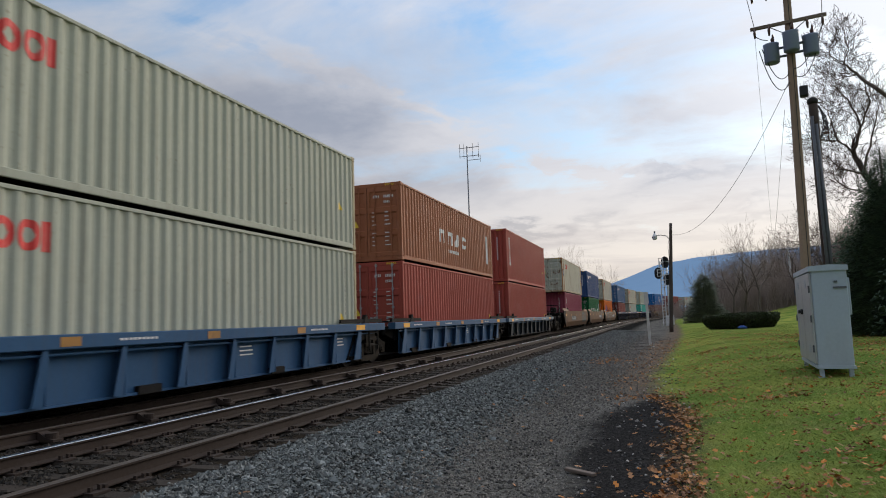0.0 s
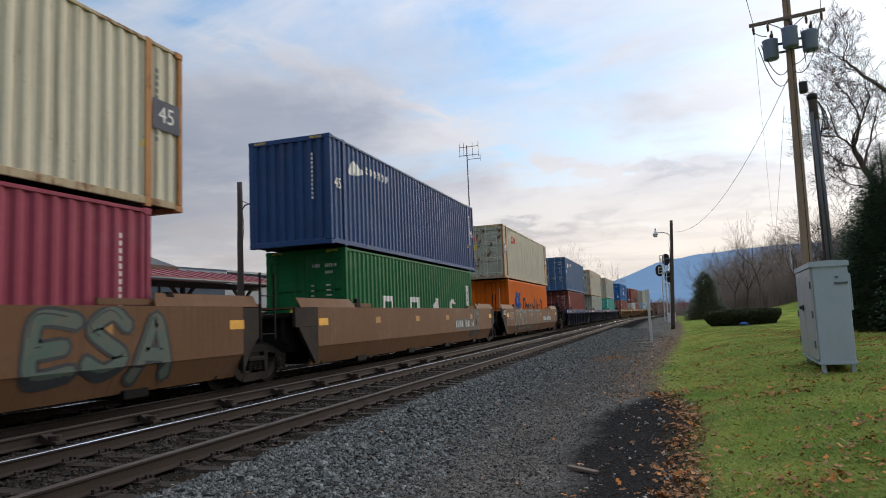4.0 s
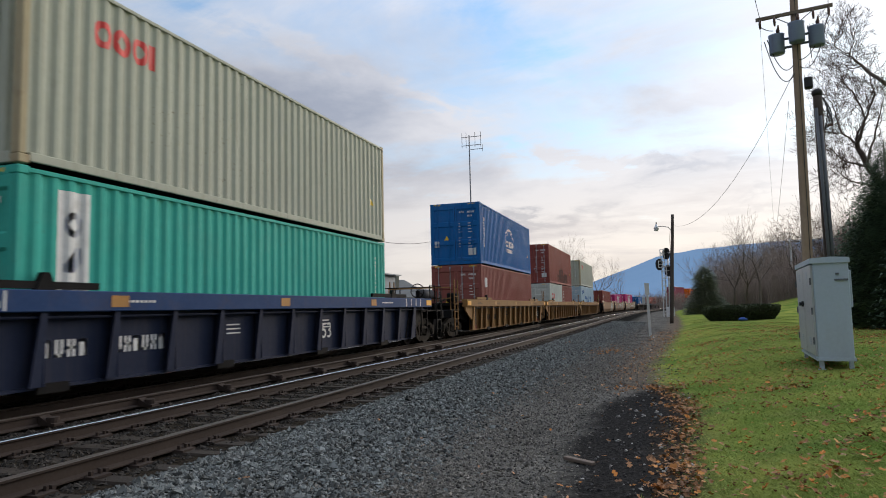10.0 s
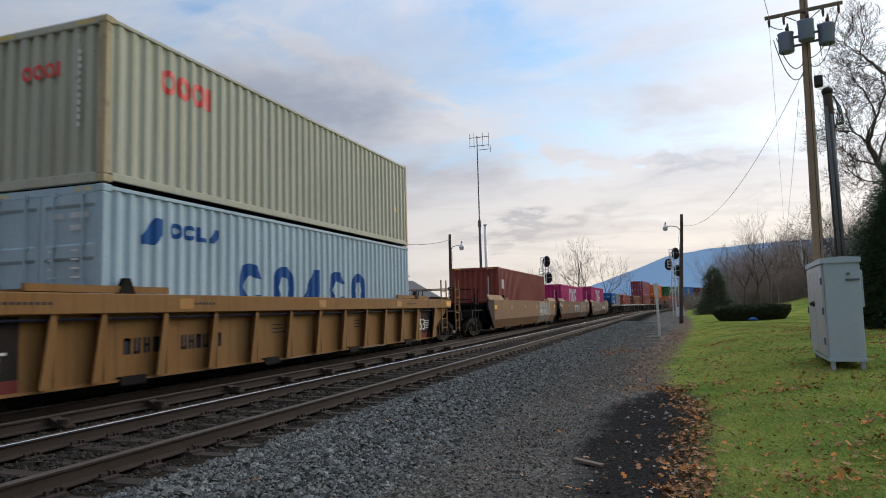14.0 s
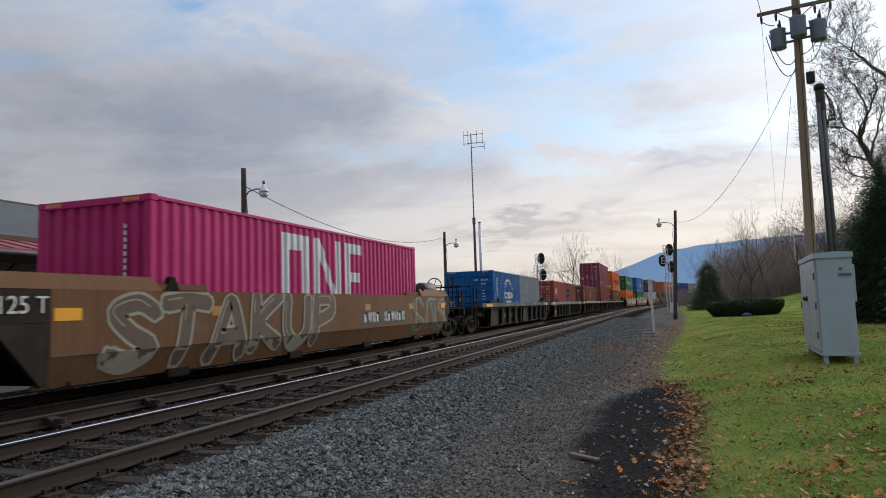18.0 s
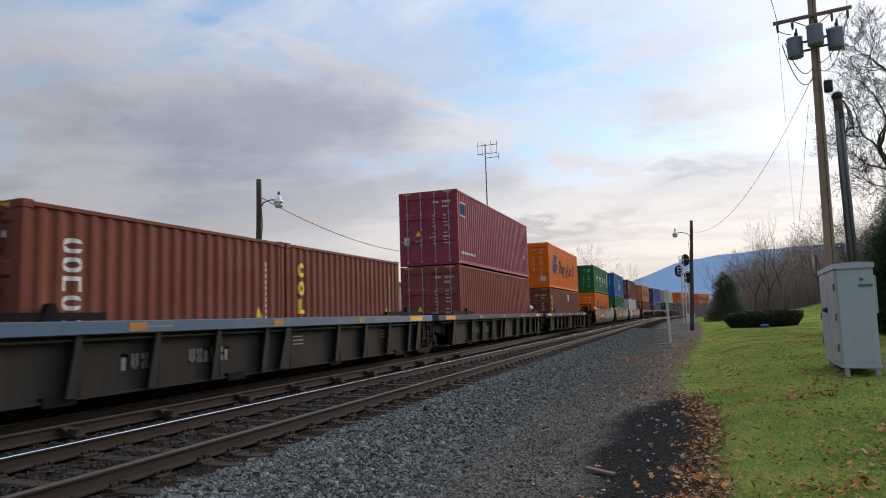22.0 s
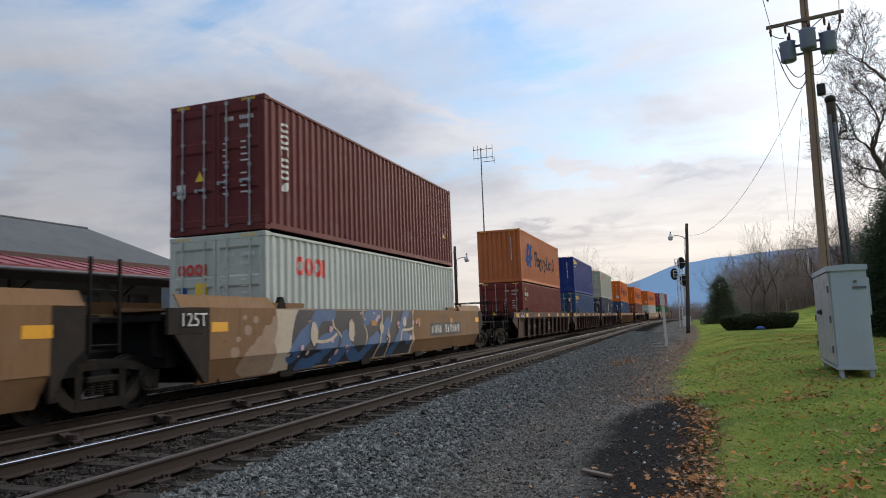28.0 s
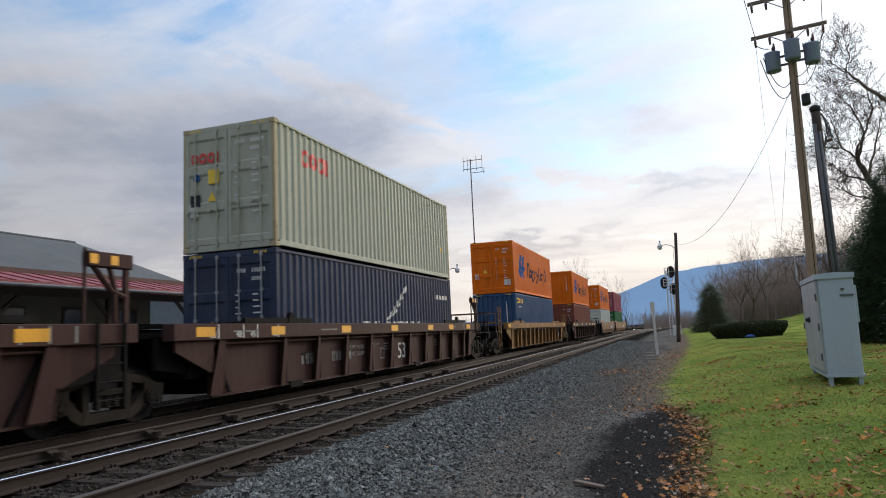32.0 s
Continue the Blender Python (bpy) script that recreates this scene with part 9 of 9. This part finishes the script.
# ---- trees, hedge, hill ----
M_BARK = surface("grey_bark", (0.11, 0.088, 0.072), alt=(0.17, 0.137, 0.11), rough=0.95, scale=2.0, grain=14, bump=0.4)
M_TWIG = surface("twig_bark", (0.27, 0.215, 0.185), alt=(0.35, 0.28, 0.235), rough=0.95, scale=2.0, bump=0)
M_NEEDLE = island_variation(surface("dark_needles", (0.085, 0.13, 0.088), alt=(0.12, 0.165, 0.11), rough=0.8, scale=1.2, grain=6, bump=0), 0.5, 1.5)
M_HEDGE = island_variation(surface("hedge_leaf", (0.030, 0.045, 0.016), alt=(0.055, 0.06, 0.024), rough=0.8, scale=1.5, grain=8, bump=0), 0.5, 1.6)
M_HEDGE_IN = surface("hedge_inside", (0.022, 0.018, 0.012), rough=0.95)


M_BUSH = island_variation(surface("bush_needles", (0.20, 0.22, 0.17), alt=(0.24, 0.26, 0.20), rough=0.85, scale=1.2, grain=6, bump=0), 0.5, 1.5)


class Tubes:
    """Branches gathered as arrays: segments with a radius at each end."""

    def __init__(self):
        self.a, self.b, self.ra, self.rb = [], [], [], []

    def seg(self, a, b, ra, rb):
        self.a.append(tuple(a)), self.b.append(tuple(b)), self.ra.append(ra), self.rb.append(rb)

    def mesh(self, name, material, sides):
        a, b = np.array(self.a), np.array(self.b)
        ra, rb = np.array(self.ra), np.array(self.rb)
        d = b - a
        d /= np.maximum(np.linalg.norm(d, axis=1, keepdims=True), 1e-6)
        ref = np.where(np.abs(d[:, 2:3]) < 0.9, np.array([[0, 0, 1.0]]), np.array([[1.0, 0, 0]]))
        u = np.cross(d, ref)
        u /= np.linalg.norm(u, axis=1, keepdims=True)
        w = np.cross(d, u)
        g = 2 * np.pi * np.arange(sides) / sides
        ring = u[:, None] * np.cos(g)[None, :, None] + w[:, None] * np.sin(g)[None, :, None]
        va = a[:, None] + ring * ra[:, None, None]
        vb = b[:, None] + ring * rb[:, None, None]
        v = np.concatenate([va, vb], 1).reshape(-1, 3)
        j = np.arange(sides)
        quad = np.stack([j, (j + 1) % sides, (j + 1) % sides + sides, j + sides], 1)
        f = (quad[None] + (np.arange(len(a)) * 2 * sides)[:, None, None]).reshape(-1, 4)
        return mesh_np(name, v, f, material, True)


def grow(seed, height, radius, levels=6, first=0.26, angle=34.0, lean=(0, 0), keep=0.78, limb=0.235, thin=0.007, wiggle=13.0, guides=(), twig_length=1.25):
    """A leafless tree: trunk, limbs and twigs as three sets of tubes, and the ends of the twigs."""
    rng = random.Random(seed)
    trunk, limbs, twigs, ends = Tubes(), Tubes(), Tubes(), []

    def turned(d, deg):
        r = Vector((rng.uniform(-1, 1), rng.uniform(-1, 1), rng.uniform(-1, 1)))
        p = r - d * r.dot(d)
        p = p.normalized() if p.length > 1e-3 else Vector((1, 0, 0))
        k = radians(deg)
        return (d * math.cos(k) + p * math.sin(k)).normalized()

    def branch(p, d, length, r, level):
        store = trunk if level == 0 else limbs if level < 3 else twigs
        n = 4 if level < 2 else 3
        for i in range(n):
            q = p + d * (length / n)
            r2 = max(r * (0.90 if level < 3 else 0.82), thin)
            store.seg(p, q, r, r2)
            if level and level < levels and i < n - 1 and rng.random() < keep:
                branch(q, turned(d, rng.uniform(38, 62)), length * rng.uniform(0.45, 0.7), r2 * 0.5, level + 1 if level < levels - 2 else levels)
            d = (turned(d, rng.uniform(2, wiggle)) + Vector((0, 0, 0.10 if level else 0.0))).normalized()
            p, r = q, r2
        if level < levels:
            for k in range(3 if level == 0 else 2):
                branch(p, turned(d, angle * rng.uniform(0.5, 1.2)), length * rng.uniform(0.66, 0.86) if level else height * limb * rng.uniform(0.85, 1.15), r * (0.62 if level == 0 else 0.72), level + 1)
        else:
            ends.append(tuple(p))
    if not guides:
        branch(Vector((0, 0, -0.1)), Vector((lean[0], lean[1], 1)).normalized(), height * first, radius, 0)
    for path, r0, r1, thick in guides:
        # a limb that follows its bends and throws off side branches all along
        path = [Vector(p) for p in path]
        legs = [(p + (q - p) * (j / 4), p + (q - p) * ((j + 1) / 4)) for p, q in zip(path, path[1:]) for j in range(4)]
        ends_at = [legs[0][0]] + [q + Vector((rng.uniform(-1, 1), rng.uniform(-1, 1), rng.uniform(-1, 1))) * 0.05 for _, q in legs]
        for j, (p, q) in enumerate(zip(ends_at, ends_at[1:])):
            k0, k1 = j / len(legs), (j + 1) / len(legs)
            ra, rb = r0 + (r1 - r0) * k0, r0 + (r1 - r0) * k1
            (trunk if r0 > 0.15 else limbs).seg(p, q, ra, rb)
            d = (q - p).normalized()
            for _ in range(thick):
                if rng.random() < 0.35 + 0.65 * k1:
                    branch(q, turned(d, rng.uniform(30, 65)), twig_length * rng.uniform(0.5, 1.1), min(rb * 0.42, 0.022), 4)
        if thick:
            branch(q, d, twig_length, r1, 4)
    return trunk, limbs, twigs, ends


M_DEAD = island_variation(surface("withered_leaf", (0.11, 0.066, 0.040), alt=(0.17, 0.10, 0.055), rough=0.85, scale=1.0, bump=0), 0.5, 1.5)


M_TWIG_DARK = surface("dark_twig_bark", (0.060, 0.045, 0.037), alt=(0.10, 0.072, 0.056), rough=0.95, scale=2.0, bump=0)


def bare_tree(seed, height, radius, label, leaves=0.0, twig=M_TWIG, **kw):
    t, l, w, ends = grow(seed, height, radius, **kw)
    top = tagged(new("bare_tree"), label, "tree", "bare trees")
    child("trunk", t.mesh("trunk", M_BARK, 10), top)
    child("branchwork", l.mesh("branchwork", M_BARK, 6), top)
    tagged(child("crown", w.mesh("crown", twig, 3), top), "leafless crown of fine brown twigs")
    if leaves:
        rng = np.random.default_rng(seed)
        e = np.array(ends)
        n = int(len(e) * leaves)
        p = e[rng.integers(0, len(e), n)] + rng.normal(0, 0.12, (n, 3))
        a, b = rng.normal(0, 0.017, (n, 3)), rng.normal(0, 0.017, (n, 3))
        v = np.stack([p - a, p + b, p + a], 1).reshape(-1, 3)
        c = child("withered_leaves", mesh_np("withered_leaves", v, np.arange(3 * n).reshape(n, 3), M_DEAD), top)
        tagged(c, "a few withered brown leaves", kind="stuff")
    return top


def evergreen(seed, height, radius, label, density=1.0, rounded=False, sprig=1.0):
    rng = np.random.default_rng(seed)
    top = tagged(new("evergreen_tree"), label, "tree", "evergreens")
    part("trunk", Shape().tube([(0, 0, -0.1), (0, 0, height * 0.5), (0, 0, height * 0.97)], [radius * 0.075, radius * 0.045, 0.02], 8), M_BARK, top, "", True)
    n = int(1500 * density)
    k = rng.uniform(0, 1, n) ** 0.75
    z = height * (0.03 + 0.95 * (1 - k))
    full = np.clip(1 - (1.15 * (1 - k) - 0.15) ** 2, 0.03, 1) ** 0.8 * (1 + 0.18 * np.sin(9 * k)) if rounded else np.minimum(1.0, 0.12 + 1.05 * k)
    reach = radius * full * rng.uniform(0.72, 1.1, n)
    az = rng.uniform(0, 2 * np.pi, n)
    V, F = [], []
    m = 11
    out = np.stack([np.cos(az), np.sin(az), np.zeros(n)], 1)
    side = np.stack([-np.sin(az), np.cos(az), np.zeros(n)], 1)
    for j in range(m):
        f = 0.30 + 0.70 * j / (m - 1)
        droop = -0.18 * reach * f * f + 0.05 * reach * f
        p = out * (reach * f)[:, None] + np.array([0, 0, 1.0]) * (z + droop)[:, None] + rng.normal(0, 0.03 * radius, (n, 3))
        for q in (-1, 1):
            ln_ = sprig * reach * rng.uniform(0.10, 0.22, n) * (1.15 - 0.5 * f)
            tip = p + out * (ln_ * 0.8)[:, None] + side * (q * ln_)[:, None] + np.array([0, 0, 1.0]) * (-ln_ * rng.uniform(0.0, 0.6, n))[:, None]
            wd = out * (ln_ * 0.22)[:, None] + np.array([0, 0, 1.0]) * (ln_ * 0.12)[:, None]
            k0 = len(V) * n * 3
            V.append(np.stack([p - wd, p + wd, tip], 1).reshape(-1, 3))
            F.append(np.arange(3 * n).reshape(n, 3) + k0)
    c = child("crown", mesh_np("crown", np.concatenate(V), np.concatenate(F), M_BUSH if rounded else M_NEEDLE), top)
    tagged(c, "dense dark green needled boughs")
    return top


def stand(ob, x, y, rz=0.0):
    ob.matrix_basis = pose(x, y, gz(x, y), 0, 0, rz)
    return ob


def polar(az, r):
    """A place at az degrees to the right of the track's direction, r metres from the standpoint."""
    return r * math.sin(radians(az)), r * math.cos(radians(az))


def copy_to(ob, x, y, rz, k=1.0):
    m = pose(x, y, gz(x, y), 0, 0, rz)
    c = copy_thing(ob, m)
    c.scale = (k, k, k)
    return c


# the large tree and the evergreens behind the cabinet
def limb_tree(seed, az, r, limbs, label, leaves, twig_length):
    """A bare tree whose limbs reach to given bearings and heights (degrees) as seen from the standpoint."""
    x, y = polar(az, r)
    base = Vector((x, y, gz(x, y)))
    rng = random.Random(seed)
    guides = []
    for r0, r1, thick, bends in limbs:
        path = []
        for a, e in bends:
            rr = r + rng.uniform(-0.7, 0.7)
            path.append(Vector((*polar(a, rr), 1.495 + rr * math.tan(radians(e)))) - base)
        guides.append((path, r0, r1, thick))
    guides.insert(0, ([(0, 0, -0.1), guides[0][0][0]], 0.36, limbs[0][0], 0))
    t = bare_tree(seed, 12.0, 0.3, label, leaves, M_TWIG_DARK, guides=guides, twig_length=twig_length, levels=7, keep=0.95, angle=36, thin=0.0065, wiggle=22)
    t.matrix_basis = pose(*base)
    return t


limb_tree(21, 16.6, 36.0, ((0.17, 0.10, 1, ((15.9, 6.6), (14.6, 9.5), (14.1, 11.2))), (0.075, 0.02, 3, ((14.1, 11.2), (14.8, 12.9), (14.3, 14.3), (13.6, 15.6))), (0.06, 0.015, 3, ((14.1, 11.2), (13.2, 12.1), (11.6, 12.5))),
                           (0.06, 0.02, 3, ((14.6, 9.5), (15.3, 12.0), (15.9, 14.0))), (0.055, 0.015, 3, ((14.6, 9.5), (13.1, 10.2), (12.2, 11.2))), (0.10, 0.03, 2, ((15.9, 6.6), (17.0, 10.5), (17.6, 15.0))), (0.05, 0.015, 3, ((15.3, 8.0), (13.8, 8.4), (12.8, 9.3))),
                           (0.05, 0.015, 3, ((14.8, 12.9), (15.4, 14.5), (15.2, 16.0))), (0.05, 0.015, 3, ((13.2, 12.1), (12.9, 13.4), (12.6, 14.6)))),
          "large bare tree with brown withered leaves above the evergreens", 1.0, 0.62)
limb_tree(23, 20.5, 33.0, ((0.24, 0.15, 0, ((19.6, 8.0), (18.4, 12.5))), (0.10, 0.035, 1, ((18.4, 12.5), (15.9, 15.3), (14.8, 16.6), (14.1, 17.4))), (0.033, 0.012, 3, ((14.1, 17.4), (13.5, 17.9), (12.6, 18.8))), (0.03, 0.012, 2, ((14.1, 17.4), (14.4, 18.5), (14.2, 19.8))),
                           (0.025, 0.01, 1, ((14.8, 16.6), (13.6, 16.5), (12.8, 16.9))), (0.12, 0.03, 1, ((18.4, 12.5), (18.8, 17.0), (17.8, 22.0)))),
          "tall bare tree reaching over the evergreens", 0.25, 0.5)
stand(bare_tree(22, 8.6, 0.17, "slim bare tree with grey limbs beside the evergreens", 1.5, M_TWIG_DARK, levels=6, angle=34, lean=(-0.04, 0), keep=0.88, thin=0.007, wiggle=18), *polar(13.2, 52.0), 10)
big = evergreen(31, 7.4, 2.6, "tall dark green spruce at the edge of the lawn", 2.6, False, 0.55)
stand(big, *polar(15.7, 31.0), 0)
copy_to(big, *polar(15.4, 37.0), 70, 0.82)
copy_to(big, *polar(19.8, 29.5), 140, 1.05)
copy_to(big, *polar(21.5, 36.0), 200, 1.1)
bush = evergreen(32, 5.3, 1.9, "rounded dark evergreen at the far end of the lawn", 1.1, True, 0.7)
stand(bush, *polar(3.1, 75.0), 0)

# bare woods along the bend
WOODS = [bare_tree(40 + k, h, 0.15, "slender bare tree in the woods beyond the lawn", 0.5, levels=5, angle=ang) for k, (h, ang) in enumerate(((10.6, 28), (9.6, 34), (9.8, 25), (10.2, 30)))]
rng_w = random.Random(77)
for k, w in enumerate(WOODS):
    stand(w, *polar((6.0, 5.2, 9.6, 7.0)[k], (84.0, 80.0, 86.0, 78.0)[k]), 30 * k)
for k in range(150):
    az = rng_w.uniform(3.6, 16.5)
    r = rng_w.uniform(88, 165)
    copy_to(WOODS[rng_w.randrange(4)], *polar(az, r), rng_w.uniform(0, 360), rng_w.uniform(0.62, 1.0) * (0.70 + r / 320))
for k in range(16):
    az = rng_w.uniform(-1.0, 4.0)
    r = rng_w.uniform(175, 260)
    copy_to(WOODS[rng_w.randrange(4)], *polar(az, r), rng_w.uniform(0, 360), rng_w.uniform(0.45, 0.75))
# bare trees behind the far signal
for az, r, k, j in ((-6.4, 165, 1.75, 0), (-7.6, 150, 1.75, 2), (-8.8, 160, 1.5, 1), (-5.4, 185, 1.7, 3), (-10.6, 150, 1.2, 3), (-11.6, 170, 1.35, 1), (-3.4, 240, 1.4, 2), (-13.5, 190, 1.1, 0)):
    copy_to(WOODS[j], *polar(az, r), 47 * j + az * 20, k)


def brush(name, seed, az0, az1, r0, r1, n, h, label):
    """A thicket of thin stems, in one object."""
    rng = random.Random(seed)
    t = Tubes()
    for _ in range(n):
        x, y = polar(rng.uniform(az0, az1), rng.uniform(r0, r1))
        z = gz(x, y)
        p = Vector((x, y, z - 0.1))
        d = Vector((rng.uniform(-0.3, 0.3), rng.uniform(-0.3, 0.3), 1)).normalized()
        hh = h * rng.uniform(0.4, 1.0)
        for i in range(4):
            q = p + d * hh / 4
            t.seg(p, q, 0.035 * (1 - i / 4) + 0.012, 0.035 * (1 - (i + 1) / 4) + 0.012)
            for _ in range(3):
                e = (d + Vector((rng.uniform(-1, 1), rng.uniform(-1, 1), rng.uniform(-0.3, 0.6)))).normalized()
                q2 = p + e * hh * rng.uniform(0.12, 0.3)
                t.seg(p, q2, 0.016, 0.008)
            d = (d + Vector((rng.uniform(-0.2, 0.2), rng.uniform(-0.2, 0.2), 0))).normalized()
            p = q
    return tagged(new(name, t.mesh(name, M_TWIG if name == "thicket" else M_HAZED_TWIG, 3)), label, "thicket", kind="stuff")


brush("thicket", 5, 3.4, 17, 84, 125, 6500, 4.4, "brown leafless thicket at the foot of the woods")
brush("thicket", 6, -2.0, 5.0, 170, 240, 1200, 5.0, "brown leafless thicket along the bend")
# bark of the far woods, paled and greyed to put haze into the colour
M_HAZED_TWIG = surface("hazed_twig_bark", (0.27, 0.235, 0.225), alt=(0.33, 0.28, 0.26), rough=0.95, scale=0.5, bump=0)
brush("far_woods", 7, -60, -2.0, 230, 330, 2600, 8.0, "distant bare woods beyond the town")
brush("far_woods", 8, 4, 40, 200, 330, 3200, 9.0, "distant bare woods beyond the lawn")


def build_hedge():
    """A clipped oval hedge, flat on top, with bare stems showing low down."""
    cx, cy = polar(5.6, 46.0)
    z = gz(cx, cy) - 0.05
    top = tagged(new("hedge"), "clipped oval dark green hedge with thin brown lower sides", "hedge")
    top.matrix_basis = pose(cx, cy, z, 0, -1.2, -8)
    rng = np.random.default_rng(9)
    s = Shape()
    n = 36
    rings = [(0.74, 0.08), (0.86, 0.3), (0.96, 0.62), (0.9, 0.80), (0.0, 0.85)]
    for r, zz in rings:
        for j in range(n):
            g = 2 * math.pi * j / n
            s.v.append((2.08 * r * math.cos(g), 1.3 * r * math.sin(g), zz))
    for i in range(len(rings) - 1):
        for j in range(n):
            a, b = i * n + j, i * n + (j + 1) % n
            s.f.append((a, b, b + n, a + n))
    part("stem_mass", s, M_HEDGE_IN, top, "dark brown inner stems")
    m = 17000
    g = rng.uniform(0, 2 * np.pi, m)
    k = rng.uniform(0, 1, m)
    on_top = rng.uniform(0, 1, m) < 0.45
    r = np.where(on_top, np.sqrt(k), rng.uniform(0.97, 1.03, m) * (0.82 + 0.20 * np.sin(np.clip(k, 0, 1) * 1.9)))
    zz = np.where(on_top, rng.uniform(0.82, 0.98, m) - 0.10 * k ** 3, 0.08 + 0.82 * k)
    p = np.stack([2.12 * r * np.cos(g), 1.35 * r * np.sin(g), zz + 0.05 * np.sin(g * 5)], 1)
    a, b = rng.normal(0, 0.036, (m, 3)), rng.normal(0, 0.036, (m, 3))
    v = np.stack([p - a, p + b, p + a], 1).reshape(-1, 3)
    c = child("foliage", mesh_np("foliage", v, np.arange(3 * m).reshape(m, 3), M_HEDGE), top)
    tagged(c, "dense small dark leaves")
    bag = new("plastic_bag", Shape().tube([(-0.25, 0, 0.06), (-0.1, 0, 0.1), (0.1, 0.02, 0.09), (0.28, 0, 0.05)], [0.03, 0.09, 0.10, 0.03], 9).mesh("plastic_bag", surface("blue_plastic", (0.05, 0.12, 0.42), rough=0.4), True))
    bx, by = cx - 0.1, cy - 1.65
    bag.matrix_basis = pose(bx, by, gz(bx, by) + 0.02)
    tagged(bag, "crumpled blue plastic bag at the foot of the hedge", "bag")


build_hedge()


def build_border():
    for k, (az, r, L) in enumerate(((14.2, 31.0, 2.4), (16.6, 30.5, 2.2))):
        x, y = polar(az, r)
        lg = new("landscape_timber", Shape().tube([(-L / 2, 0, 0.12), (0, 0.02, 0.13), (L / 2, 0, 0.12)], [0.14, 0.15, 0.14], 10).mesh("landscape_timber", M_POLE_DARK, True))
        lg.matrix_basis = pose(x, y, gz(x, y), 0, 0, -12 + 6 * k)
        tagged(lg, "dark timber log edging the evergreen bed", "log", "garden edging")
    x, y = polar(13.4, 31.5)
    f = tagged(new("flower_pot"), "small orange clay pot beside the timber edging", "flower pot")
    f.matrix_basis = pose(x, y, gz(x, y))
    part("pot", Shape().tube([(0, 0, 0), (0, 0, 0.25), (0, 0, 0.30)], [0.12, 0.17, 0.18], 12), surface("terracotta", (0.50, 0.16, 0.05), rough=0.8), f, "", True)
    part("soil", Shape().disc((0, 0, 0.30), 0.155, 0.006, "z", 12), M_HEDGE_IN, f)


build_border()


def build_far_pole():
    x, y = polar(9.3, 95.0)
    top = tagged(new("utility_pole"), "slim grey utility pole with one crossarm in the woods", "utility pole")
    top.matrix_basis = pose(x, y, gz(x, y))
    part("shaft", pole_shape(7.0, 0.13, 0.1, (0, 0), 8, 2), M_GREYPOST, top, "", True)
    part("crossarm", Shape().box(-1.1, 1.1, -0.05, 0.05, 6.5, 6.6), M_ARM, top)


build_far_pole()


def build_hill():
    """The wooded ridge beyond the valley, its blue haze put into colour and glow."""
    prof = [(-75, 0.5), (-40, 0.7), (-22, 0.9), (-12, 0.8), (-8.5, 1.15), (-5.5, 2.0), (-3.6, 2.70), (-1.77, 3.32), (-0.4, 3.88), (0.9, 4.07), (2.6, 4.28), (4.7, 4.42), (9, 4.55), (15, 4.6), (25, 4.0), (45, 3.0), (80, 1.5)]
    az = np.linspace(-75, 80, 621)
    el = np.interp(az, [p[0] for p in prof], [p[1] for p in prof])
    rng = np.random.default_rng(3)
    rough = np.zeros(len(az))
    for k in range(1, 7):
        rough += np.interp(az, np.linspace(-75, 80, 31 * 2 ** k), rng.normal(0, 0.05 / 1.7 ** k, 31 * 2 ** k))
    top = 2800 * np.tan(np.radians(el + rough * np.clip(el / 3, 0.2, 1)))
    rows = 10
    V = []
    for j in range(rows):
        f = j / (rows - 1)
        r = np.full(len(az), 1500 + 1300 * f)
        z = top * f - (2 if j == 0 else 0)
        V.append(np.stack([r * np.sin(np.radians(az)), r * np.cos(np.radians(az)), z], 1))
    n = len(az)
    idx = np.arange(rows * n).reshape(rows, n)
    f = np.stack([idx[:-1, :-1].ravel(), idx[:-1, 1:].ravel(), idx[1:, 1:].ravel(), idx[1:, :-1].ravel()], 1)
    # distance haze painted in: bluish base colour plus a blue emission
    m = surface("hazed_forest", (0.05, 0.075, 0.11), alt=(0.065, 0.09, 0.125), rough=1.0, scale=0.006, grain=0.05, amount=0.8, bump=0, spec=0.0, rough_var=0.0)
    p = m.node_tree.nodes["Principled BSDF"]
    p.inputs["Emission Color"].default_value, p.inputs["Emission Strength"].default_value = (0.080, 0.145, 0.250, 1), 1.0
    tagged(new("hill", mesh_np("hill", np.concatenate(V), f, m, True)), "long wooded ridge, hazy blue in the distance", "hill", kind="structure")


build_hill()


def motions():
    """The train rolls by; its wheels turn."""
    for i, ob, local in TRAIN:
        walk(ob, [(t, car_pose(i, t) @ local) for t in range(33)])
    for q in (-1, 1):
        first = WHEELSETS[q][0]
        rows = []
        for k in range(int(CLIP * FPS) + 1):
            t = k / FPS
            a = (SPEED * t + GAIN * t * t / 2) / 0.42
            rows.append((t, Matrix.Translation((0, q * 0.86, 0.42)) @ Matrix.Rotation(a, 4, "X")))
        walk(first, rows)
        for w in WHEELSETS[q][1:]:
            w.rotation_mode = "QUATERNION"
            keys = w.animation_data_create()
            keys.action = first.animation_data.action
            keys.action_slot = first.animation_data.action_slot


motions()
